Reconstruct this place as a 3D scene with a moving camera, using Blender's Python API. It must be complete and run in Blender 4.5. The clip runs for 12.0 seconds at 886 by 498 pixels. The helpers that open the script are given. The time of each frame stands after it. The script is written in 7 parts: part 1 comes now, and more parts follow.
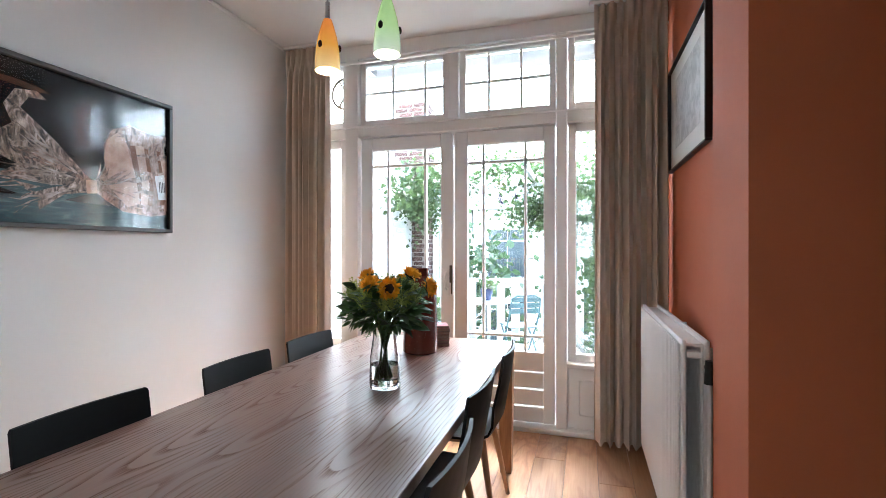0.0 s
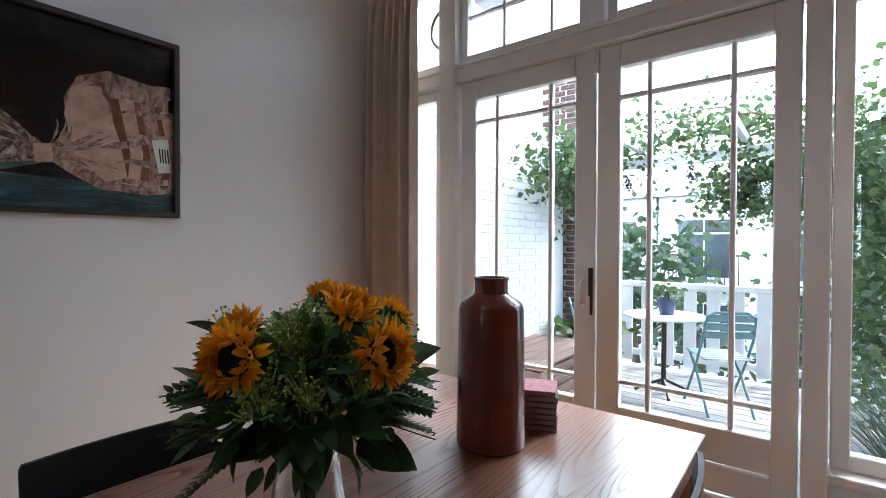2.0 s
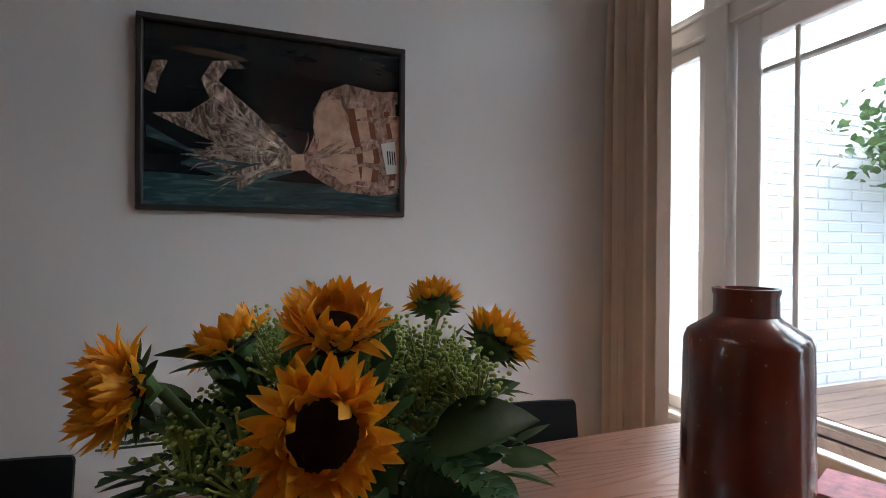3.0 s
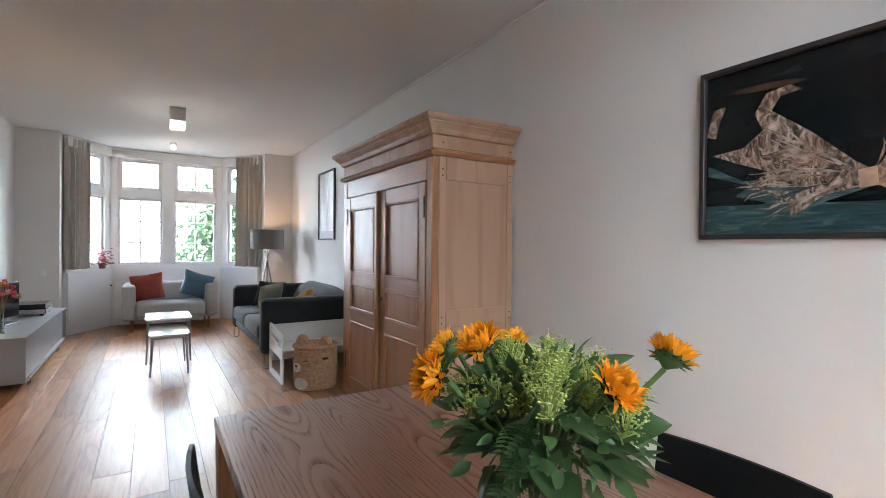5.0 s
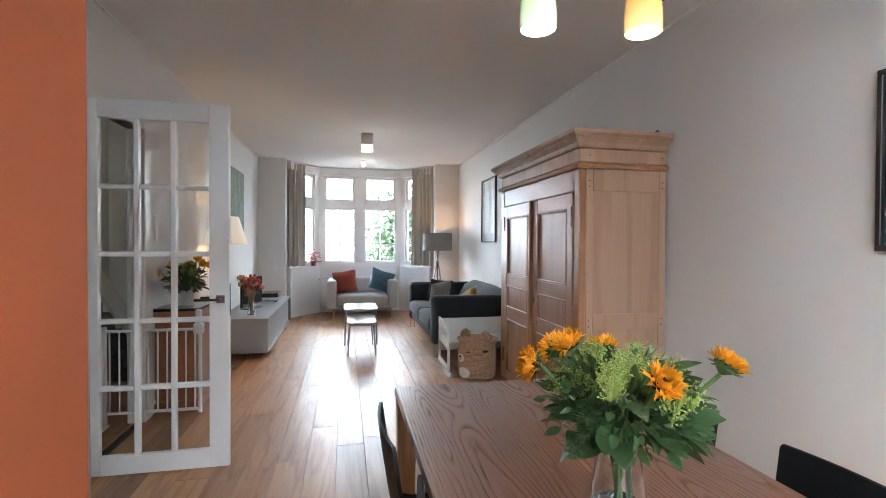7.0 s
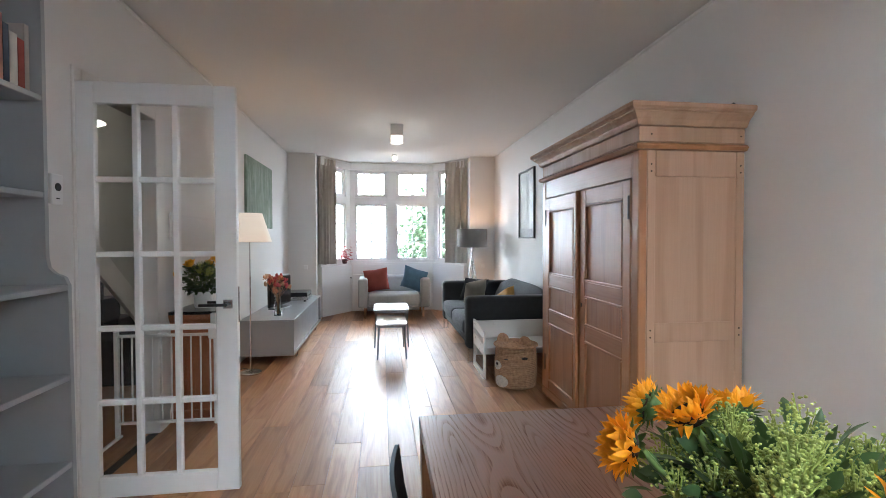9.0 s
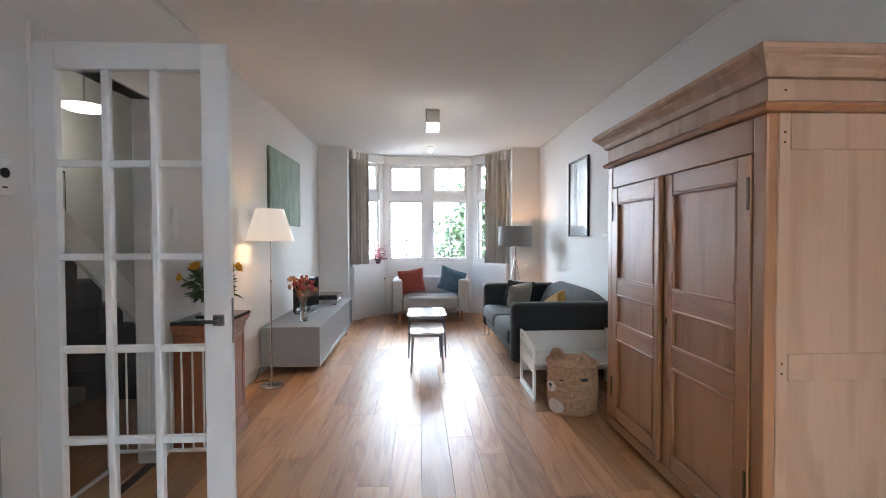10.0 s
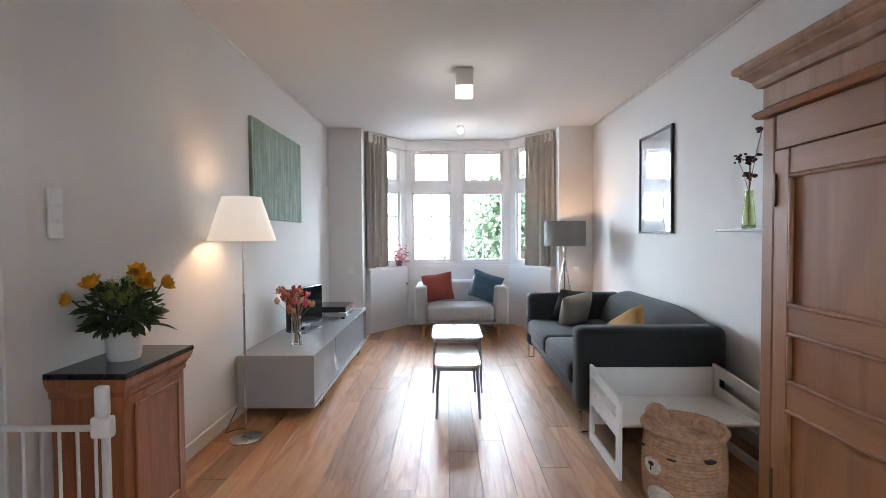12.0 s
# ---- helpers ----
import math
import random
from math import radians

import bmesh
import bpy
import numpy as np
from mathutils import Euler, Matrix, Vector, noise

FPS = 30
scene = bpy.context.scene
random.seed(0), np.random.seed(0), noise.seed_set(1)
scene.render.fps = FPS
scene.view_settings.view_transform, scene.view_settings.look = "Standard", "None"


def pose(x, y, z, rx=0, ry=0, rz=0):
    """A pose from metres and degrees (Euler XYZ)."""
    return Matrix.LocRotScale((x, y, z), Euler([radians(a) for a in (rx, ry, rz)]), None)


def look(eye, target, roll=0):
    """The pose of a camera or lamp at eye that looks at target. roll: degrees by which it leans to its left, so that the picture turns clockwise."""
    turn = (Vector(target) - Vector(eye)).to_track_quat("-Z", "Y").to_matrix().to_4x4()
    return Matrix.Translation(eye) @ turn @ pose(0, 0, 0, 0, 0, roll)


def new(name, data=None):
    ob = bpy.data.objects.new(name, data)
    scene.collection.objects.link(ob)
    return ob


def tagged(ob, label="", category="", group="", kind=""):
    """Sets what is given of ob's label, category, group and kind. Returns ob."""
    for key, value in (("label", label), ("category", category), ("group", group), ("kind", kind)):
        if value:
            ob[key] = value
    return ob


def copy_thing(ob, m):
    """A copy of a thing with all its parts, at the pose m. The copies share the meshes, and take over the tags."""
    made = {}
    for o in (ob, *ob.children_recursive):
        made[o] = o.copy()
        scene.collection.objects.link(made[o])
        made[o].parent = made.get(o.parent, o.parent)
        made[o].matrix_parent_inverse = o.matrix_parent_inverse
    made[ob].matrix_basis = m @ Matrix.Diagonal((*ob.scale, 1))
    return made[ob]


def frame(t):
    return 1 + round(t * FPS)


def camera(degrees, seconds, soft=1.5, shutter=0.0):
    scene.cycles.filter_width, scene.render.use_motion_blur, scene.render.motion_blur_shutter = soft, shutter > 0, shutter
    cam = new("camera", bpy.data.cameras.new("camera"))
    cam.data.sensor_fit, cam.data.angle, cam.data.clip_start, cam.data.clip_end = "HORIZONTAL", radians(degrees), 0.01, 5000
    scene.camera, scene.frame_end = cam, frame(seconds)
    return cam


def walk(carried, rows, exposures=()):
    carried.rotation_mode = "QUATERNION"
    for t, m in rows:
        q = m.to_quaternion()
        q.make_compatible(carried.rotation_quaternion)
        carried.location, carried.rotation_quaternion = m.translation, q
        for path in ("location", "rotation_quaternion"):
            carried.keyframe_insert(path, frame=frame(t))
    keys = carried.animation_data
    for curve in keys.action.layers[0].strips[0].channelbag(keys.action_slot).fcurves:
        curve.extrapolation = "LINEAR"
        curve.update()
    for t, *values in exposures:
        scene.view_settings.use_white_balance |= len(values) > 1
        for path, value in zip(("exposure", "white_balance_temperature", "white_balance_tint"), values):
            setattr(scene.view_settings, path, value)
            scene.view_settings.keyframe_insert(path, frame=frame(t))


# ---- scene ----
cam = camera(87.5, 12.0, 0.8)
EXPOSURES = [(0.0, 3.85, 5550, 3), (1.0, 3.35, 5550, 3), (1.8, 2.85, 5500, 3), (3.2, 2.8, 5600, 3), (4.8, 4.0, 5700, 3), (5.5, 4.25, 5750, 3), (9.0, 4.25, 5700, 3), (10.5, 4.35, 5620, 4), (12.0, 4.35, 5600, 4)]
PATH = [
    (0, (0.349, 0.258, 1.293), (-0.235, 2.171, 1.293), 0),
    (0.5, (0.292, 0.58, 1.285), (-0.375, 2.466, 1.283), -0.1),
    (1, (0.276, 0.939, 1.298), (-0.567, 2.752, 1.292), 0),
    (1.5, (0.238, 1.252, 1.296), (-0.778, 2.975, 1.283), 0.1),
    (2, (0.185, 1.525, 1.282), (-1.062, 3.088, 1.256), 0.2),
    (2.5, (0.127, 1.746, 1.26), (-1.434, 2.995, 1.235), 0.2),
    (3, (0.051, 1.891, 1.252), (-1.845, 2.527, 1.244), 0.4),
    (3.2, (0.043, 1.916, 1.26), (-1.924, 2.276, 1.24), 0.3),
    (4.8, (0.109, 2.405, 1.333), (-1.109, 0.819, 1.32), 0.6),
    (5, (0.147, 2.504, 1.345), (-0.921, 0.812, 1.333), 0.5),
    (5.5, (0.2, 2.68, 1.387), (-0.509, 0.81, 1.371), 0.4),
    (6, (0.213, 2.794, 1.418), (-0.333, 0.87, 1.396), 0.3),
    (6.5, (0.197, 2.833, 1.411), (-0.253, 0.885, 1.384), 0.3),
    (7, (0.185, 2.849, 1.411), (-0.228, 0.893, 1.384), 0.3),
    (9, (0.095, 2.459, 1.413), (-0.168, 0.477, 1.37), -0.1),
    (9.5, (0.08, 2.155, 1.406), (-0.113, 0.165, 1.361), -0.1),
    (10, (0.065, 1.834, 1.414), (-0.04, -0.162, 1.364), -0.2),
    (10.5, (0.082, 1.511, 1.409), (0.029, -0.487, 1.357), -0.2),
    (11, (0.072, 1.186, 1.408), (0.033, -0.813, 1.356), -0.2),
    (11.5, (0.033, 0.85, 1.406), (0.026, -1.149, 1.348), -0.4),
    (12, (0.06, 0.555, 1.413), (0.076, -1.444, 1.355), -0.4),
]
walk(cam, [(t, look(eye, target, roll)) for t, eye, target, roll in PATH], EXPOSURES)
# ---------------------------------------------------------------- world and light
world = bpy.data.worlds.new("sky")
scene.world = world
world.use_nodes = True
wn = world.node_tree.nodes
sky = wn.new("ShaderNodeTexSky")
sky.sky_type, sky.sun_disc = "NISHITA", False
sky.sun_elevation, sky.sun_rotation = radians(48), radians(20)
sky.air_density, sky.dust_density = 1.0, 4.0
world.node_tree.links.new(sky.outputs[0], wn["Background"].inputs[0])
wn["Background"].inputs[1].default_value = 0.15


def lamp(name, kind, loc, energy, colour=(1, 1, 1), radius=0.05, label="", **more):
    data = bpy.data.lights.new(name, kind)
    data.energy, data.color = energy, colour
    if kind != "AREA":
        data.shadow_soft_size = radius
    ob = new(name, data)
    ob.location = loc
    return ob


# pale overcast cloud low over the gardens and over the street
def cloud(name, x0, x1, y, z0, z1, strength):
    me = bpy.data.meshes.new(name)
    me.from_pydata([(x0, y, z0), (x1, y, z0), (x1, y, z1), (x0, y, z1)], [], [(0, 1, 2, 3)])
    m = bpy.data.materials.new(name)
    m.use_nodes = True
    b = m.node_tree.nodes["Principled BSDF"]
    b.inputs["Base Color"].default_value = (0, 0, 0, 1)
    b.inputs["Emission Color"].default_value, b.inputs["Emission Strength"].default_value = (0.93, 0.97, 1.0, 1), strength
    me.materials.append(m)
    return tagged(new(name, me), "bright white overcast sky beyond the houses", "sky", kind="structure")


cloud("backdrop_garden", -70, 70, 58, -3.2, 50, 1.9)
cloud("backdrop_street", -70, 70, -58, -0.6, 50, 2.25)
sun = lamp("sun", "SUN", (0, 0, 20), 1.2, (1.0, 0.96, 0.9))
sun.data.angle = radians(14)
sun.rotation_euler = (radians(42), 0, radians(160))


# ---------------------------------------------------------------- materials
def shader(name):
    m = bpy.data.materials.new(name)
    m.use_nodes = True
    nt = m.node_tree
    return m, nt, nt.nodes["Principled BSDF"]


def coords(nt, scale=(1, 1, 1), rot=(0, 0, 0), random_shift=False, world_space=False):
    tc = nt.nodes.new("ShaderNodeTexCoord")
    mp = nt.nodes.new("ShaderNodeMapping")
    mp.inputs["Scale"].default_value, mp.inputs["Rotation"].default_value = scale, rot
    nt.links.new(tc.outputs["Object"], mp.inputs[0])
    if random_shift:
        oi = nt.nodes.new("ShaderNodeObjectInfo")
        mul = nt.nodes.new("ShaderNodeMath")
        mul.operation = "MULTIPLY"
        mul.inputs[1].default_value = 37.0
        nt.links.new(oi.outputs["Random"], mul.inputs[0])
        nt.links.new(mul.outputs[0], mp.inputs["Location"])
    return mp.outputs[0]


def tex(nt, vec, scale, detail=4.0, rough=0.55, distortion=0.0):
    n = nt.nodes.new("ShaderNodeTexNoise")
    n.inputs["Scale"].default_value, n.inputs["Detail"].default_value = scale, detail
    n.inputs["Roughness"].default_value, n.inputs["Distortion"].default_value = rough, distortion
    nt.links.new(vec, n.inputs["Vector"])
    return n.outputs["Fac"]


def ramp(nt, fac, stops):
    r = nt.nodes.new("ShaderNodeValToRGB")
    while len(r.color_ramp.elements) < len(stops):
        r.color_ramp.elements.new(0.5)
    for e, (p, c) in zip(r.color_ramp.elements, stops):
        e.position, e.color = p, (*c, 1) if len(c) == 3 else c
    nt.links.new(fac, r.inputs[0])
    return r.outputs[0]


def bump(nt, bsdf, height, strength, distance=0.01):
    b = nt.nodes.new("ShaderNodeBump")
    b.inputs["Strength"].default_value, b.inputs["Distance"].default_value = strength, distance
    nt.links.new(height, b.inputs["Height"])
    nt.links.new(b.outputs[0], bsdf.inputs["Normal"])


def mix(nt, fac, a, b, mode="MIX"):
    m = nt.nodes.new("ShaderNodeMix")
    m.data_type, m.blend_type = "RGBA", mode
    for sock, v in ((m.inputs[0], fac), (m.inputs[6], a), (m.inputs[7], b)):
        if isinstance(v, (int, float)):
            sock.default_value = v
        elif isinstance(v, tuple):
            sock.default_value = (*v, 1)
        else:
            nt.links.new(v, sock)
    return m.outputs[2]


def plain(name, colour, rough=0.5, metal=0.0, vary=0.08, scale=6.0, grain=0.0, grain_scale=150.0, coat=0.0, sheen=0.0, spec=0.5, vary_objects=0.0):
    """A painted, cast or woven surface: broad stains, fine grain, slight change of gloss."""
    m, nt, b = shader(name)
    v = coords(nt)
    lo = tuple(c * (1 - vary) for c in colour)
    hi = tuple(min(1, c * (1 + vary)) for c in colour)
    broad = ramp(nt, tex(nt, v, scale, 5), [(0.3, lo), (0.7, hi)])
    fine = tex(nt, v, grain_scale, 3)
    col = mix(nt, 0.12, broad, ramp(nt, fine, [(0.35, lo), (0.65, hi)]), "MIX")
    if vary_objects:
        oi = nt.nodes.new("ShaderNodeObjectInfo")
        col = mix(nt, 1.0, col, ramp(nt, oi.outputs["Random"], [(0, (1 - vary_objects,) * 3), (1, (1.0,) * 3)]), "MULTIPLY")
    nt.links.new(col, b.inputs["Base Color"])
    r = ramp(nt, tex(nt, v, scale * 2.3, 4), [(0.3, (max(0, rough - 0.03),) * 3), (0.7, (min(1, rough + 0.03),) * 3)])
    nt.links.new(r, b.inputs["Roughness"])
    b.inputs["Metallic"].default_value, b.inputs["Specular IOR Level"].default_value = metal, spec
    b.inputs["Coat Weight"].default_value, b.inputs["Sheen Weight"].default_value = coat, sheen
    if grain:
        bump(nt, b, fine, grain, 0.002)
    return m


def wood(name, dark, mid, light, axis="y", rough=0.4, rings=1.0, coat=0.0, vary_objects=0.0, relief=0.15, line=0.5, stretch=0.12, turns=26.0, detail=4.0, pore=0.35, open_grain=False):
    """Sawn timber: stretched growth rings, pores and patches, the grain along one axis."""
    m, nt, b = shader(name)
    k = stretch
    s = {"x": (k, 1, 1), "y": (1, k, 1), "z": (1, 1, k)}[axis]
    v = coords(nt, tuple(q * rings for q in s), random_shift=True)
    warp = tex(nt, v, 3.0, detail, 0.5, 0.5)
    mul = nt.nodes.new("ShaderNodeMath")
    mul.operation = "MULTIPLY"
    mul.inputs[1].default_value = turns
    nt.links.new(warp, mul.inputs[0])
    sn = nt.nodes.new("ShaderNodeMath")
    sn.operation = "SINE"
    nt.links.new(mul.outputs[0], sn.inputs[0])
    figure = ramp(nt, sn.outputs[0], [(0.0, light), (0.55, mid), (1.0, mid)])
    lines = ramp(nt, sn.outputs[0], [(0.70, (0, 0, 0)), (0.98, (1, 1, 1))])
    v2 = coords(nt, {"x": (3, 90, 90), "y": (90, 3, 90), "z": (90, 90, 3)}[axis], random_shift=True)
    pores = tex(nt, v2, 1.0, 3, 0.6)
    patch = tex(nt, v, 1.3, 3)
    gate = nt.nodes.new("ShaderNodeMath")
    gate.operation = "MULTIPLY"
    nt.links.new(lines, gate.inputs[0])
    if open_grain:
        # veins broken up into short pores
        nt.links.new(ramp(nt, pores, [(0.38, (line,) * 3), (0.6, (line * 0.3,) * 3)]), gate.inputs[1])
    else:
        gate.inputs[1].default_value = line
    col = mix(nt, gate.outputs[0], figure, dark)
    col = mix(nt, pore, col, ramp(nt, pores, [(0.35, dark), (0.6, light)]))
    col = mix(nt, 0.3, col, ramp(nt, patch, [(0.3, mid), (0.7, light)]))
    if vary_objects:
        oi = nt.nodes.new("ShaderNodeObjectInfo")
        tone = ramp(nt, oi.outputs["Random"], [(0, (1 - vary_objects,) * 3), (0.5, (1 - vary_objects * 0.4, 1 - vary_objects * 0.45, 1 - vary_objects * 0.5)), (1, (1.0,) * 3)])
        col = mix(nt, 1.0, col, tone, "MULTIPLY")
    nt.links.new(col, b.inputs["Base Color"])
    nt.links.new(ramp(nt, pores, [(0.3, (rough + 0.1,) * 3), (0.7, (rough - 0.05,) * 3)]), b.inputs["Roughness"])
    b.inputs["Coat Weight"].default_value, b.inputs["Coat Roughness"].default_value = coat, 0.28
    if open_grain:
        # the varnish has sunk into the open veins
        nt.links.new(ramp(nt, gate.outputs[0], [(0.0, (coat,) * 3), (0.6, (coat * 0.15,) * 3)]), b.inputs["Coat Weight"])
        b.inputs["Coat Roughness"].default_value = 0.36
    if relief:
        bump(nt, b, pores, relief, 0.001)
    return m


def stave_oak(name, dark, mid, light, stave=0.162, pitch=0.0125):
    """Oiled oak glued up from staves: cathedral growth rings cut open at a slant, dark open pores, a thin satin varnish."""
    m, nt, b = shader(name)

    def calc(op, x, y=0.0, z=0.0):
        n = nt.nodes.new("ShaderNodeMath")
        n.operation = op
        for sock, v in zip(n.inputs, (x, y, z)):
            if isinstance(v, (int, float)):
                sock.default_value = v
            else:
                nt.links.new(v, sock)
        return n.outputs[0]

    tc, sep, comb = (nt.nodes.new("ShaderNode" + k) for k in ("TexCoord", "SeparateXYZ", "CombineXYZ"))
    nt.links.new(tc.outputs["Object"], sep.inputs[0])
    x, y = sep.outputs[0], sep.outputs[1]
    index = calc("FLOOR", calc("DIVIDE", calc("ADD", x, 5.0), stave))
    wn = nt.nodes.new("ShaderNodeTexWhiteNoise")
    wn.noise_dimensions = "1D"
    nt.links.new(index, wn.inputs["W"])
    pick = wn.outputs["Value"]
    nt.links.new(calc("MULTIPLY_ADD", pick, 31.0, x), comb.inputs[0])
    nt.links.new(y, comb.inputs[1])

    def grid(scale):
        mp = nt.nodes.new("ShaderNodeMapping")
        mp.inputs["Scale"].default_value = scale
        nt.links.new(comb.outputs[0], mp.inputs[0])
        return mp.outputs[0]

    across = calc("SUBTRACT", calc("SUBTRACT", calc("ADD", x, 5.0), calc("MULTIPLY", index, stave)), calc("MULTIPLY_ADD", pick, stave * 0.7, stave * 0.15))
    wobble = calc("MULTIPLY_ADD", tex(nt, grid((9, 1.3, 1)), 1.0, 3, 0.55), 0.05, -0.025)
    depth = calc("MULTIPLY_ADD", tex(nt, grid((1.5, 0.6, 1)), 1.0, 2, 0.45), 0.34, calc("MULTIPLY_ADD", pick, 0.05, -0.17))
    u = calc("ADD", across, wobble)
    ring = calc("SQRT", calc("ADD", calc("MULTIPLY", u, u), calc("MULTIPLY", depth, depth)))
    wave = calc("FRACT", calc("DIVIDE", ring, pitch))
    early = ramp(nt, wave, [(0.0, (1, 1, 1)), (0.16, (0.75, 0.75, 0.75)), (0.42, (0, 0, 0)), (0.93, (0, 0, 0)), (1.0, (1, 1, 1))])
    pores = tex(nt, grid((230, 9, 1)), 1.0, 2, 0.6)
    gate = calc("MULTIPLY", early, ramp(nt, pores, [(0.36, (1, 1, 1)), (0.62, (0.35, 0.35, 0.35))]))
    patch = tex(nt, grid((7, 1.1, 1)), 1.0, 4)
    gate = calc("MULTIPLY", gate, ramp(nt, tex(nt, grid((11, 2.0, 1)), 1.0, 3), [(0.36, (0.25, 0.25, 0.25)), (0.62, (1, 1, 1))]))
    base = mix(nt, ramp(nt, patch, [(0.3, (0, 0, 0)), (0.7, (1, 1, 1))]), mid, light)
    base = mix(nt, 0.22, base, ramp(nt, pores, [(0.35, dark), (0.6, light)]))
    tone = ramp(nt, pick, [(0.0, (0.82, 0.80, 0.78)), (1.0, (1.06, 1.04, 1.02))])
    col = mix(nt, 1.0, mix(nt, calc("MULTIPLY", gate, 0.36), base, dark), tone, "MULTIPLY")
    edge = calc("PINGPONG", calc("ADD", x, 5.0), stave / 2)
    nt.links.new(mix(nt, ramp(nt, calc("DIVIDE", edge, stave / 2), [(0.0, (0.45, 0.45, 0.45)), (0.012, (0, 0, 0))]), col, dark), b.inputs["Base Color"])
    nt.links.new(ramp(nt, gate, [(0.0, (0.32,) * 3), (1.0, (0.75,) * 3)]), b.inputs["Roughness"])
    nt.links.new(ramp(nt, gate, [(0.0, (1.0,) * 3), (0.8, (0.08,) * 3)]), b.inputs["Coat Weight"])
    b.inputs["Coat Roughness"].default_value = 0.3
    b.inputs["Coat IOR"].default_value, b.inputs["Specular IOR Level"].default_value = 1.8, 0.6
    bump(nt, b, gate, -0.4, 0.001)
    return m


def clear_pane(name, tint=(1, 1, 1)):
    """Thin flat glass: lets light straight through, mirrors at grazing angles."""
    m = bpy.data.materials.new(name)
    m.use_nodes = True
    nt = m.node_tree
    nt.nodes.remove(nt.nodes["Principled BSDF"])
    tr, gl, mx, lw, pw, ad = (nt.nodes.new("ShaderNode" + k) for k in ("BsdfTransparent", "BsdfGlossy", "MixShader", "LayerWeight", "Math", "Math"))
    tr.inputs[0].default_value, gl.inputs["Roughness"].default_value, lw.inputs[0].default_value = (*tint, 1), 0.01, 0.5
    pw.operation, ad.operation = "POWER", "MULTIPLY_ADD"
    pw.inputs[1].default_value, ad.inputs[1].default_value, ad.inputs[2].default_value = 4.0, 0.8, 0.03
    nt.links.new(lw.outputs["Facing"], pw.inputs[0])
    nt.links.new(pw.outputs[0], ad.inputs[0])
    nt.links.new(ad.outputs[0], mx.inputs[0])
    nt.links.new(tr.outputs[0], mx.inputs[1])
    nt.links.new(gl.outputs[0], mx.inputs[2])
    nt.links.new(mx.outputs[0], nt.nodes["Material Output"].inputs[0])
    return m


def picture_glass(name):
    """Thin picture glazing: nearly clear from the front, mirrors strongly at a slant."""
    m = clear_pane(name)
    for n in m.node_tree.nodes:
        if n.type == "MATH" and n.operation == "POWER":
            n.inputs[1].default_value = 3.0
        if n.type == "MATH" and n.operation == "MULTIPLY_ADD":
            n.inputs[2].default_value = 0.006
    return m


def glass(name, colour=(1, 1, 1), rough=0.0, ior=1.45):
    m, nt, b = shader(name)
    b.inputs["Base Color"].default_value = (*colour, 1)
    b.inputs["Transmission Weight"].default_value, b.inputs["Roughness"].default_value, b.inputs["IOR"].default_value = 1.0, rough, ior
    return m


def glow(name, colour, strength, base=(0.8, 0.8, 0.8)):
    m, nt, b = shader(name)
    b.inputs["Base Color"].default_value = (*base, 1)
    v = coords(nt)
    nt.links.new(ramp(nt, tex(nt, v, 5, 2), [(0.2, tuple(c * 0.9 for c in colour)), (0.8, colour)]), b.inputs["Emission Color"])
    b.inputs["Emission Strength"].default_value = strength
    b.inputs["Roughness"].default_value = 0.5
    return m


def thin(material, weight):
    """Lets part of the light pass through a thin leaf or cloth."""
    nt = material.node_tree
    b = nt.nodes["Principled BSDF"]
    tl, mx = nt.nodes.new("ShaderNodeBsdfTranslucent"), nt.nodes.new("ShaderNodeMixShader")
    nt.links.new(b.inputs["Base Color"].links[0].from_socket, tl.inputs[0])
    mx.inputs[0].default_value = weight
    nt.links.new(b.outputs[0], mx.inputs[1])
    nt.links.new(tl.outputs[0], mx.inputs[2])
    nt.links.new(mx.outputs[0], nt.nodes["Material Output"].inputs[0])
    return material


WHITE_WALL = plain("white_plaster", (0.72, 0.71, 0.70), 0.85, vary=0.02, scale=1.2, grain=0.12, grain_scale=60)
CEILING = plain("ceiling_paint", (0.74, 0.73, 0.71), 0.9, vary=0.02, scale=0.8, grain=0.08, grain_scale=40)
ORANGE = plain("orange_plaster", (0.44, 0.115, 0.04), 0.8, vary=0.05, scale=1.6, grain=0.15, grain_scale=70)
PAINT = plain("white_gloss_paint", (0.74, 0.72, 0.70), 0.35, vary=0.03, scale=3, grain=0.03, grain_scale=90)
DOOR_PAINT = plain("satin_door_paint", (0.76, 0.76, 0.76), 0.38, vary=0.02, scale=3, grain=0.03, grain_scale=90)
GREY_SHELF = plain("grey_painted_wood", (0.36, 0.38, 0.40), 0.5, vary=0.05, scale=3, grain=0.04)
PANE = clear_pane("window_glass")
PICTURE_GLASS = picture_glass("picture_glass")
OAK_FLOOR = wood("oak_plank", (0.20, 0.08, 0.03), (0.50, 0.235, 0.098), (0.60, 0.325, 0.15), "y", 0.42, 1.6, 0.28, 0.5, 0.12, 0.38, 0.12, 40.0, 3.0, 0.2)
TABLE_WOOD = stave_oak("table_oak", (0.045, 0.018, 0.011), (0.162, 0.062, 0.033), (0.205, 0.09, 0.052))
LEG_WOOD = wood("leg_wood", (0.12, 0.055, 0.025), (0.34, 0.17, 0.08), (0.45, 0.25, 0.13), "z", 0.45, 2.5)
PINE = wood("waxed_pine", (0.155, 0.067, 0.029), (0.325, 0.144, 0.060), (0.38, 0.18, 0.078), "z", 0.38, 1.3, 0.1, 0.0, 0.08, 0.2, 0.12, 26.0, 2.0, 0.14)
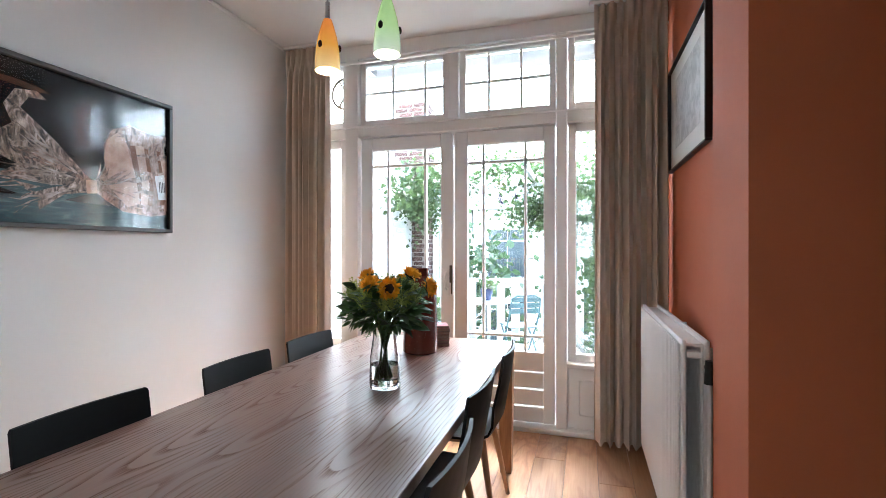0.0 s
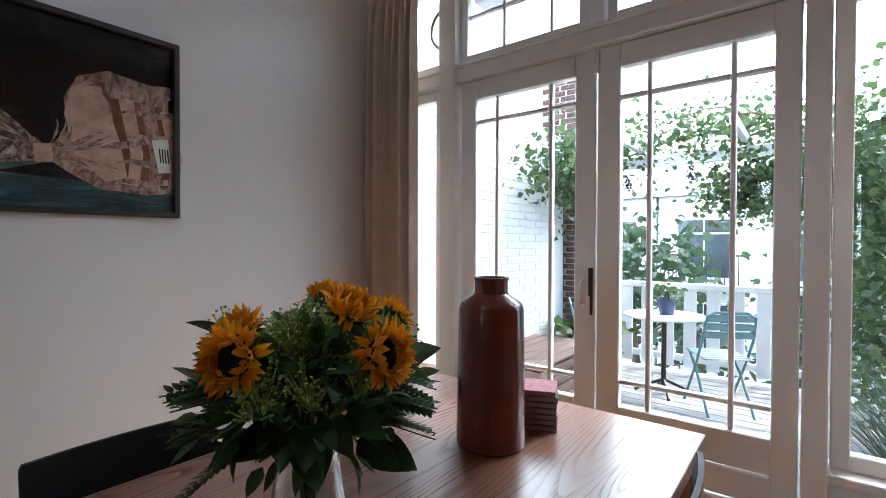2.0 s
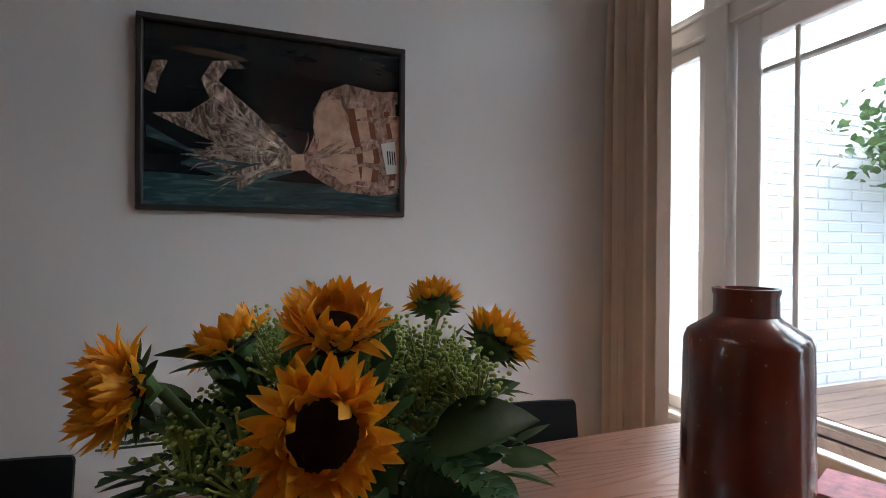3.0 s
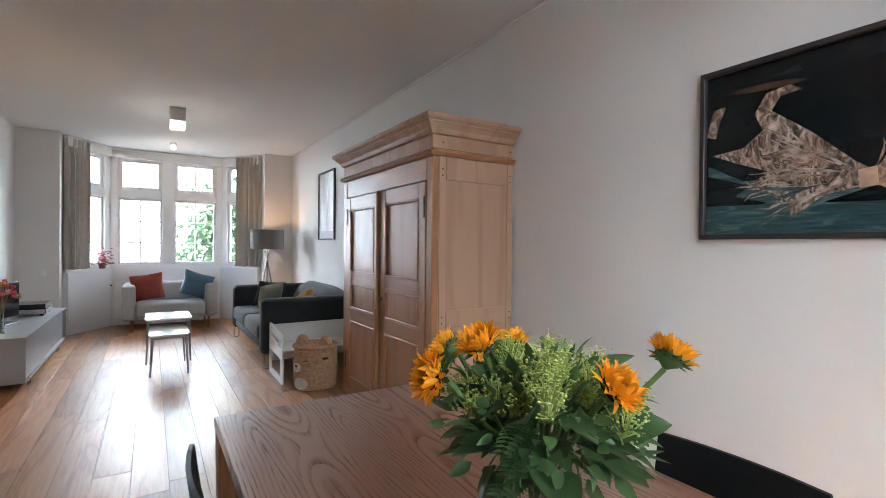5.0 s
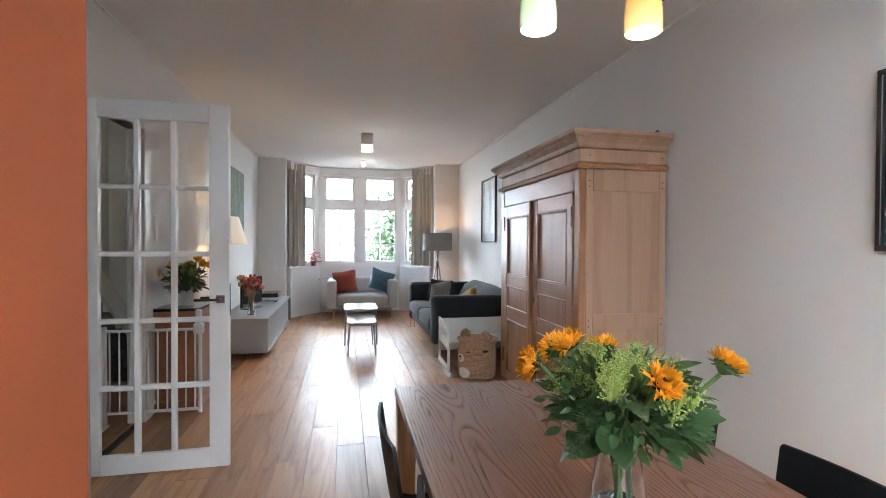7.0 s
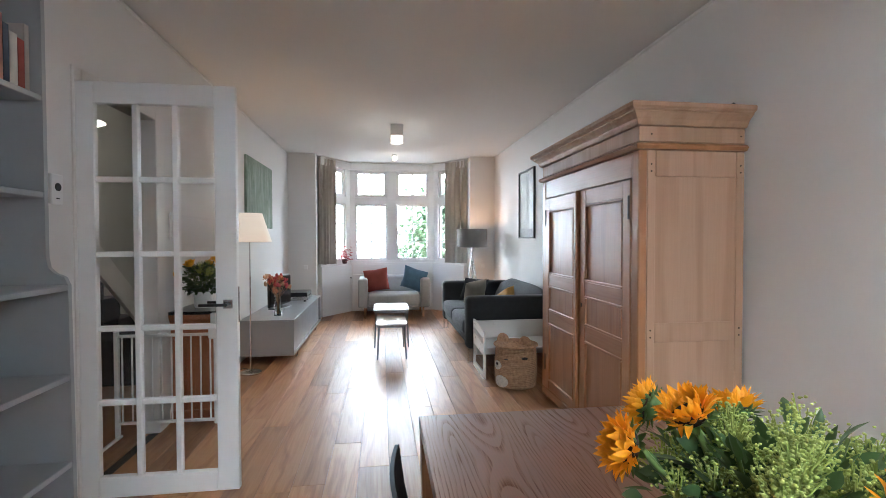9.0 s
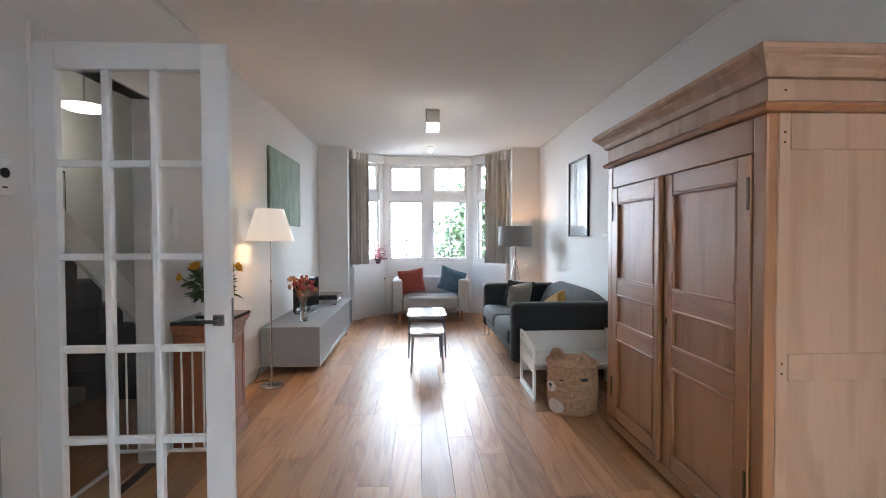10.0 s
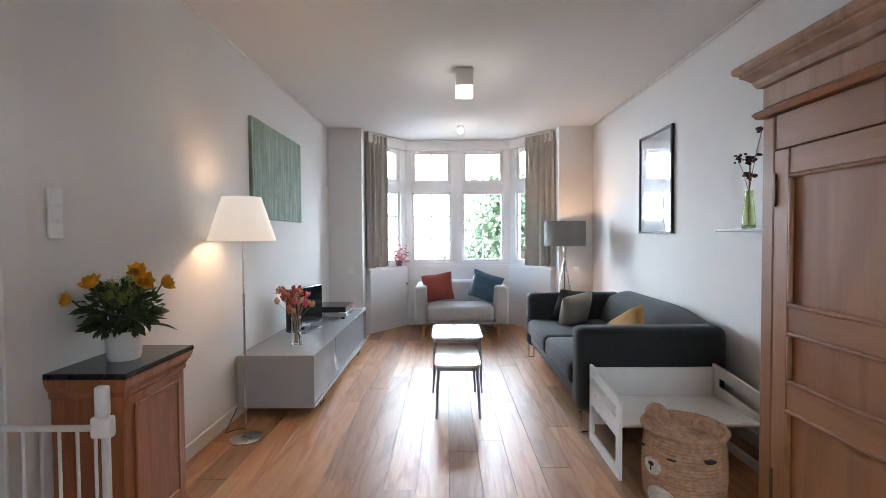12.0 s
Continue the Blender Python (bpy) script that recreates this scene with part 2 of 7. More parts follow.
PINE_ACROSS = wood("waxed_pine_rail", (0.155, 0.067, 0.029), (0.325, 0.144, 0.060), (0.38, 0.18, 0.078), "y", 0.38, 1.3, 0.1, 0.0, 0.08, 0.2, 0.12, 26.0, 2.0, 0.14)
# paler, less glossy pine for the wardrobe's sides, frieze and cornice
PINE_SIDE = wood("pale_pine_side", (0.26, 0.145, 0.085), (0.405, 0.25, 0.16), (0.46, 0.30, 0.20), "z", 0.5, 1.3, 0.0, 0.0, 0.08, 0.25, 0.12, 26.0, 2.0, 0.14)
CHERRY = wood("cherry_cabinet", (0.10, 0.026, 0.01), (0.28, 0.088, 0.032), (0.36, 0.13, 0.052), "z", 0.35, 1.6, 0.2, 0.0, 0.08, 0.35)
BLACK_SHELL = plain("black_stained_ply", (0.006, 0.006, 0.0065), 0.5, vary=0.15, scale=8, grain=0.05, grain_scale=120, spec=0.16)
CURTAIN = thin(plain("linen_curtain", (0.60, 0.475, 0.375), 0.9, vary=0.06, scale=9, grain=0.3, grain_scale=500, sheen=0.1), 0.07)
BAY_CURTAIN = thin(plain("grey_curtain", (0.50, 0.465, 0.415), 0.9, vary=0.06, scale=9, grain=0.3, grain_scale=500, sheen=0.1), 0.15)
STEEL = plain("brushed_steel", (0.6, 0.6, 0.6), 0.25, 1.0, 0.05, 20, 0.05, 300)
CHROME = plain("chrome", (0.75, 0.75, 0.75), 0.08, 1.0, 0.02, 10)
BLACK = plain("black_plastic", (0.012, 0.012, 0.012), 0.4, vary=0.1, scale=10)
DARK_FRAME = plain("dark_frame", (0.03, 0.024, 0.022), 0.4, vary=0.15, scale=12, grain=0.08)
SOFA_DARK = plain("charcoal_wool", (0.022, 0.025, 0.03), 0.95, vary=0.12, scale=14, grain=0.5, grain_scale=700, sheen=0.15)
SOFA_GREY = plain("light_grey_wool", (0.42, 0.42, 0.41), 0.95, vary=0.06, scale=14, grain=0.5, grain_scale=700, sheen=0.2)
GREY_LACQUER = plain("grey_lacquer", (0.27, 0.28, 0.295), 0.4, vary=0.02, scale=4)
WHITE_LACQUER = plain("white_lacquer", (0.76, 0.76, 0.75), 0.3, vary=0.03, scale=5)
TEA_TOP = plain("white_laminate", (0.72, 0.72, 0.71), 0.16, vary=0.02, scale=5)
TERRA = plain("brown_glaze", (0.12, 0.023, 0.012), 0.2, vary=0.3, scale=9, grain=0.12, grain_scale=45, coat=0.25)
nt = TERRA.node_tree
b = nt.nodes["Principled BSDF"]
was = b.inputs["Base Color"].links[0].from_socket
nt.links.new(mix(nt, ramp(nt, tex(nt, coords(nt), 130, 2), [(0.69, (0, 0, 0)), (0.74, (0.6, 0.6, 0.6))]), was, (0.34, 0.2, 0.15)), b.inputs["Base Color"])


# ---------------------------------------------------------------- mesh tools
def box(bm, x0, x1, y0, y1, z0, z1, bevel=0.0, seg=1):
    m = Matrix.LocRotScale(((x0 + x1) / 2, (y0 + y1) / 2, (z0 + z1) / 2), None, (abs(x1 - x0), abs(y1 - y0), abs(z1 - z0)))
    made = bmesh.ops.create_cube(bm, size=1, matrix=m)["verts"]
    if bevel:
        edges = list({e for v in made for e in v.link_edges})
        bmesh.ops.bevel(bm, geom=edges, offset=bevel, segments=seg, affect="EDGES", profile=0.5)
    return bm


def cyl(bm, p0, p1, r0, r1=None, n=16):
    r1 = r0 if r1 is None else r1
    a, b = Vector(p0), Vector(p1)
    q = (b - a).to_track_quat("Z", "Y").to_matrix().to_4x4()
    m = Matrix.Translation((a + b) / 2) @ q
    bmesh.ops.create_cone(bm, cap_ends=True, segments=n, radius1=r0, radius2=r1, depth=(b - a).length, matrix=m)
    return bm


def ball(bm, c, r, sx=1, sy=1, sz=1, u=12, v=8, m=None):
    mat = Matrix.LocRotScale(c, None, (r * sx, r * sy, r * sz))
    bmesh.ops.create_uvsphere(bm, u_segments=u, v_segments=v, radius=1, matrix=m @ mat if m else mat)
    return bm


def lathe(bm, profile, n=32, c=(0, 0, 0), close=False):
    rings = []
    for r, z in profile:
        rings.append([bm.verts.new((c[0] + r * math.cos(2 * math.pi * i / n), c[1] + r * math.sin(2 * math.pi * i / n), c[2] + z)) for i in range(n)])
    pairs = list(zip(rings, rings[1:])) + ([(rings[-1], rings[0])] if close else [])
    for a, b in pairs:
        for i in range(n):
            bm.faces.new((a[i], a[(i + 1) % n], b[(i + 1) % n], b[i]))
    if not close:
        if profile[0][0] > 1e-4:
            bm.faces.new(rings[0][::-1])
        if profile[-1][0] > 1e-4:
            bm.faces.new(rings[-1])
    return bm


def rings_box(bm, rings):
    """Stacked rectangles (x0, x1, y0, y1, z) joined into one solid: mouldings, cornices, plinths."""
    loops = []
    for x0, x1, y0, y1, z in rings:
        loops.append([bm.verts.new(p) for p in ((x0, y0, z), (x1, y0, z), (x1, y1, z), (x0, y1, z))])
    for a, b in zip(loops, loops[1:]):
        for i in range(4):
            bm.faces.new((a[i], a[(i + 1) % 4], b[(i + 1) % 4], b[i]))
    bm.faces.new(loops[0][::-1])
    bm.faces.new(loops[-1])
    return bm


def tube(bm, pts, r, n=8, taper=None):
    pts = [Vector(p) for p in pts]
    loops = []
    for i, p in enumerate(pts):
        d = (pts[min(i + 1, len(pts) - 1)] - pts[max(i - 1, 0)]).normalized()
        q = d.to_track_quat("Z", "Y")
        k = r if taper is None else r + (taper - r) * i / (len(pts) - 1)
        loops.append([bm.verts.new(p + q @ Vector((k * math.cos(2 * math.pi * j / n), k * math.sin(2 * math.pi * j / n), 0))) for j in range(n)])
    for a, b in zip(loops, loops[1:]):
        for j in range(n):
            bm.faces.new((a[j], a[(j + 1) % n], b[(j + 1) % n], b[j]))
    bm.faces.new(loops[0][::-1])
    bm.faces.new(loops[-1])
    return bm


def slab(bm, outline, y0, y1, axis="y"):
    """A flat outline of (a, b) pairs made into a plate between y0 and y1."""
    put = {"y": lambda a, b, h: (a, h, b), "x": lambda a, b, h: (h, a, b), "z": lambda a, b, h: (a, b, h)}[axis]
    lo = [bm.verts.new(put(a, b, y0)) for a, b in outline]
    hi = [bm.verts.new(put(a, b, y1)) for a, b in outline]
    n = len(outline)
    bm.faces.new(lo)
    bm.faces.new(hi[::-1])
    for i in range(n):
        bm.faces.new((lo[i], hi[i], hi[(i + 1) % n], lo[(i + 1) % n]))
    return bm


def B(*boxes, bevel=0.0, seg=1):
    bm = bmesh.new()
    for b in boxes:
        box(bm, *b, bevel, seg)
    return bm


def finish(bm, name, material, smooth=None):
    me = bpy.data.meshes.new(name)
    bmesh.ops.recalc_face_normals(bm, faces=bm.faces)
    bm.to_mesh(me)
    bm.free()
    me.materials.append(material)
    if smooth:
        me.shade_smooth()
        me.set_sharp_from_angle(angle=radians(smooth))
    return me


def solid(name, bm, material, label, category, kind="", smooth=None, group=""):
    """A thing of one single mesh, in world metres."""
    return tagged(new(name, finish(bm, name, material, smooth)), label, category, group, kind)


def part(name, bm, material, parent, label="", smooth=None):
    ob = new(name, finish(bm, name, material, smooth) if isinstance(bm, bmesh.types.BMesh) else bm)
    ob.parent = parent
    return tagged(ob, label)


def thing(name, label, category, loc=(0, 0, 0), rz=0.0, group="", kind=""):
    ob = new(name)
    ob.empty_display_size = 0.1
    ob.matrix_basis = pose(*loc, 0, 0, rz)
    return tagged(ob, label, category, group, kind)


def glaze(parent, x0, x1, z0, z1, xs=(), zs=(), w=0.018, d=0.03, y=0.0, mat=None, muntins=True):
    """Glazing bars and one pane for each field of a light, in the local plane y."""
    mat = mat or PAINT
    if muntins:
        for x in xs:
            part("muntin", B((x - w / 2, x + w / 2, y - d / 2, y + d / 2, z0, z1), bevel=0.004), mat, parent)
        cuts = [x0, *xs, x1]
        for z in zs:
            for a, b in zip(cuts, cuts[1:]):
                part("muntin", B((a + (w / 2 if a in xs else 0), b - (w / 2 if b in xs else 0), y - d / 2, y + d / 2, z - w / 2, z + w / 2), bevel=0.004), mat, parent)
    cx, cz = [x0, *xs, x1], [z0, *zs, z1]
    for a, b in zip(cx, cx[1:]):
        for c, e in zip(cz, cz[1:]):
            p = part("pane", B((a + w / 2, b - w / 2, y - 0.002, y + 0.002, c + w / 2, e - w / 2)), PANE, parent)
            p.visible_shadow = False


XL, XR, XO, XP = -1.98, 1.715, 0.875, 0.76   # long wall, living-room wall, orange wall, its pier
YG, YB, H = 3.60, -5.92, 2.92                # garden wall's inner face, end wall, ceiling

# ---------------------------------------------------------------- shell
def wall(name, label, *boxes, mat=WHITE_WALL):
    return solid(name, B(*boxes), mat, label, "wall", "structure")


wall("wall_west", "plain white plastered long party wall", (XL - 0.2, XL, -7.2, 3.95, -0.1, H + 0.1))
wall("wall_east", "white plastered living room wall beside the hall doorway",
     (XR, XR + 0.1, -6.2, -1.19, -0.1, H + 0.1), (XR, XR + 0.1, -0.30, 1.7, -0.1, H + 0.1), (XR, XR + 0.1, -1.19, -0.30, 2.27, H + 0.1))
wall("wall_pier", "orange painted chimney pier beside the dining table", (XP, XR + 0.1, 1.65, 2.0, 0, H), mat=ORANGE)
wall("wall_orange", "orange painted dining room wall above a radiator", (XO, XO + 0.2, 2.0, 3.95, -0.1, H), mat=ORANGE)
wall("wall_end_pier", "white plastered pier beside the bay window", (1.24, XR + 0.1, YB - 0.28, YB, 0, H))
wall("wall_end_pier_far", "white plastered pier behind the tripod lamp", (XL, -1.51, YB - 0.28, YB, 0, H))
solid("ceiling", B((XL - 0.2, XR + 0.1, -7.3, 3.95, H, H + 0.15)), CEILING, "smooth white plaster ceiling over both rooms", "ceiling", "structure")
solid("ground_slab", B((XL, XR + 0.1, -7.0, YG + 0.1, -0.12, -0.022)), BLACK, "dark underfloor beneath the oak boards", "floor", "structure")
for y0, y1, x0, x1, nm in ((-5.9, -1.32, XR - 0.016, XR, "baseboard"), (-6.0, 1.6, XL, XL + 0.016, "baseboard")):
    solid(nm, B((x0, x1, y0, y1, 0, 0.1), bevel=0.004), PAINT, "low white painted skirting board along the wall", "baseboard", "structure")
for x0, x1 in ((XL, XL + 0.012), (XR - 0.012, XR)):
    solid("trim", B((x0, x1, -5.9, -0.2 if x0 > 0 else 3.5, H - 0.03, H - 0.002), bevel=0.005), CEILING, "thin cove strip where wall meets ceiling", "trim", "structure")

# hall behind the doorway
HALL = plain("hall_plaster", (0.62, 0.61, 0.59), 0.85, vary=0.03, scale=1.2, grain=0.1, grain_scale=60)
wall("wall_hall", "white plastered hall walls around the stairs", (3.0, 3.1, -3.6, 2.2, -0.1, 3.1), (1.815, 3.0, 2.1, 2.2, -0.1, 3.1),
     (1.815, 3.0, -3.6, -3.5, -0.1, 3.1), mat=HALL)
solid("ceiling_hall", B((1.815, 3.1, -3.6, 2.2, 2.95, 3.1)), CEILING, "white hall ceiling", "ceiling", "structure")
solid("floor_hall", B((1.8, 3.1, -3.6, 2.2, -0.1, -0.004)), OAK_FLOOR, "brown wooden hall floor", "floor", "structure")

# ---------------------------------------------------------------- garden front: one painted timber frame with double doors
front = thing("window_1", "white painted timber window front with transoms", "window", (0, YG, 0), kind="structure")
FR = [(XL, XO, 0.0, 0.14, 2.81, H), (XL, XO, 0.0, 0.14, 2.18, 2.275), (-1.49, -1.38, -0.01, 0.15, 0, 2.81), (0.16, 0.235, -0.01, 0.15, 0, 2.81),
      (-0.635, -0.555, 0.01, 0.12, 2.275, 2.81), (0.80, XO, 0.0, 0.14, 0, 2.81), (XL, -1.80, 0.0, 0.14, 0, 2.81)]
for f in FR:
    part("post" if f[5] - f[4] > 1 else "rail", B(f, bevel=0.006, seg=2), PAINT, front)
part("picture_rail", B((XL, XO, -0.03, 0.0, 2.765, 2.785), (XL, XO, -0.015, 0.0, 2.255, 2.272), bevel=0.004), PAINT, front)


def sash(parent, x0, x1, z0, z1, rim, xs=(), zs=(), y=0.06, d=0.05, bar=0.018):
    bars = [(x0, x0 + rim, z0, z1), (x1 - rim, x1, z0, z1), (x0 + rim, x1 - rim, z0, z0 + rim), (x0 + rim, x1 - rim, z1 - rim, z1)]
    s = part("window_sash", B(*[(a, b, y - d / 2, y + d / 2, c, e) for a, b, c, e in bars], bevel=0.004), PAINT, parent)
    glaze(parent, x0 + rim, x1 - rim, z0 + rim, z1 - rim, xs, zs, bar, y=y)
    return s


sash(front, -1.375, -0.64, 2.28, 2.80, 0.045, (-1.10, -0.83), (2.54,))
sash(front, -0.55, 0.155, 2.28, 2.80, 0.045, (-0.33, -0.09), (2.54,))
sash(front, -1.795, -1.495, 2.28, 2.80, 0.045)
sash(front, 0.24, 0.795, 2.28, 2.80, 0.045)
sash(front, -1.795, -1.495, 0.50, 2.175, 0.06)
sash(front, 0.24, 0.795, 0.50, 2.175, 0.055)
for x0, x1 in ((-1.80, -1.49), (0.235, 0.80)):
    part("window_sill", B((x0, x1, -0.035, 0.13, 0.465, 0.5), bevel=0.008, seg=2), PAINT, front)
    part("panel", B((x0, x1, 0.03, 0.10, 0.0, 0.465), (x0 + 0.08, x1 - 0.08, 0.015, 0.03, 0.13, 0.38), bevel=0.006), PAINT, front)
part("threshold", B((XL, XO, -0.05, 0.16, 0, 0.035), bevel=0.008, seg=2), PAINT, front)


def garden_door(x0, x1, g0, g1, xs, zs, handle):
    d = thing("door_1" if handle else "door_2", "white painted glazed garden door with glazing bars, closed", "door", (0, YG + 0.06, 0), kind="structure")
    t = 0.025
    part("stile", B((x0, g0, -t, t, 0.04, 2.175), bevel=0.005), PAINT, d)
    part("stile", B((g1, x1, -t, t, 0.04, 2.175), bevel=0.005), PAINT, d)
    part("rail", B((g0, g1, -t, t, 2.07, 2.175), bevel=0.005), PAINT, d)
    part("rail", B((g0, g1, -t, t, 0.41, 0.55), bevel=0.005), PAINT, d)
    for i, (a, b) in enumerate(((0.285, 0.402), (0.16, 0.277), (0.04, 0.152))):
        part("board", B((g0, g1, -t + 0.008, t - 0.008, a, b), bevel=0.006), PAINT, d)
    glaze(d, g0, g1, 0.55, 2.07, xs, zs, 0.02, 0.032)
    if handle:
        part("lock_plate", B((x1 - 0.028, x1 - 0.008, -t - 0.012, -t, 0.95, 1.17), bevel=0.003), BRASS_DARK, d)
        bm = bmesh.new()
        tube(bm, [(x1 - 0.05, -t - 0.004, 1.115), (x1 - 0.055, -t - 0.03, 1.10), (x1 - 0.055, -t - 0.032, 1.0), (x1 - 0.05, -t - 0.004, 0.985)], 0.009, 8)
        part("pull_handle", bm, PAINT, d, "white painted bow handle", smooth=60)
        part("keys", B((x1 - 0.03, x1 - 0.014, -t - 0.03, -t - 0.018, 0.94, 1.04), bevel=0.004), PAINT, d)
    part("bolt", B((x1 - 0.012 if handle else x0, x1 if handle else x0 + 0.012, -t - 0.012, -t, 2.06, 2.16), bevel=0.003), PAINT, d)


BRASS_DARK = plain("dark_brass", (0.10, 0.07, 0.045), 0.4, 0.8, 0.2, 15)
garden_door(-1.372, -0.60, -1.27, -0.70, (-1.14, -0.83), (0.65, 1.95), True)
garden_door(-0.592, 0.152, -0.49, 0.07, (-0.37, -0.06), (0.66, 1.94), False)

# ---------------------------------------------------------------- bay window
bay = thing("window_2", "white painted timber bay window with upper lights", "window", (0, 0, 0), kind="structure")
YF = -6.88
pts = [(1.24, -6.2), (0.74, YF), (-0.98, YF), (-1.51, -6.2)]
SILL = 0.94


def bay_side(a, b, split, name, upper_bars=True):
    a, b = Vector(a), Vector(b)
    d = b - a
    L = d.length
    e = thing(name, "white painted section of a bay window", "window", (a.x, a.y, 0), math.degrees(math.atan2(d.y, d.x)), kind="structure")
    # outside lies at local +y or -y depending on the turn; both faces are finished
    part("parapet", B((-0.03, L + 0.03, -0.12, 0.06, 0, SILL - 0.03)), WHITE_WALL, e)
    part("head", B((-0.02, L + 0.02, -0.1, 0.06, 2.76, H)), PAINT, e)
    part("rail", B((0.002, L - 0.002, -0.052, 0.06, 2.10, 2.24), bevel=0.006), PAINT, e)
    part("rail", B((0.002, L - 0.002, -0.056, 0.06, SILL - 0.03, 1.0), bevel=0.006), PAINT, e)
    for x0, x1 in split["posts"]:
        part("post", B((x0, x1, -0.06, 0.07, 1.0, 2.76), bevel=0.006), PAINT, e)
    for x0, x1 in split["lights"]:
        sash(e, x0, x1, 1.0, 2.10, 0.035, ((x0 + x1) / 2,), (1.36, 1.72), 0.0, 0.05, 0.026)
        sash(e, x0, x1, 2.24, 2.76, 0.06, ((x0 + x1) / 2,) if upper_bars else (), (), 0.0, 0.05, 0.026)
    return e


LF = (Vector(pts[2]) - Vector(pts[1])).length
bay_side(pts[1], pts[2], {"posts": [(0, 0.13), (0.755, 0.935), (1.59, LF)], "lights": [(0.13, 0.755), (0.935, 1.59)]}, "window_3")
for a, b, nm in ((pts[0], pts[1], "window_4"), (pts[2], pts[3], "window_5")):
    L = (Vector(b) - Vector(a)).length
    bay_side(a, b, {"posts": [(0, 0.14), (L - 0.14, L)], "lights": [(0.14, L - 0.14)]}, nm)
bm = bmesh.new()
slab(bm, [(1.24, -6.2), (0.70, -6.78), (-0.94, -6.78), (-1.51, -6.2), (-1.51, -6.32), (-1.0, -6.86), (0.76, -6.86), (1.24, -6.32)], SILL - 0.03, SILL + 0.004, "z")
part("window_sill", bm, PAINT, bay, "white painted bay window sill")
bm = bmesh.new()
tube(bm, [(1.22, -6.1, 2.885), (0.66, -6.72, 2.885), (-0.90, -6.72, 2.885), (-1.48, -6.1, 2.885)], 0.012, 8)
part("curtain_rail", bm, PAINT, bay, "white curved curtain rail", smooth=60)


# ---------------------------------------------------------------- curtains
def curtain(name, a, b, z0, z1, folds, depth, material, label, seed, group=""):
    """A gathered cloth between two plan points: pinched at the heading, swinging freer below."""
    rnd = random.Random(seed)
    a, b = Vector(a), Vector(b)
    along = (b - a)
    L = along.length
    nrm = Vector((-along.y, along.x)).normalized()
    nx, nz = folds * 10, 26
    amp = [rnd.uniform(0.6, 1.15) for _ in range(folds + 2)]
    phase = [rnd.uniform(-0.5, 0.5) for _ in range(folds + 2)]
    bm = bmesh.new()
    sides = []
    for off in (0.0, 0.004):
        rows = []
        for j in range(nz + 1):
            v = j / nz
            z = z1 + (z0 - z1) * v
            row = []
            for i in range(nx + 1):
                u = i / nx
                k = u * folds
                f = int(min(k, folds - 1))
                tt = k - f
                am = amp[f] * (1 - tt) + amp[f + 1] * tt
                ph = phase[f] * (1 - tt) + phase[f + 1] * tt
                grow = 0.45 + 0.55 * min(1, v * 6)
                w = math.sin(2 * math.pi * k + ph * v * 1.6) * am * depth * grow
                w += 0.25 * depth * math.sin(2 * math.pi * k * 2.3 + ph * 5) * min(1, v * 3)
                if v < 0.045:
                    w = depth * (0.9 * abs(math.sin(math.pi * k)) ** 6 - 0.2)
                sx = L * (u + 0.012 * math.sin(2 * math.pi * k * 0.5 + 3 * v + ph))
                p = a + along.normalized() * sx + nrm * (w + off)
                row.append(bm.verts.new((p.x, p.y, z + 0.004 * math.sin(k * 3) * v)))
            rows.append(row)
        for r0, r1 in zip(rows, rows[1:]):
            for i in range(nx):
                q = (r0[i], r0[i + 1], r1[i + 1], r1[i])
                bm.faces.new(q if off == 0 else q[::-1])
        sides.append(rows)
    return solid(name, bm, material, label, "curtain", smooth=80, group=group)


curtain("curtain", (-1.96, 3.47), (-1.56, 3.47), 0.02, 2.90, 8, 0.048, CURTAIN, "full-length beige linen curtain drawn to the side of garden doors", 3, "garden curtains")
curtain("curtain", (0.41, 3.46), (0.85, 3.44), 0.02, 2.90, 8, 0.05, CURTAIN, "full-length beige linen curtain hanging beside the radiator", 5, "garden curtains")
curtain("curtain", (1.215, -6.10), (0.94, -6.38), SILL + 0.015, 2.88, 5, 0.042, BAY_CURTAIN, "grey-beige sill-length curtain gathered at the bay window", 7, "bay curtains")
curtain("curtain", (-1.13, -6.42), (-1.49, -6.10), SILL + 0.015, 2.88, 5, 0.042, BAY_CURTAIN, "grey-beige sill-length curtain beside the tripod lamp", 9, "bay curtains")
for x0, x1 in ((XL, -1.5), (0.38, XO)):
    solid("curtain_track", B((x0, x1, 3.445, 3.475, 2.895, 2.918), bevel=0.004), PAINT, "thin white curtain track under the ceiling", "curtain rail")

# ---------------------------------------------------------------- dining table and chairs
TX0, TX1, TY0, TY1 = -1.0, -0.04, 0.74, 2.99
table = thing("dining_table", "long oak dining table with a dark-veined top", "table", ((TX0 + TX1) / 2, (TY0 + TY1) / 2, 0))
hw, hl = (TX1 - TX0) / 2, (TY1 - TY0) / 2
part("tabletop", B((-hw, hw, -hl, hl, 0.712, 0.75), bevel=0.004, seg=2), TABLE_WOOD, table)
part("apron", B((-hw + 0.1, hw - 0.1, -hl + 0.06, -hl + 0.085, 0.63, 0.712), bevel=0.002), LEG_WOOD, table)
part("apron", B((-hw + 0.1, hw - 0.1, hl - 0.085, hl - 0.06, 0.63, 0.712), bevel=0.002), LEG_WOOD, table)
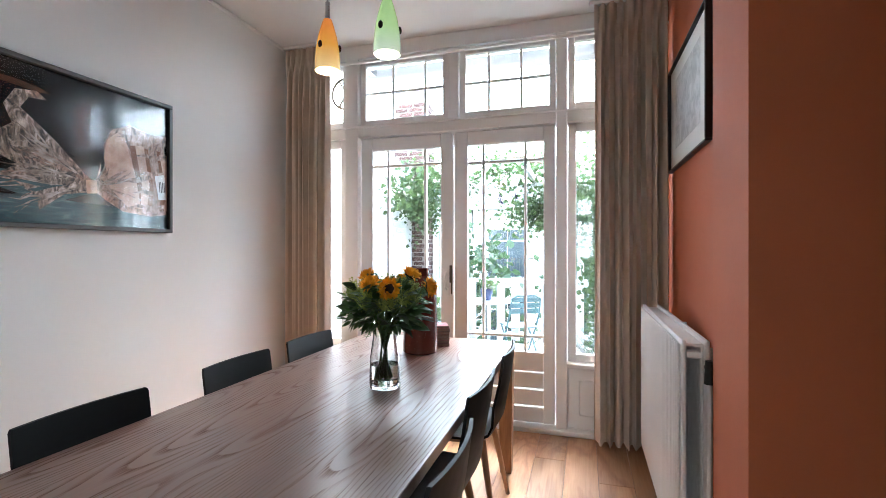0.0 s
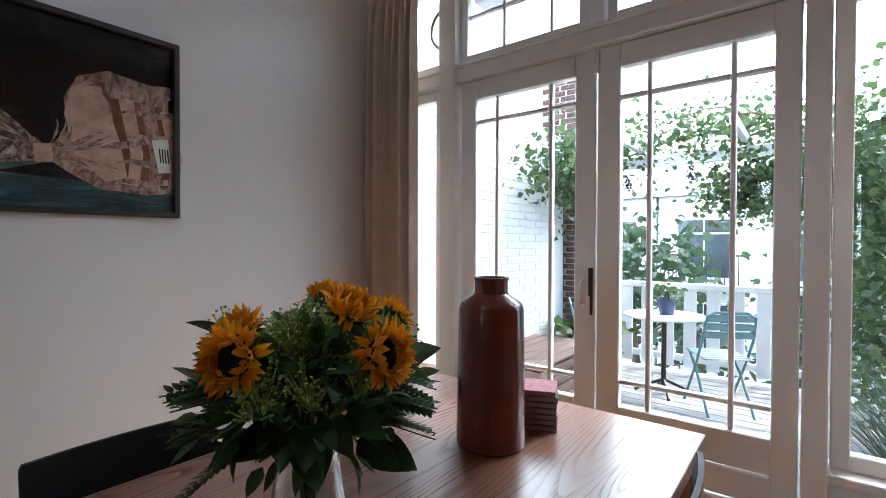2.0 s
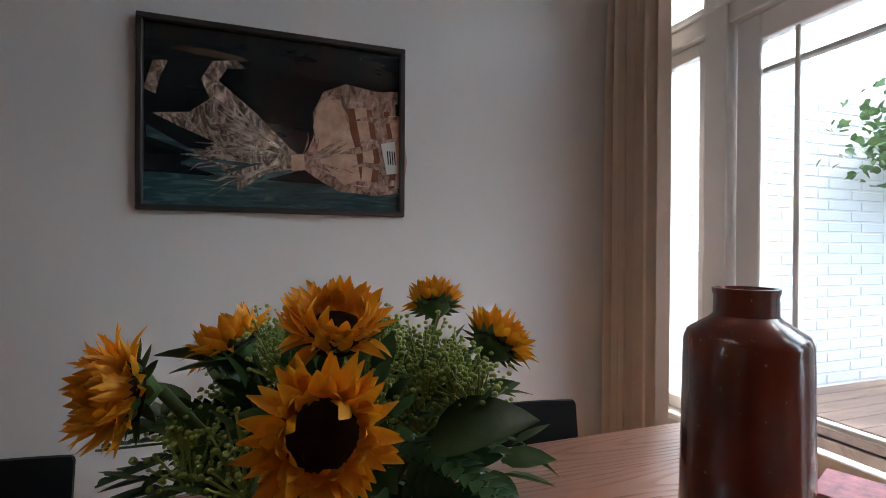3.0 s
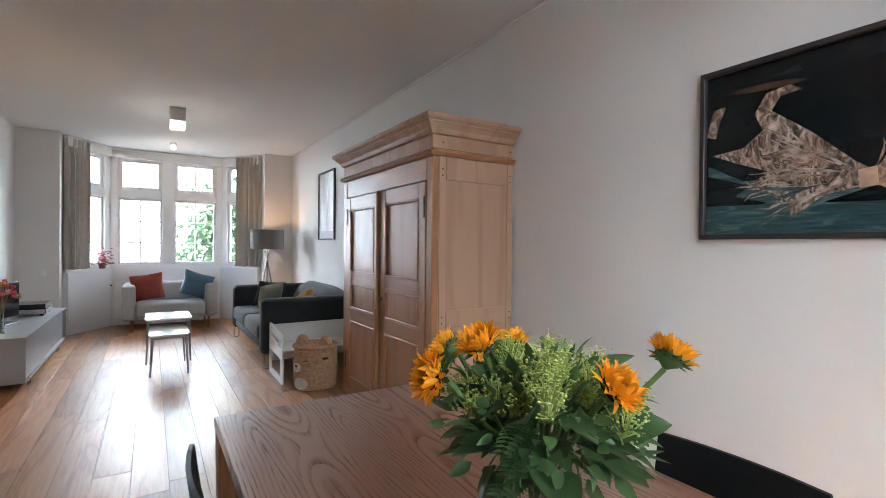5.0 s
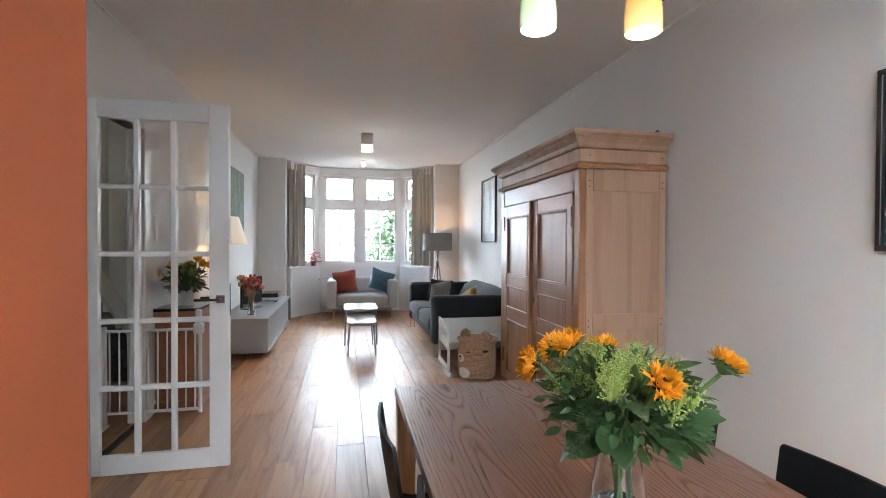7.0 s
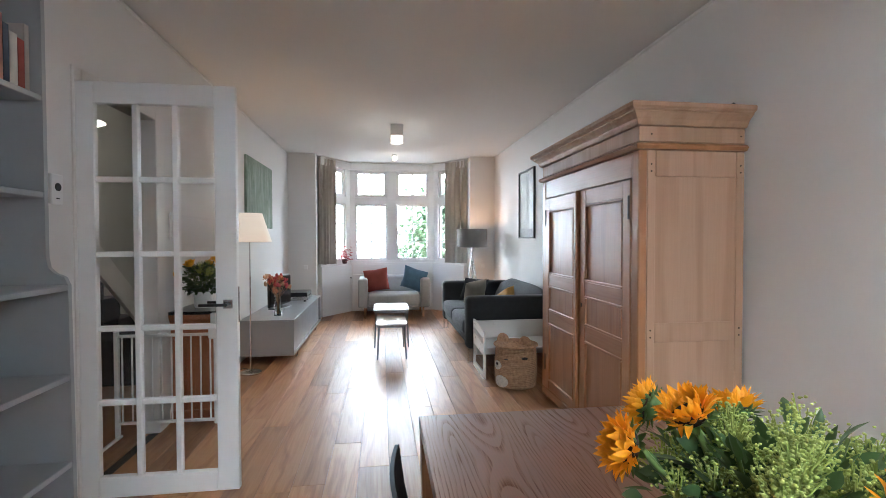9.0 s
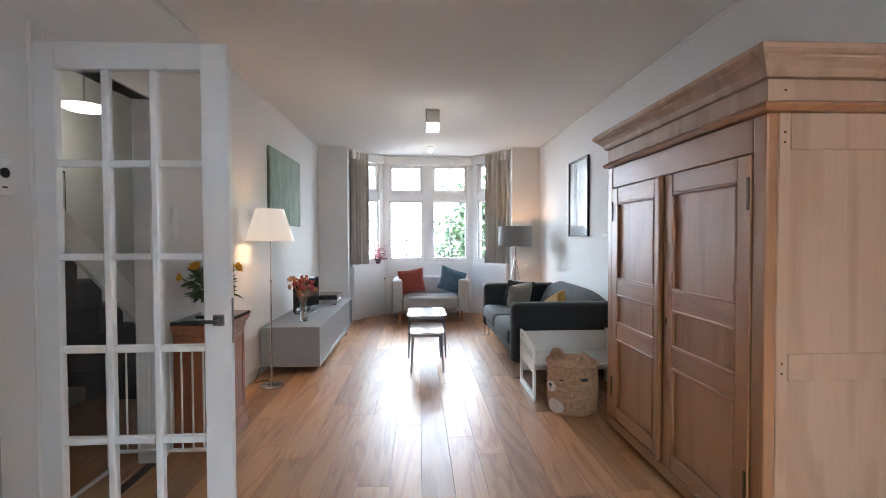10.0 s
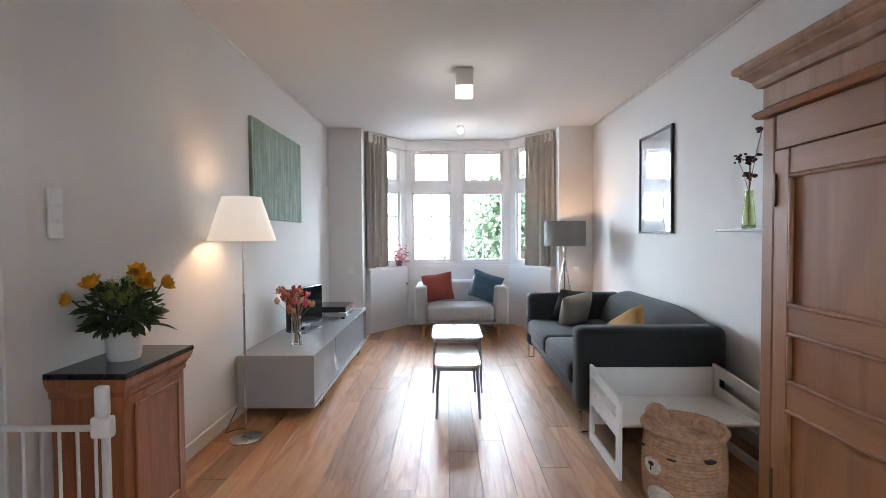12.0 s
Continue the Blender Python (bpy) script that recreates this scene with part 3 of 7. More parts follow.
for sx in (-1, 1):
    part("apron", B((sx * (hw - 0.0725) - 0.0125, sx * (hw - 0.0725) + 0.0125, -hl + 0.1, hl - 0.1, 0.63, 0.712), bevel=0.002), LEG_WOOD, table)
    for sy in (-1, 1):
        cx, cy = sx * (hw - 0.045), sy * (hl - 0.045)
        bm = bmesh.new()
        rings_box(bm, [(cx - 0.032, cx + 0.032, cy - 0.032, cy + 0.032, 0), (cx - 0.042, cx + 0.042, cy - 0.042, cy + 0.042, 0.712)])
        part("leg", bm, LEG_WOOD, table)


def chair(loc, rz, label):
    """Moulded ply shell on four splayed wooden legs. Local +x is the back."""
    c = thing("dining_chair", label, "chair", loc, rz, "chairs round the table")
    bm = bmesh.new()
    rows = []
    n = 10
    for k, (x, z, w, bow) in enumerate(((-0.21, 0.425, 0.20, 0.0), (-0.20, 0.443, 0.215, 0.0), (-0.05, 0.438, 0.22, 0.0), (0.12, 0.436, 0.215, 0.004), (0.175, 0.455, 0.205, 0.01),
                                      (0.20, 0.50, 0.195, 0.02), (0.215, 0.58, 0.20, 0.03), (0.235, 0.70, 0.20, 0.022), (0.25, 0.81, 0.20, 0.022), (0.2515, 0.82, 0.195, 0.021))):
        rows.append([(x - bow * (2 * i / n - 1) ** 2 + (0 if k > 4 else 0), w * (2 * i / n - 1), z + (0.012 * abs(2 * i / n - 1) ** 3 if k < 5 else 0)) for i in range(n + 1)])
    grids = []
    for off in (0.0, 0.011):
        g = []
        for k, row in enumerate(rows):
            g.append([bm.verts.new((x + (off if k > 4 else off * 0.4), y, z - (off if k <= 4 else 0))) for x, y, z in row])
        for a, b in zip(g, g[1:]):
            for i in range(n):
                bm.faces.new((a[i], a[i + 1], b[i + 1], b[i]))
        grids.append(g)
    A, C = grids
    border = lambda g: [*g[0], *[r[-1] for r in g[1:-1]], *g[-1][::-1], *[r[0] for r in g[-2:0:-1]]]
    e, f = border(A), border(C)
    for i in range(len(e)):
        bm.faces.new((e[i], e[(i + 1) % len(e)], f[(i + 1) % len(e)], f[i]))
    part("shell", bm, BLACK_SHELL, c, "black moulded plywood seat and back", smooth=50)
    part("seat_frame", B((-0.15, 0.14, -0.15, 0.15, 0.395, 0.425), bevel=0.006), LEG_WOOD, c)
    for sx in (-1, 1):
        for sy in (-1, 1):
            bm = bmesh.new()
            cyl(bm, (sx * 0.205 + 0.0, sy * 0.21, 0), (sx * 0.13, sy * 0.14, 0.415), 0.011, 0.017, 12)
            part("leg", bm, LEG_WOOD, c, smooth=50)
    return c


first = chair((-0.85, 1.28, 0), 180, "black ply dining chair with wooden legs pushed under the table")
copy_thing(first, pose(-0.85, 1.92, 0, 0, 0, 180))
copy_thing(first, pose(-0.85, 2.46, 0, 0, 0, 178))
for x, y, r in ((-0.185, 1.32, 1), (-0.235, 1.89, -1), (-0.235, 2.48, 2)):
    copy_thing(first, pose(x, y, 0, 0, 0, r))

# ---------------------------------------------------------------- wardrobe
WX, WY0, WY1 = -1.315, -1.48, 0.06     # front face, far side, near side
ward = thing("wardrobe", "large waxed pine wardrobe with two panelled doors", "wardrobe", (0, 0, 0))
xb = XL + 0.02
part("plinth", B((xb, WX, WY0, WY1, 0.05, 0.12), bevel=0.006), PINE_ACROSS, ward)
for y in (WY0 + 0.06, WY1 - 0.06):
    for x in (WX - 0.07, xb + 0.06):
        bm = bmesh.new()
        lathe(bm, [(0.03, 0), (0.045, 0.015), (0.045, 0.04), (0.035, 0.05)], 16, (x, y, 0))
        part("foot", bm, PINE, ward, smooth=40)
for y0, y1 in ((WY0, WY0 + 0.075), (WY1 - 0.075, WY1)):
    part("corner_post", B((WX - 0.05, WX, y0, y1, 0.12, 1.905), bevel=0.008, seg=2), PINE, ward)
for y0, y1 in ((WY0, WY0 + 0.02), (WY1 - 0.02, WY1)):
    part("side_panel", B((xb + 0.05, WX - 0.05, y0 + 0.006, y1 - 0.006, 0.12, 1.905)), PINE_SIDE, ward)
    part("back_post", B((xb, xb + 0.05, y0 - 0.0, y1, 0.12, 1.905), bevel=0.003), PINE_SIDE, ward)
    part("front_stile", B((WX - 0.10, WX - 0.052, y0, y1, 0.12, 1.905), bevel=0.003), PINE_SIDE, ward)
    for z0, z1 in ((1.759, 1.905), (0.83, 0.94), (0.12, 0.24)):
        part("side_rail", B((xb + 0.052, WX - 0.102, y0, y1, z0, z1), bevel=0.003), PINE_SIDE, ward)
part("back_board", B((xb, xb + 0.015, WY0 + 0.025, WY1 - 0.025, 0.12, 1.905)), PINE, ward)
part("door_lintel", B((WX - 0.045, WX - 0.004, WY0 + 0.077, WY1 - 0.077, 1.759, 1.905), bevel=0.004), PINE_ACROSS, ward)
bm = bmesh.new()
rings_box(bm, [(xb, WX + o, WY0 - o, WY1 + o, z) for o, z in ((0.0, 1.907), (0.018, 1.91), (0.03, 1.927), (0.022, 1.939), (0.0, 1.949))])
part("frieze_moulding", bm, PINE_ACROSS, ward)
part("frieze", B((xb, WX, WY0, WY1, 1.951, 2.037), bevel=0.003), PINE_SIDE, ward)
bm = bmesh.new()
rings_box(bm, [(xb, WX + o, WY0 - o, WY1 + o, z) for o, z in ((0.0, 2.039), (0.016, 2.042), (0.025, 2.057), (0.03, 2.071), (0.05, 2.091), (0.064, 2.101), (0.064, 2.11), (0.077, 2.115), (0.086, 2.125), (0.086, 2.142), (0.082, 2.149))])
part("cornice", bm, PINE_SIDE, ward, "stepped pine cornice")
ymid = -0.71


def ward_door(y0, y1, hinge, lbl):
    w = y1 - y0
    d = part("door", B((0.0, 0.024, -w / 2, -w / 2 + 0.085, 0.13, 1.754), (0.0, 0.024, w / 2 - 0.085, w / 2, 0.13, 1.754), bevel=0.004), PINE, ward, lbl)
    d.matrix_basis = pose(WX - 0.02, (y0 + y1) / 2, 0, 0, 0, 0)
    rails = ((0.13, 0.20), (0.70, 0.805), (1.015, 1.115), (1.651, 1.754))
    for a, b in rails:
        part("rail", B((0.001, 0.022, -w / 2 + 0.086, w / 2 - 0.086, a, b), bevel=0.003), PINE_ACROSS, d)
    for (a, b), (c, e) in zip(rails, rails[1:]):
        part("panel", B((0.004, 0.010, -w / 2 + 0.086, w / 2 - 0.086, b, c)), PINE, d)
        o, i = 0.086, 0.024
        for q in ((-w / 2 + o, w / 2 - o, b, b + 0.016), (-w / 2 + o, w / 2 - o, c - 0.016, c), (-w / 2 + o, -w / 2 + o + 0.016, b + 0.017, c - 0.017), (w / 2 - o - 0.016, w / 2 - o, b + 0.017, c - 0.017)):
            part("bead", B((0.010, 0.028, *q), bevel=0.006, seg=2), PINE_ACROSS, d)
    part("hinge", B((0.024, 0.032, hinge * (w / 2 - 0.012) - 0.008, hinge * (w / 2 - 0.012) + 0.008, 1.524, 1.661), bevel=0.003), BRASS_DARK, d)
    part("hinge", B((0.024, 0.032, hinge * (w / 2 - 0.012) - 0.008, hinge * (w / 2 - 0.012) + 0.008, 0.28, 0.42), bevel=0.003), BRASS_DARK, d)
    return d


ward_door(WY0 + 0.08, ymid - 0.012, -1, "pine door with three fielded panels")
ward_door(ymid + 0.012, WY1 - 0.08, 1, "pine door with three fielded panels")
part("closing_strip", B((WX + 0.003, WX + 0.026, ymid - 0.035, ymid - 0.005, 0.13, 1.759), bevel=0.006, seg=2), PINE, ward)
part("keyhole", B((WX + 0.004, WX + 0.007, ymid + 0.04, ymid + 0.052, 0.93, 0.96)), BLACK, ward)
for y, z in ((WY1, 1.827), (WY1, 1.788), (WY1, 1.993), (WY1, 0.9), (WY1, 0.86)):
    for x in (WX - 0.075, xb + 0.025):
        bm = bmesh.new()
        ball(bm, (x, y, z), 0.005, u=8, v=6)
        part("peg", bm, BRASS_DARK, ward)


# ---------------------------------------------------------------- hall doorway, glass door, gate
casing = [(XR - 0.015, XR + 0.115, -1.25, -1.13, 0, 2.34), (XR - 0.015, XR + 0.115, -0.30, -0.23, 0, 2.34), (XR - 0.015, XR + 0.115, -1.13, -0.30, 2.27, 2.34)]
solid("trim", B(*casing, bevel=0.006), PAINT, "white painted casing around the hall doorway", "door frame", "structure")
DW = 0.81
gd = thing("door_3", "open white door glazed with fifteen bevelled panes", "door", (1.70, -0.255, 0), 180, kind="structure")
# local x runs from the hinge to the lock side
t2 = 0.02
part("stile", B((0.0, 0.09, -t2, t2, 0.012, 2.255), bevel=0.004), DOOR_PAINT, gd)
part("stile", B((DW - 0.115, DW, -t2, t2, 0.012, 2.255), bevel=0.004), DOOR_PAINT, gd)
part("rail", B((0.09, DW - 0.115, -t2, t2, 2.14, 2.255), bevel=0.004), DOOR_PAINT, gd)
part("rail", B((0.09, DW - 0.115, -t2, t2, 0.012, 0.125), bevel=0.004), DOOR_PAINT, gd)
gx = [0.09 + (DW - 0.205) * k / 3 for k in range(4)]
gz = [0.125 + 2.015 * k / 5 for k in range(6)]
glaze(gd, gx[0], gx[3], gz[0], gz[5], tuple(gx[1:3]), tuple(gz[1:5]), 0.03, 0.036, 0, DOOR_PAINT)
for sy in (-1, 1):
    rose = part("handle_plate", B((DW - 0.075, DW - 0.025, sy * t2, sy * (t2 + 0.008), 1.03, 1.08), bevel=0.002), STEEL, gd, "square steel handle plate")
    bm = bmesh.new()
    cyl(bm, (DW - 0.05, sy * (t2 + 0.006), 1.055), (DW - 0.05, sy * (t2 + 0.05), 1.055), 0.009, n=12)
    box(bm, DW - 0.19, DW - 0.04, sy * (t2 + 0.045) - 0.007, sy * (t2 + 0.045) + 0.007, 1.047, 1.063, 0.005, 2)
    part("handle", bm, BLACK, gd, "dark lever handle", smooth=40)
part("lock_strip", B((DW, DW + 0.002, -0.01, 0.01, 0.95, 1.15)), STEEL, gd)
for z in (0.3, 1.1, 1.95):
    bm = bmesh.new()
    cyl(bm, (-0.004, t2 + 0.004, z), (-0.004, t2 + 0.004, z + 0.09), 0.006, n=10)
    part("hinge", bm, PAINT, gd, smooth=40)

gate = thing("baby_gate", "white metal stair gate standing open in the doorway", "gate", (1.95, -1.09, 0), 180)
GL = 0.66
part("top_rail", B((0, GL - 0.02, -0.01, 0.01, 0.715, 0.735), bevel=0.003), WHITE_LACQUER, gate)
part("bottom_rail", B((0, GL - 0.02, -0.01, 0.01, 0.09, 0.11), bevel=0.003), WHITE_LACQUER, gate)
for k in range(10):
    x = 0.02 + k * 0.066
    bm = bmesh.new()
    cyl(bm, (x, 0, 0.11), (x, 0, 0.715), 0.006, n=10)
    part("bar", bm, WHITE_LACQUER, gate, smooth=40)
part("gate_post", B((-0.03, 0.0, -0.014, 0.014, 0.0, 0.76), bevel=0.004), WHITE_LACQUER, gate)
part("end_post", B((GL - 0.02, GL + 0.004, -0.012, 0.012, 0.07, 0.735), bevel=0.004), WHITE_LACQUER, gate)
part("latch", B((GL - 0.055, GL + 0.02, -0.02, 0.02, 0.69, 0.77), (GL - 0.04, GL + 0.005, -0.018, 0.018, 0.765, 0.88), bevel=0.012, seg=3), WHITE_LACQUER, gate, "white plastic latch with upright lever", smooth=40)
part("floor_bar", B((-0.005, 0.02, -0.8, 0.0, 0.0, 0.018), bevel=0.004), WHITE_LACQUER, gate)

# stairs and things in the hall
stairs = thing("staircase", "dark carpeted hall stairs with white stringer and brown rail", "stairs", (2.25, -2.6, 0))
CARPET = plain("dark_stair_carpet", (0.05, 0.05, 0.055), 0.95, vary=0.2, scale=20, grain=0.4, grain_scale=400)
for k in range(11):
    part("step", B((0, 0.74, k * 0.225, (k + 1) * 0.225 + 0.03, k * 0.19, (k + 1) * 0.19), bevel=0.006), CARPET, stairs)
bm = bmesh.new()
slab(bm, [(-0.02, 0.1), (2.6, 2.28), (2.6, 2.5), (-0.02, 0.34)], -0.035, -0.003, "x")
part("stringer", bm, PAINT, stairs, "white painted stringer")
bm = bmesh.new()
tube(bm, [(0.70, -0.05, 1.1), (0.70, 2.5, 3.0 - 0.16)], 0.025, 10)
part("handrail", bm, CHERRY, stairs, "brown wooden handrail", smooth=40)
HALL_GLOW = glow("hall_lamp_glass", (1.0, 0.88, 0.7), 0.3)
hl = thing("hall_lamp", "round lit opal ceiling lamp in the hall", "ceiling lamp", (2.62, -1.88, 2.42))
bm = bmesh.new()
lathe(bm, [(0.02, -0.03), (0.12, -0.022), (0.165, 0.0), (0.16, 0.008), (0.02, 0.015)], 28)
part("bowl", bm, HALL_GLOW, hl, "glowing opal bowl", smooth=40)
bm = bmesh.new()
cyl(bm, (0, 0, 0.0), (0, 0, 0.53), 0.008, n=10)
part("rod", bm, STEEL, hl, smooth=40)
lamp("hall_light", "POINT", (2.62, -1.88, 2.25), 0.22, (1.0, 0.85, 0.68), 0.1)
hp = thing("hall_picture", "small framed picture on the hall wall", "picture", (2.985, -2.0, 1.75))
part("frame", B((-0.012, 0.012, -0.16, 0.16, -0.22, 0.22), bevel=0.003), DARK_FRAME, hp)
part("print", B((-0.016, -0.012, -0.14, 0.14, -0.2, 0.2)), plain("pale_print", (0.42, 0.42, 0.40), 0.3, vary=0.4, scale=14), hp)

# ---------------------------------------------------------------- grey alcove shelves
sh = thing("shelf_unit", "grey painted alcove shelving with a deeper lower half", "shelf", (0, 0, 0))
bm = bmesh.new()
prof = [(XR - 0.002, 0.0), (1.395, 0.0), (1.405, 1.22), (1.42, 1.255), (1.455, 1.27), (1.48, 1.295), (1.488, 1.34), (1.49, 2.80), (XR - 0.002, 2.80)]
slab(bm, prof, 0.30, 0.322)
part("side_panel", bm, GREY_SHELF, sh)
bm = bmesh.new()
slab(bm, prof, 1.62, 1.642)
part("side_panel", bm, GREY_SHELF, sh)
part("back_board", B((XR - 0.014, XR - 0.003, 0.323, 1.619, 0.0, 2.8)), GREY_SHELF, sh)
for z, x in ((0.10, 1.397), (0.46, 1.40), (0.83, 1.402), (1.21, 1.405), (1.60, 1.49), (2.0, 1.49), (2.43, 1.49)):
    part("shelf_board", B((x, XR - 0.015, 0.3225, 1.6195, z - 0.012, z + 0.012), bevel=0.003), GREY_SHELF, sh)
rnd = random.Random(8)
y = 0.36
tones = [(0.55, 0.5, 0.45), (0.35, 0.08, 0.06), (0.7, 0.68, 0.62), (0.08, 0.1, 0.14), (0.6, 0.25, 0.2), (0.5, 0.5, 0.5), (0.1, 0.2, 0.18)]
COVERS = [plain("book_cloth", c, 0.6, vary=0.08, scale=20) for c in tones]
for k in range(14):
    w, h, dp = rnd.uniform(0.018, 0.04), rnd.uniform(0.19, 0.27), rnd.uniform(0.14, 0.18)
    b = thing("book", "upright book on the grey alcove shelf", "book", (1.51, y + w / 2, 2.012), group="shelf books")
    part("cover", B((0, dp, -w / 2, -w / 2 + 0.003, 0, h), (0, dp, w / 2 - 0.003, w / 2, 0, h), (0, 0.004, -w / 2, w / 2, 0, h)), COVERS[k % 7], b)
    part("page_block", B((0.005, dp - 0.006, -w / 2 + 0.0035, w / 2 - 0.0035, 0.004, h - 0.005)), WHITE_LACQUER, b)
    y += w + 0.002
bm = bmesh.new()
lathe(bm, [(0.03, 0), (0.045, 0.01), (0.05, 0.05), (0.046, 0.085), (0.04, 0.085), (0.043, 0.05), (0.03, 0.012)], 20, (1.58, 0.62, 1.613), True)
solid("bowl", bm, BRASS_DARK, "small brown bowl on an alcove shelf", "bowl", smooth=40)

th = thing("thermostat", "white wall thermostat with round dark display", "thermostat", (XR, -0.085, 1.665))
part("case", B((-0.022, 0.0, -0.042, 0.042, -0.075, 0.075), bevel=0.006, seg=2), WHITE_LACQUER, th)
bm = bmesh.new()
cyl(bm, (-0.026, 0, 0.01), (-0.022, 0, 0.01), 0.02, n=24)
part("display", bm, BLACK, th, smooth=40)
part("label_bar", B((-0.0235, -0.022, -0.012, 0.012, -0.05, -0.044)), BLACK, th)


def socket(loc, rz, n, label, name="light_switch"):
    s = thing(name, label, "switch", loc, rz)
    for k in range(n):
        z = -k * 0.072
        part("plate", B((-0.012, 0, -0.036, 0.036, z - 0.035, z + 0.035), bevel=0.004, seg=2), WHITE_LACQUER, s)
        if k == n - 1:
            bm = bmesh.new()
            cyl(bm, (-0.0135, 0, z), (-0.012, 0, z), 0.02, n=20)
            part("socket_hole", bm, WHITE_LACQUER, s, smooth=40)
        else:
            part("rocker", B((-0.016, -0.012, -0.025, 0.025, z - 0.025, z + 0.025), bevel=0.003), WHITE_LACQUER, s)
    return s


socket((XR, -1.385, 1.59), 0, 3, "column of white switches and a socket beside the doorway")
socket((1.42, YB, 0.92), -90, 1, "white wall socket on the bay pier", "wall_socket")
socket((-1.75, YB, 0.92), -90, 1, "white wall socket behind the tripod lamp", "wall_socket")

# ---------------------------------------------------------------- pictures
def frame_on_wall(name, label, loc, rz, w, h, rim, depth, frame_mat):
    """Local x along the wall, local -y to the room, origin at the picture's middle."""
    f = thing(name, label, "picture", loc, rz)
    for a in ((-w / 2, w / 2, h / 2 - rim, h / 2), (-w / 2, w / 2, -h / 2, -h / 2 + rim), (-w / 2, -w / 2 + rim, -h / 2 + rim, h / 2 - rim), (w / 2 - rim, w / 2, -h / 2 + rim, h / 2 - rim)):
        part("frame", B((a[0], a[1], -depth, 0, a[2], a[3]), bevel=0.003), frame_mat, f)
    return f


def print_mat(name, stops, scale, stretch=(1, 1, 1), rough=0.12, distortion=0.0):
    m, nt, b = shader(name)
    nt.links.new(ramp(nt, tex(nt, coords(nt, stretch), scale, 6, 0.6, distortion), stops), b.inputs["Base Color"])
    b.inputs["Roughness"].default_value = rough
    return m


PW, PH = 1.03, 0.74
bag = frame_on_wall("photograph", "large framed photograph of bread tied in plastic", (XL, 1.865, 1.755), 90, PW, PH, 0.022, 0.035, DARK_FRAME)
part("print", B((-PW / 2 + 0.022, PW / 2 - 0.022, -0.012, -0.002, -PH / 2 + 0.022, PH / 2 - 0.022)),
     print_mat("dark_teal_print", [(0.3, (0.004, 0.004, 0.005)), (0.6, (0.012, 0.016, 0.018)), (0.8, (0.014, 0.011, 0.010))], 2.0, (0.6, 1, 4), 0.16), bag)
FILM = print_mat("plastic_film_print", [(0.35, (0.05, 0.032, 0.025)), (0.5, (0.32, 0.19, 0.14)), (0.62, (0.50, 0.34, 0.27)), (0.75, (0.72, 0.58, 0.51))], 26, (1, 1, 0.6), 0.3, 1.6)
FILM_SILVER = print_mat("silver_film_print", [(0.36, (0.02, 0.016, 0.014)), (0.47, (0.17, 0.115, 0.085)), (0.57, (0.46, 0.34, 0.27)), (0.70, (0.82, 0.70, 0.62))], 24, (1, 1, 0.6), 0.3, 2.0)
FILM_TEAL = print_mat("teal_film_print", [(0.35, (0.01, 0.03, 0.034)), (0.55, (0.04, 0.09, 0.095)), (0.75, (0.2, 0.26, 0.26))], 12, (0.5, 1, 3), 0.3, 1.2)
CRUST = print_mat("crust_print", [(0.3, (0.12, 0.045, 0.022)), (0.6, (0.24, 0.105, 0.06)), (0.8, (0.36, 0.20, 0.13))], 9, rough=0.16)
CRUMB = print_mat("crumb_print", [(0.3, (0.44, 0.26, 0.18)), (0.6, (0.62, 0.42, 0.31)), (0.8, (0.74, 0.56, 0.46))], 22, rough=0.3)


def flat(parent, name, pts, depth, mat, label=""):
    bm = bmesh.new()
    slab(bm, [(a * PW, b * PH) for a, b in pts], -depth, -depth + 0.0008)
    return part(name, bm, mat, parent, label)


flat(bag, "printed_table", [(-0.48, -0.47), (0.48, -0.47), (0.48, -0.34), (-0.48, -0.30)], 0.0128, FILM_TEAL)
# warm streak of reflected light on the picture, put in as a coloured shape
flat(bag, "printed_sheen", [(-0.40, 0.345), (-0.3, 0.325), (-0.16, 0.315), (-0.11, 0.325), (-0.16, 0.345), (-0.25, 0.36), (-0.35, 0.36)], 0.0128, print_mat("warm_reflection", [(0.3, (0.03, 0.018, 0.012)), (0.8, (0.12, 0.07, 0.045))], 6, (1, 1, 4), 0.16))
flat(bag, "printed_film_low", [(-0.47, -0.06), (-0.33, -0.17), (-0.1, -0.17), (0.06, -0.26), (-0.05, -0.31), (-0.2, -0.42), (-0.22, -0.31), (-0.36, -0.25), (-0.3, -0.2), (-0.47, -0.12)], 0.0133, FILM_TEAL)
flat(bag, "printed_film", [(-0.45, 0.0), (-0.33, 0.02), (-0.26, 0.10), (-0.29, 0.2), (-0.25, 0.3), (-0.17, 0.32), (-0.13, 0.28), (-0.2, 0.27), (-0.23, 0.2), (-0.1, 0.05), (0.03, -0.13), (0.08, -0.18), (0.08, -0.24), (-0.06, -0.28), (-0.16, -0.39), (-0.17, -0.3), (-0.3, -0.19), (-0.24, -0.13), (-0.36, -0.06)], 0.0138, FILM_SILVER)
flat(bag, "printed_tuft", [(-0.48, 0.12), (-0.45, 0.27), (-0.4, 0.28), (-0.43, 0.17), (-0.44, 0.1)], 0.0138, FILM_SILVER)
flat(bag, "printed_bag", [(0.07, -0.19), (0.13, -0.08), (0.12, 0.08), (0.16, 0.2), (0.25, 0.26), (0.46, 0.22), (0.475, -0.36), (0.38, -0.38), (0.22, -0.36), (0.13, -0.29), (0.07, -0.23)], 0.0133, FILM)
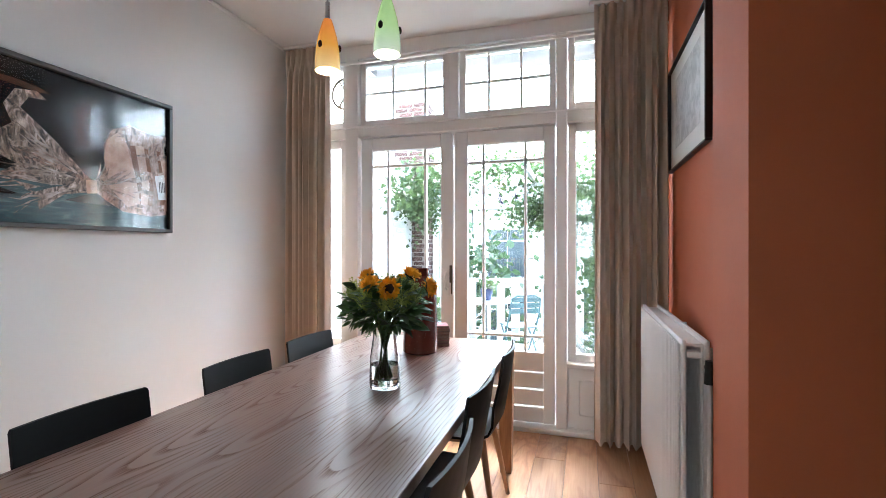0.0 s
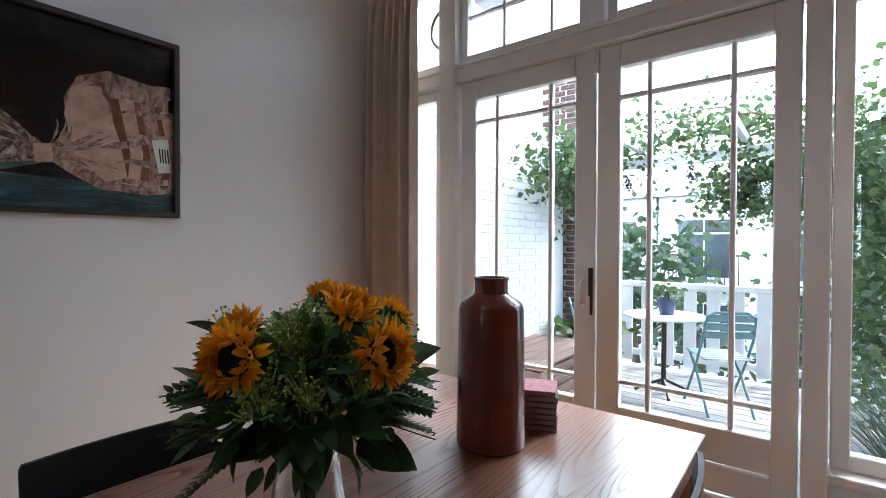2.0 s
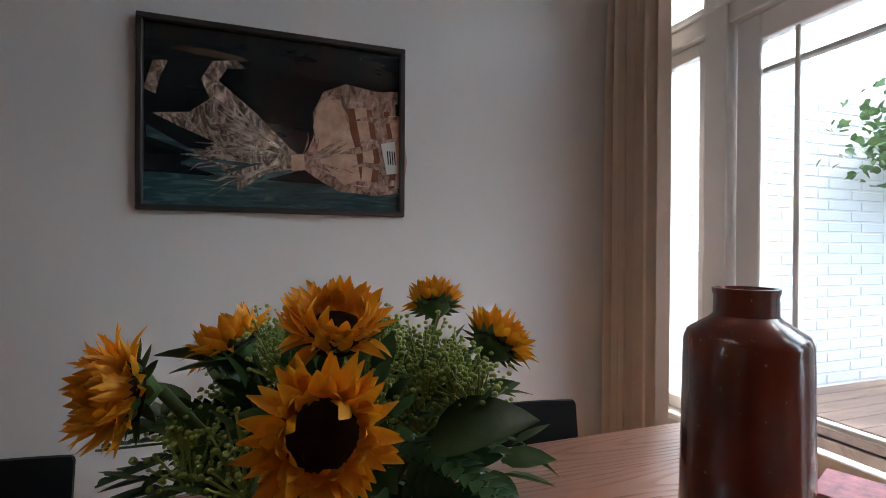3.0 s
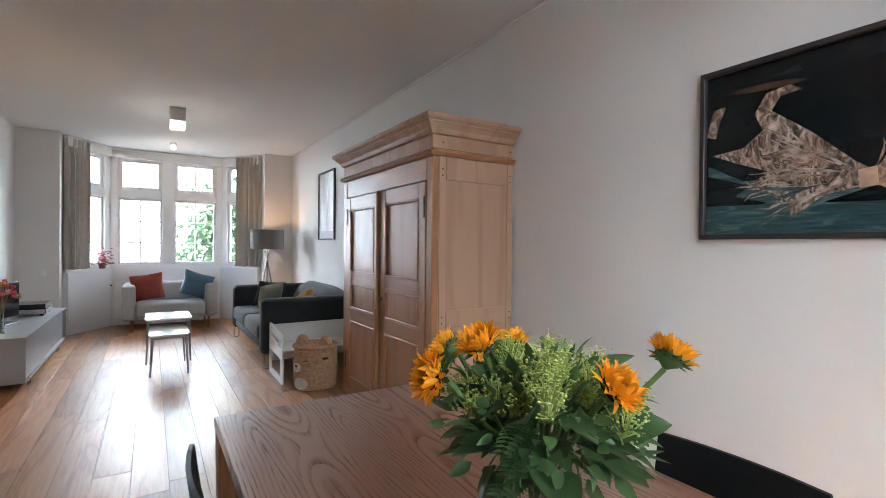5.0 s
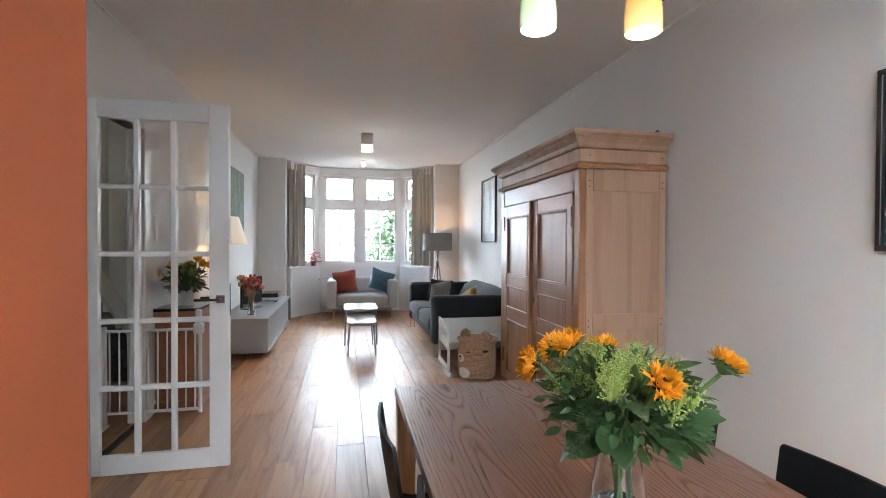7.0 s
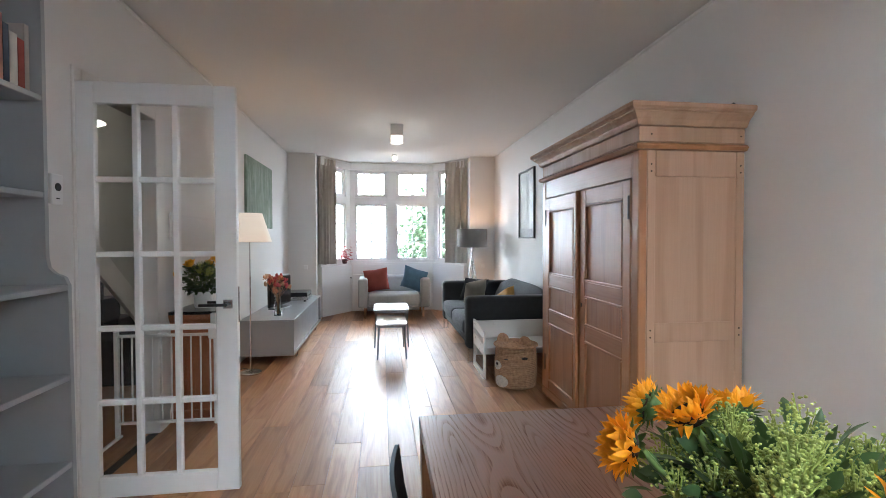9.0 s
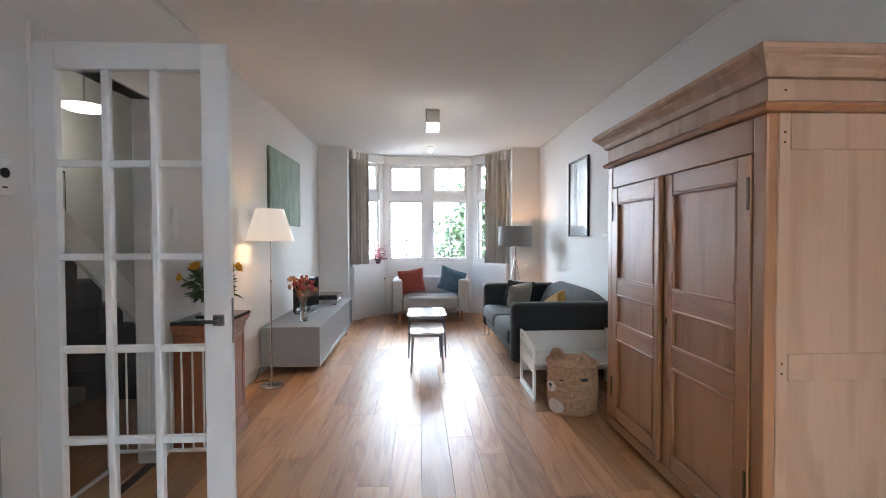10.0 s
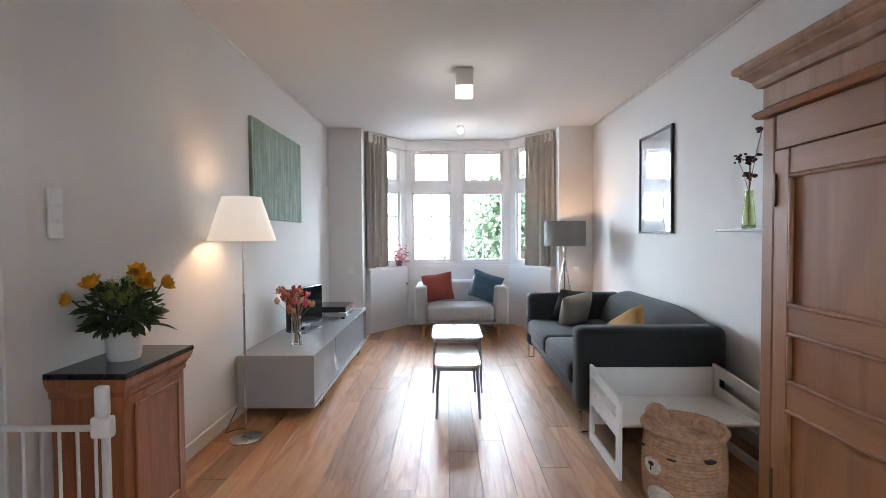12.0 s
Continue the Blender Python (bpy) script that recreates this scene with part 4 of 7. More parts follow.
flat(bag, "printed_slice", [(0.12, 0.0), (0.14, 0.13), (0.19, 0.19), (0.23, 0.16), (0.29, -0.1), (0.32, -0.33), (0.24, -0.32), (0.15, -0.2)], 0.0138, CRUMB)
for k, (a, b) in enumerate(((0.285, 0.13), (0.36, 0.12), (0.43, 0.1))):
    flat(bag, "printed_slice", [(a, b), (a + 0.05, b + 0.005), (a + 0.085, -0.16), (a + 0.07, -0.33), (a + 0.03, -0.33), (a + 0.04, -0.16)], 0.0138, CRUMB if k != 1 else FILM)
for a in (0.255, 0.325, 0.40):
    flat(bag, "printed_crust", [(a, 0.12), (a + 0.034, 0.125), (a + 0.07, -0.16), (a + 0.06, -0.33), (a + 0.03, -0.33), (a + 0.035, -0.16)], 0.0136, CRUST)
flat(bag, "printed_strip", [(0.13, -0.16), (0.3, -0.1), (0.475, -0.02), (0.475, -0.05), (0.3, -0.14)], 0.0143, FILM)
flat(bag, "printed_knot", [(0.035, -0.17), (0.085, -0.16), (0.09, -0.25), (0.04, -0.26)], 0.0143, CRUMB)
flat(bag, "printed_label", [(0.40, -0.07), (0.46, -0.05), (0.475, -0.24), (0.425, -0.25)], 0.0148, WHITE_LACQUER, "white bread label")
for k in range(4):
    flat(bag, "printed_label_bar", [(0.425 + k * 0.01, -0.11), (0.43 + k * 0.01, -0.11), (0.435 + k * 0.01, -0.19), (0.43 + k * 0.01, -0.19)], 0.0152, BLACK)
rnd = random.Random(5)
SHEEN = print_mat("bright_film_print", [(0.35, (0.18, 0.13, 0.10)), (0.55, (0.52, 0.42, 0.36)), (0.75, (0.82, 0.76, 0.72))], 16, rough=0.16)


def fold(a0, r0, r1, turn, width, cx=0.06, cz=-0.2):
    """A curved, crinkled sliver of film running out from the knot, tapered at both ends."""
    up, down = [], []
    for i in range(8):
        u = i / 7
        a, r = a0 + turn * u + rnd.uniform(-0.03, 0.03) * u, r0 + (r1 - r0) * u
        w = width * math.sin(math.pi * (0.05 + 0.9 * u)) * rnd.uniform(0.5, 1.3)
        x, z = cx + r * math.cos(a), cz + 1.15 * r * math.sin(a)
        up.append((max(-0.475, min(0.475, x - w * math.sin(a))), max(-0.46, min(0.46, z + w * math.cos(a)))))
        down.append((max(-0.475, min(0.475, x + w * math.sin(a))), max(-0.46, min(0.46, z - w * math.cos(a)))))
    return up + down[::-1]


for k in range(46):
    a = radians(rnd.uniform(132, 206))
    low = a > math.pi
    flat(bag, "printed_fold", fold(a, rnd.uniform(0.03, 0.25), rnd.uniform(0.28, 0.46 if low else 0.42), rnd.uniform(-0.22, 0.22), rnd.uniform(0.003, 0.011)), 0.0145 + 0.00008 * k, (SHEEN, FILM_SILVER, FILM_TEAL, FILM)[k % 3 if low else k % 4 if k % 4 != 2 else 0])
for k in range(14):
    a = radians(rnd.uniform(-32, 62))
    flat(bag, "printed_fold", fold(a, rnd.uniform(0.03, 0.1), rnd.uniform(0.14, 0.24), rnd.uniform(0.1, 0.4) * (1 if a > 0 else -0.4), rnd.uniform(0.003, 0.008)), 0.0152 + 0.00008 * k, FILM if k % 3 else SHEEN)
for k, (u, v, w) in enumerate(((0.17, 0.16, 0.30), (0.20, 0.20, 0.27), (0.28, 0.05, 0.19), (0.30, -0.08, 0.17), (0.27, -0.22, 0.2), (0.24, -0.33, 0.22))):
    flat(bag, "printed_fold", [(u, v), (u + 0.3 * w, v + 0.035), (u + 0.6 * w, v + 0.03), (u + w, v + 0.05), (u + w, v + 0.015), (u + 0.55 * w, v - 0.005), (u + 0.3 * w, v + 0.01)], 0.0142 + 0.0001 * k, FILM)
part("glass", B((-PW / 2 + 0.0225, PW / 2 - 0.0225, -0.026, -0.023, -PH / 2 + 0.0225, PH / 2 - 0.0225)), PICTURE_GLASS, bag).visible_shadow = False

woods = thing("painting", "unframed canvas of pale green birch wood", "painting", (XR, -3.98, 2.0), -90)
m, nt, b = shader("birch_canvas")
vert = tex(nt, coords(nt, (16, 1, 0.8)), 2.2, 6, 0.65, 0.6)
low = tex(nt, coords(nt, (1, 1, 1)), 11, 6, 0.7)
c1 = ramp(nt, vert, [(0.36, (0.06, 0.10, 0.07)), (0.5, (0.17, 0.23, 0.17)), (0.6, (0.30, 0.36, 0.30)), (0.7, (0.42, 0.46, 0.40))])
nt.links.new(mix(nt, 0.4, c1, ramp(nt, low, [(0.3, (0.08, 0.14, 0.07)), (0.7, (0.30, 0.36, 0.28))])), b.inputs["Base Color"])
b.inputs["Roughness"].default_value = 0.6
part("canvas", B((-0.65, 0.65, -0.03, 0.0, -0.43, 0.43), bevel=0.004), m, woods)

PRINT2 = print_mat("dim_print", [(0.35, (0.24, 0.25, 0.27)), (0.6, (0.36, 0.37, 0.39)), (0.8, (0.46, 0.46, 0.47))], 3, (1, 1, 1.5), 0.3)
mir = frame_on_wall("framed_picture", "tall dark-framed picture behind reflecting glass", (XL, -3.965, 1.91), 90, 0.70, 0.98, 0.022, 0.03, BLACK)
part("print", B((-0.325, 0.325, -0.014, -0.002, -0.465, 0.465)), PRINT2, mir)
part("glass", B((-0.328, 0.328, -0.019, -0.0165, -0.468, 0.468)), PANE, mir).visible_shadow = False

art = frame_on_wall("framed_drawing", "black-framed grey drawing with pale mount on orange wall", (XO, 2.955, 2.07), -90, 0.93, 0.62, 0.012, 0.03, BLACK)
part("mount", B((-0.45, 0.45, -0.012, -0.002, -0.295, 0.295)), plain("mount_card", (0.74, 0.74, 0.72), 0.7, vary=0.03, scale=5), art)
part("print", B((-0.30, 0.30, -0.0135, -0.0122, -0.19, 0.21)), print_mat("grey_drawing", [(0.35, (0.42, 0.42, 0.42)), (0.55, (0.58, 0.58, 0.57)), (0.7, (0.68, 0.68, 0.67))], 14, (1, 1, 1), 0.6, 1.0), art)

# ---------------------------------------------------------------- radiator on the orange wall
rad = thing("radiator", "white ribbed double panel radiator below the orange wall", "radiator", (0.79, 0, 0))
RY0, RY1 = 2.08, 3.22
for x in (-0.11, -0.035):
    bm = bmesh.new()
    box(bm, x, x + 0.016, RY0, RY1, 0.12, 0.97, 0.006, 2)
    part("panel", bm, PAINT, rad, smooth=40)
    rib = finish(B((x - 0.013, x - 0.0005, -0.0105, 0.0105, 0.15, 0.955), bevel=0.006, seg=2), "rib", PAINT)
    for k in range(34):
        part("rib", rib, PAINT, rad).location.y = RY0 + 0.03 + k * (RY1 - RY0 - 0.06) / 33
part("top_grille", B((-0.092, -0.037, RY0 + 0.02, RY1 - 0.02, 0.945, 0.955)), PAINT, rad)
part("end_pipe", B((-0.094, -0.036, RY0 + 0.02, RY0 + 0.05, 0.90, 0.93), (-0.094, -0.036, RY0 + 0.02, RY0 + 0.05, 0.15, 0.18), bevel=0.006), PAINT, rad)
for yy in (2.3, 3.0):
    part("wall_bracket", B((-0.02, 0.083, yy, yy + 0.03, 0.2, 0.9)), PAINT, rad)
bm = bmesh.new()
cyl(bm, (-0.03, RY0 - 0.005, 0.88), (-0.03, RY0 - 0.05, 0.88), 0.011, n=12)
cyl(bm, (-0.03, RY0 - 0.04, 0.83), (-0.03, RY0 - 0.04, 0.91), 0.018, 0.014, n=14)
part("valve", bm, BLACK, rad, "dark thermostatic valve", smooth=40)
bm = bmesh.new()
tube(bm, [(-0.03, RY0 - 0.04, 0.0), (-0.03, RY0 - 0.04, 0.83)], 0.009, 10)
part("pipe", bm, PAINT, rad, smooth=40)
part("foot_pipe", B((-0.06, -0.045, 3.1, 3.115, 0.0, 0.13)), PAINT, rad)

# ---------------------------------------------------------------- pendants
def pendant(x, y, z, colour, dot, name_label):
    p = thing("pendant_lamp", name_label, "pendant lamp", (x, y, z), group="pendants over the table")
    m, nt, b = shader("coloured_lamp_glass")
    tc = nt.nodes.new("ShaderNodeTexCoord")
    sep = nt.nodes.new("ShaderNodeSeparateXYZ")
    nt.links.new(tc.outputs["Object"], sep.inputs[0])
    mr = nt.nodes.new("ShaderNodeMapRange")
    mr.inputs["From Max"].default_value = 0.19
    nt.links.new(sep.outputs[2], mr.inputs[0])
    body = mix(nt, 0.25, ramp(nt, mr.outputs[0], [(0.0, colour[0]), (0.45, colour[1]), (1.0, colour[2])]), ramp(nt, tex(nt, coords(nt), 14, 4, 0.6, 1.0), [(0.3, colour[1]), (0.7, colour[2])]))
    nt.links.new(body, b.inputs["Base Color"])
    nt.links.new(body, b.inputs["Emission Color"])
    b.inputs["Emission Strength"].default_value = 0.04
    b.inputs["Roughness"].default_value, b.inputs["Coat Weight"].default_value = 0.15, 0.6
    bm = bmesh.new()
    lathe(bm, [(r * 0.93, zz) for r, zz in ((0.050, 0.0), (0.0505, 0.03), (0.047, 0.075), (0.038, 0.125), (0.026, 0.165), (0.017, 0.19), (0.014, 0.188), (0.023, 0.163), (0.035, 0.123), (0.044, 0.074), (0.0475, 0.03), (0.047, 0.0))], 32, close=True)
    part("shade", bm, m, p, "blown coloured glass shade", smooth=50)
    for a in (0.4, 2.5, 4.6):
        bm = bmesh.new()
        ball(bm, (0.0435 * math.cos(a), 0.0435 * math.sin(a), 0.085), 0.011, 0.5 + 0.3 * abs(math.sin(a)), 0.5 + 0.3 * abs(math.cos(a)), 1.25)
        part("glass_spot", bm, dot, p, "dark oval glass spot", smooth=60)
    bm = bmesh.new()
    ball(bm, (0, 0, 0.05), 0.026, sz=1.2)
    part("bulb", bm, BULB, p, "glowing bulb", smooth=60)
    bm = bmesh.new()
    cyl(bm, (0, 0, 0.188), (0, 0, 0.255), 0.009, n=12)
    part("stem", bm, STEEL, p, "steel stem", smooth=40)
    bm = bmesh.new()
    cyl(bm, (0, 0, 0.255), (0, 0, H - z - 0.03), 0.0025, n=8)
    part("cord", bm, STEEL, p, smooth=40)
    bm = bmesh.new()
    cyl(bm, (0, 0, H - z - 0.03), (0, 0, H - z), 0.05, n=24)
    part("ceiling_rose", bm, STEEL, p, smooth=40)
    lamp("pendant_light", "POINT", (x, y, z + 0.02), 0.32, (1.0, 0.88, 0.74), 0.03)


BULB = glow("warm_bulb", (1.0, 0.85, 0.62), 0.8)
DOT_RED = plain("dark_red_glass", (0.05, 0.008, 0.006), 0.15)
DOT_BLACK = plain("black_glass", (0.02, 0.02, 0.012), 0.15)
pendant(-0.565, 1.78, 1.955, [(0.95, 0.75, 0.35), (0.9, 0.42, 0.06), (0.85, 0.22, 0.04)], DOT_RED, "lit orange glass pendant lamp over the table")
pendant(-0.30, 1.725, 1.962, [(0.85, 0.9, 0.75), (0.55, 0.78, 0.33), (0.45, 0.7, 0.25)], DOT_BLACK, "lit green glass pendant lamp over the table")

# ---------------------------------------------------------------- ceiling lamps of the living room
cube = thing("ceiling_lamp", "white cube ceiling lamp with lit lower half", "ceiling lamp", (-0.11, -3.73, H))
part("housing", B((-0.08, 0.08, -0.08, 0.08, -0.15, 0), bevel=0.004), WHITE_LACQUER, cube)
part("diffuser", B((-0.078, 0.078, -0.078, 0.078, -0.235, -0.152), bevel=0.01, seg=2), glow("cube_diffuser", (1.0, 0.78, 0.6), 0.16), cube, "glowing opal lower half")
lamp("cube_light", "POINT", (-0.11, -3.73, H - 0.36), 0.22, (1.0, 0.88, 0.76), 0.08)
spot = thing("ceiling_spot", "small steel ceiling spot glowing in the bay", "ceiling spot", (-0.14, -5.86, H))
bm = bmesh.new()
cyl(bm, (0, 0, 0), (0, 0, -0.03), 0.045, n=24)
part("rose", bm, STEEL, spot, smooth=40)
bm = bmesh.new()
ball(bm, (0, 0, -0.07), 0.04)
part("bulb", bm, BULB, spot, "glowing opal bulb", smooth=60)
lamp("spot_light", "POINT", (-0.14, -5.86, H - 0.2), 0.06, (1.0, 0.82, 0.65), 0.05)

# ---------------------------------------------------------------- floor lamp with cone shade
fl = thing("floor_lamp", "slim floor lamp with a lit white cone shade", "floor lamp", (1.47, -2.63, 0))
bm = bmesh.new()
lathe(bm, [(0.11, 0), (0.11, 0.012), (0.10, 0.018), (0.012, 0.022)], 32)
part("base", bm, STEEL, fl, "flat steel base", smooth=30)
bm = bmesh.new()
cyl(bm, (0, 0, 0.02), (0, 0, 1.0), 0.008, n=12)
cyl(bm, (0, 0, 1.0), (0, 0, 1.55), 0.006, n=12)
cyl(bm, (0, 0, 0.99), (0, 0, 1.02), 0.011, n=12)
part("pole", bm, STEEL, fl, smooth=40)
m, nt, b = shader("lamp_shade_polycarbonate")
tc, sep, mr = nt.nodes.new("ShaderNodeTexCoord"), nt.nodes.new("ShaderNodeSeparateXYZ"), nt.nodes.new("ShaderNodeMapRange")
nt.links.new(tc.outputs["Object"], sep.inputs[0])
nt.links.new(sep.outputs[2], mr.inputs[0])
mr.inputs["From Min"].default_value, mr.inputs["From Max"].default_value = 1.386, 1.686
b.inputs["Base Color"].default_value = (0.85, 0.80, 0.72, 1)
nt.links.new(ramp(nt, mr.outputs[0], [(0.0, (1.0, 0.70, 0.46)), (0.5, (1.0, 0.80, 0.62)), (1.0, (1.0, 0.76, 0.58))]), b.inputs["Emission Color"])
b.inputs["Emission Strength"].default_value = 0.027
b.inputs["Roughness"].default_value = 0.5
bm = bmesh.new()
lathe(bm, [(0.222, 1.386), (0.128, 1.686), (0.126, 1.686), (0.220, 1.386)], 40, close=True)
part("shade", bm, m, fl, "glowing white cone shade", smooth=50)
bm = bmesh.new()
ball(bm, (0, 0, 1.54), 0.016, sz=1.3)
part("bulb", bm, BULB, fl, smooth=60)
lamp("floor_lamp_light", "POINT", (1.47, -2.63, 1.54), 0.42, (1.0, 0.58, 0.30), 0.035)
bm = bmesh.new()
tube(bm, [(1.50, -2.72, 0.012), (1.58, -2.80, 0.006), (1.66, -2.72, 0.006), (1.685, -2.85, 0.03), (1.69, -3.0, 0.1)], 0.004, 6)
solid("power_cable", bm, BLACK, "black lamp cable lying along the skirting", "cable", smooth=60)

# ---------------------------------------------------------------- tripod lamp
tl = thing("tripod_lamp", "grey drum shade lamp on a steel tripod", "floor lamp", (-1.46, -5.42, 0))
for a in (0.3, 2.4, 4.5):
    bm = bmesh.new()
    cyl(bm, (0.22 * math.cos(a), 0.22 * math.sin(a), 0), (-0.03 * math.cos(a), -0.03 * math.sin(a), 1.27), 0.011, 0.012, 12)
    part("leg", bm, STEEL, tl, smooth=40)
bm = bmesh.new()
lathe(bm, [(0.262, 1.27), (0.262, 1.585), (0.258, 1.585), (0.258, 1.27)], 40, close=True)
part("shade", bm, plain("grey_felt_shade", (0.23, 0.22, 0.215), 0.9, vary=0.05, scale=12, grain=0.3, grain_scale=500), tl, "grey fabric drum shade", smooth=50)
bm = bmesh.new()
cyl(bm, (0, 0, 1.18), (0, 0, 1.38), 0.018, n=12)
part("lamp_holder", bm, STEEL, tl, smooth=40)
bm = bmesh.new()
ball(bm, (0, 0, 1.43), 0.032, sz=1.3)
part("bulb", bm, BULB, tl, smooth=60)
lamp("tripod_light", "POINT", (-1.46, -5.42, 1.50), 0.6, (1.0, 0.52, 0.24), 0.03)


# ---------------------------------------------------------------- living room furniture
def cushion(name, label, loc, rot, size, mat, puff=0.07, seed=0):
    """A pillow: two domed faces meeting at a seam with drawn-in edges."""
    n = 14
    rnd = random.Random(seed)
    bm = bmesh.new()
    faces = []
    grids = []
    for s in (1, -1):
        g = []
        for i in range(n + 1):
            row = []
            for j in range(n + 1):
                u, v = 2 * i / n - 1, 2 * j / n - 1
                k = 1 - 0.07 * (1 - abs(u * v)) * max(abs(u), abs(v)) ** 4
                h = puff * (max(0, 1 - u ** 4) * max(0, 1 - v ** 4)) ** 0.6
                h += 0.006 * math.sin(5 * u + seed) * math.cos(4 * v + seed * 2) * (1 - max(abs(u), abs(v)))
                if (i in (0, n) or j in (0, n)) and s == -1:
                    row.append(grids[0][i][j])
                else:
                    row.append(bm.verts.new((size * u * k / 2, s * h, size * v * k / 2)))
            g.append(row)
        grids.append(g)
        for i in range(n):
            for j in range(n):
                q = (g[i][j], g[i + 1][j], g[i + 1][j + 1], g[i][j + 1])
                bm.faces.new(q if s == 1 else q[::-1])
    ob = solid(name, bm, mat, label, "cushion", smooth=60)
    ob.matrix_basis = pose(*loc, *rot)
    return ob


ls = thing("loveseat", "small light grey upholstered two-seat sofa", "sofa", (-0.13, -6.25, 0))
part("seat", B((-0.47, 0.47, -0.15, 0.44, 0.21, 0.43), bevel=0.05, seg=4), SOFA_GREY, ls, smooth=50)
part("backrest", B((-0.47, 0.47, -0.36, -0.16, 0.21, 0.72), bevel=0.045, seg=4), SOFA_GREY, ls, smooth=50)
for sx in (-1, 1):
    part("armrest", B((sx * 0.475, sx * 0.645, -0.36, 0.46, 0.19, 0.71), bevel=0.045, seg=4), SOFA_GREY, ls, smooth=50)
    for yy in (0.38, -0.28):
        part("leg", B((sx * 0.52 - 0.018, sx * 0.52 + 0.018, yy - 0.018, yy + 0.018, 0, 0.2), bevel=0.003), LEG_WOOD, ls)
part("base", B((-0.6, 0.6, -0.33, 0.42, 0.185, 0.215), bevel=0.006), SOFA_GREY, ls)
cushion("cushion", "rust red cushion leaning on the light sofa", (0.19, -6.15, 0.66), (-18, 8, 4), 0.44, plain("rust_cotton", (0.33, 0.075, 0.055), 0.9, vary=0.08, scale=14, grain=0.4, grain_scale=500), 0.08, 1)
cushion("cushion", "teal blue cushion leaning on the light sofa arm", (-0.50, -6.12, 0.67), (-20, -18, -14), 0.45, plain("teal_velvet", (0.085, 0.165, 0.235), 0.8, vary=0.15, scale=10, grain=0.3, grain_scale=500, sheen=0.4), 0.08, 2)

# dark sofa along the long wall; local x to the room
ds = thing("sofa", "charcoal grey wool sofa on steel legs", "sofa", (-1.93, -3.73, 0))
SL = 1.07
part("base", B((0.06, 1.05, -SL + 0.06, SL - 0.06, 0.19, 0.30), bevel=0.02, seg=2), SOFA_DARK, ds, smooth=50)
for sy in (-1, 1):
    a, b = (0.006, SL - 0.19) if sy > 0 else (-SL + 0.19, -0.006)
    part("seat_cushion", B((0.25, 1.09, a, b, 0.29, 0.475), bevel=0.055, seg=4), SOFA_DARK, ds, "square charcoal seat cushion", smooth=50)
    bm = bmesh.new()
    box(bm, 0.03, 1.08, sy * (SL - 0.185), sy * SL, 0.16, 0.76, 0.06, 4)
    part("armrest", bm, SOFA_DARK, ds, smooth=50)
    for x in (1.02, 0.12):
        bm = bmesh.new()
        tube(bm, [(x + 0.03, sy * (SL - 0.04), 0.16), (x + 0.03, sy * (SL - 0.04), 0.012), (x - 0.03, sy * (SL - 0.04), 0.012), (x - 0.03, sy * (SL - 0.04), 0.16)], 0.012, 8)
        part("leg", bm, CHROME, ds, "bent chrome leg", smooth=40)
bm = bmesh.new()
n, rows = 24, []
prof = [(0.0, 0.2), (0.0, 0.70), (0.03, 0.80), (0.10, 0.83), (0.17, 0.80), (0.24, 0.68), (0.30, 0.45), (0.30, 0.2)]
for i in range(n + 1):
    u = -1 + 2 * i / n
    drop = 0.10 * max(0, abs(u) - 0.45) ** 1.6 / 0.55 ** 1.6
    rows.append([bm.verts.new((x, u * (SL - 0.10), z - (drop if z > 0.5 else 0))) for x, z in prof])
for r0, r1 in zip(rows, rows[1:]):
    for j in range(len(prof)):
        k = (j + 1) % len(prof)
        bm.faces.new((r0[j], r0[k], r1[k], r1[j]))
bm.faces.new(rows[0])
bm.faces.new(rows[-1][::-1])
part("backrest", bm, SOFA_DARK, ds, "curved charcoal backrest", smooth=60)
cushion("cushion", "taupe cushion on the charcoal sofa", (-1.27, -4.24, 0.635), (-24, 8, 22), 0.37, plain("taupe_linen", (0.27, 0.24, 0.20), 0.9, vary=0.08, scale=14, grain=0.4, grain_scale=500), 0.075, 3)
cushion("cushion", "dark grey cushion behind a taupe one", (-1.30, -4.47, 0.635), (-24, -6, 14), 0.40, SOFA_DARK, 0.075, 4)
cushion("cushion", "mustard yellow cushion slumped on the charcoal sofa", (-1.45, -3.40, 0.575), (-48, 30, 70), 0.42, plain("mustard_cotton", (0.30, 0.165, 0.035), 0.9, vary=0.1, scale=14, grain=0.4, grain_scale=500), 0.08, 5)


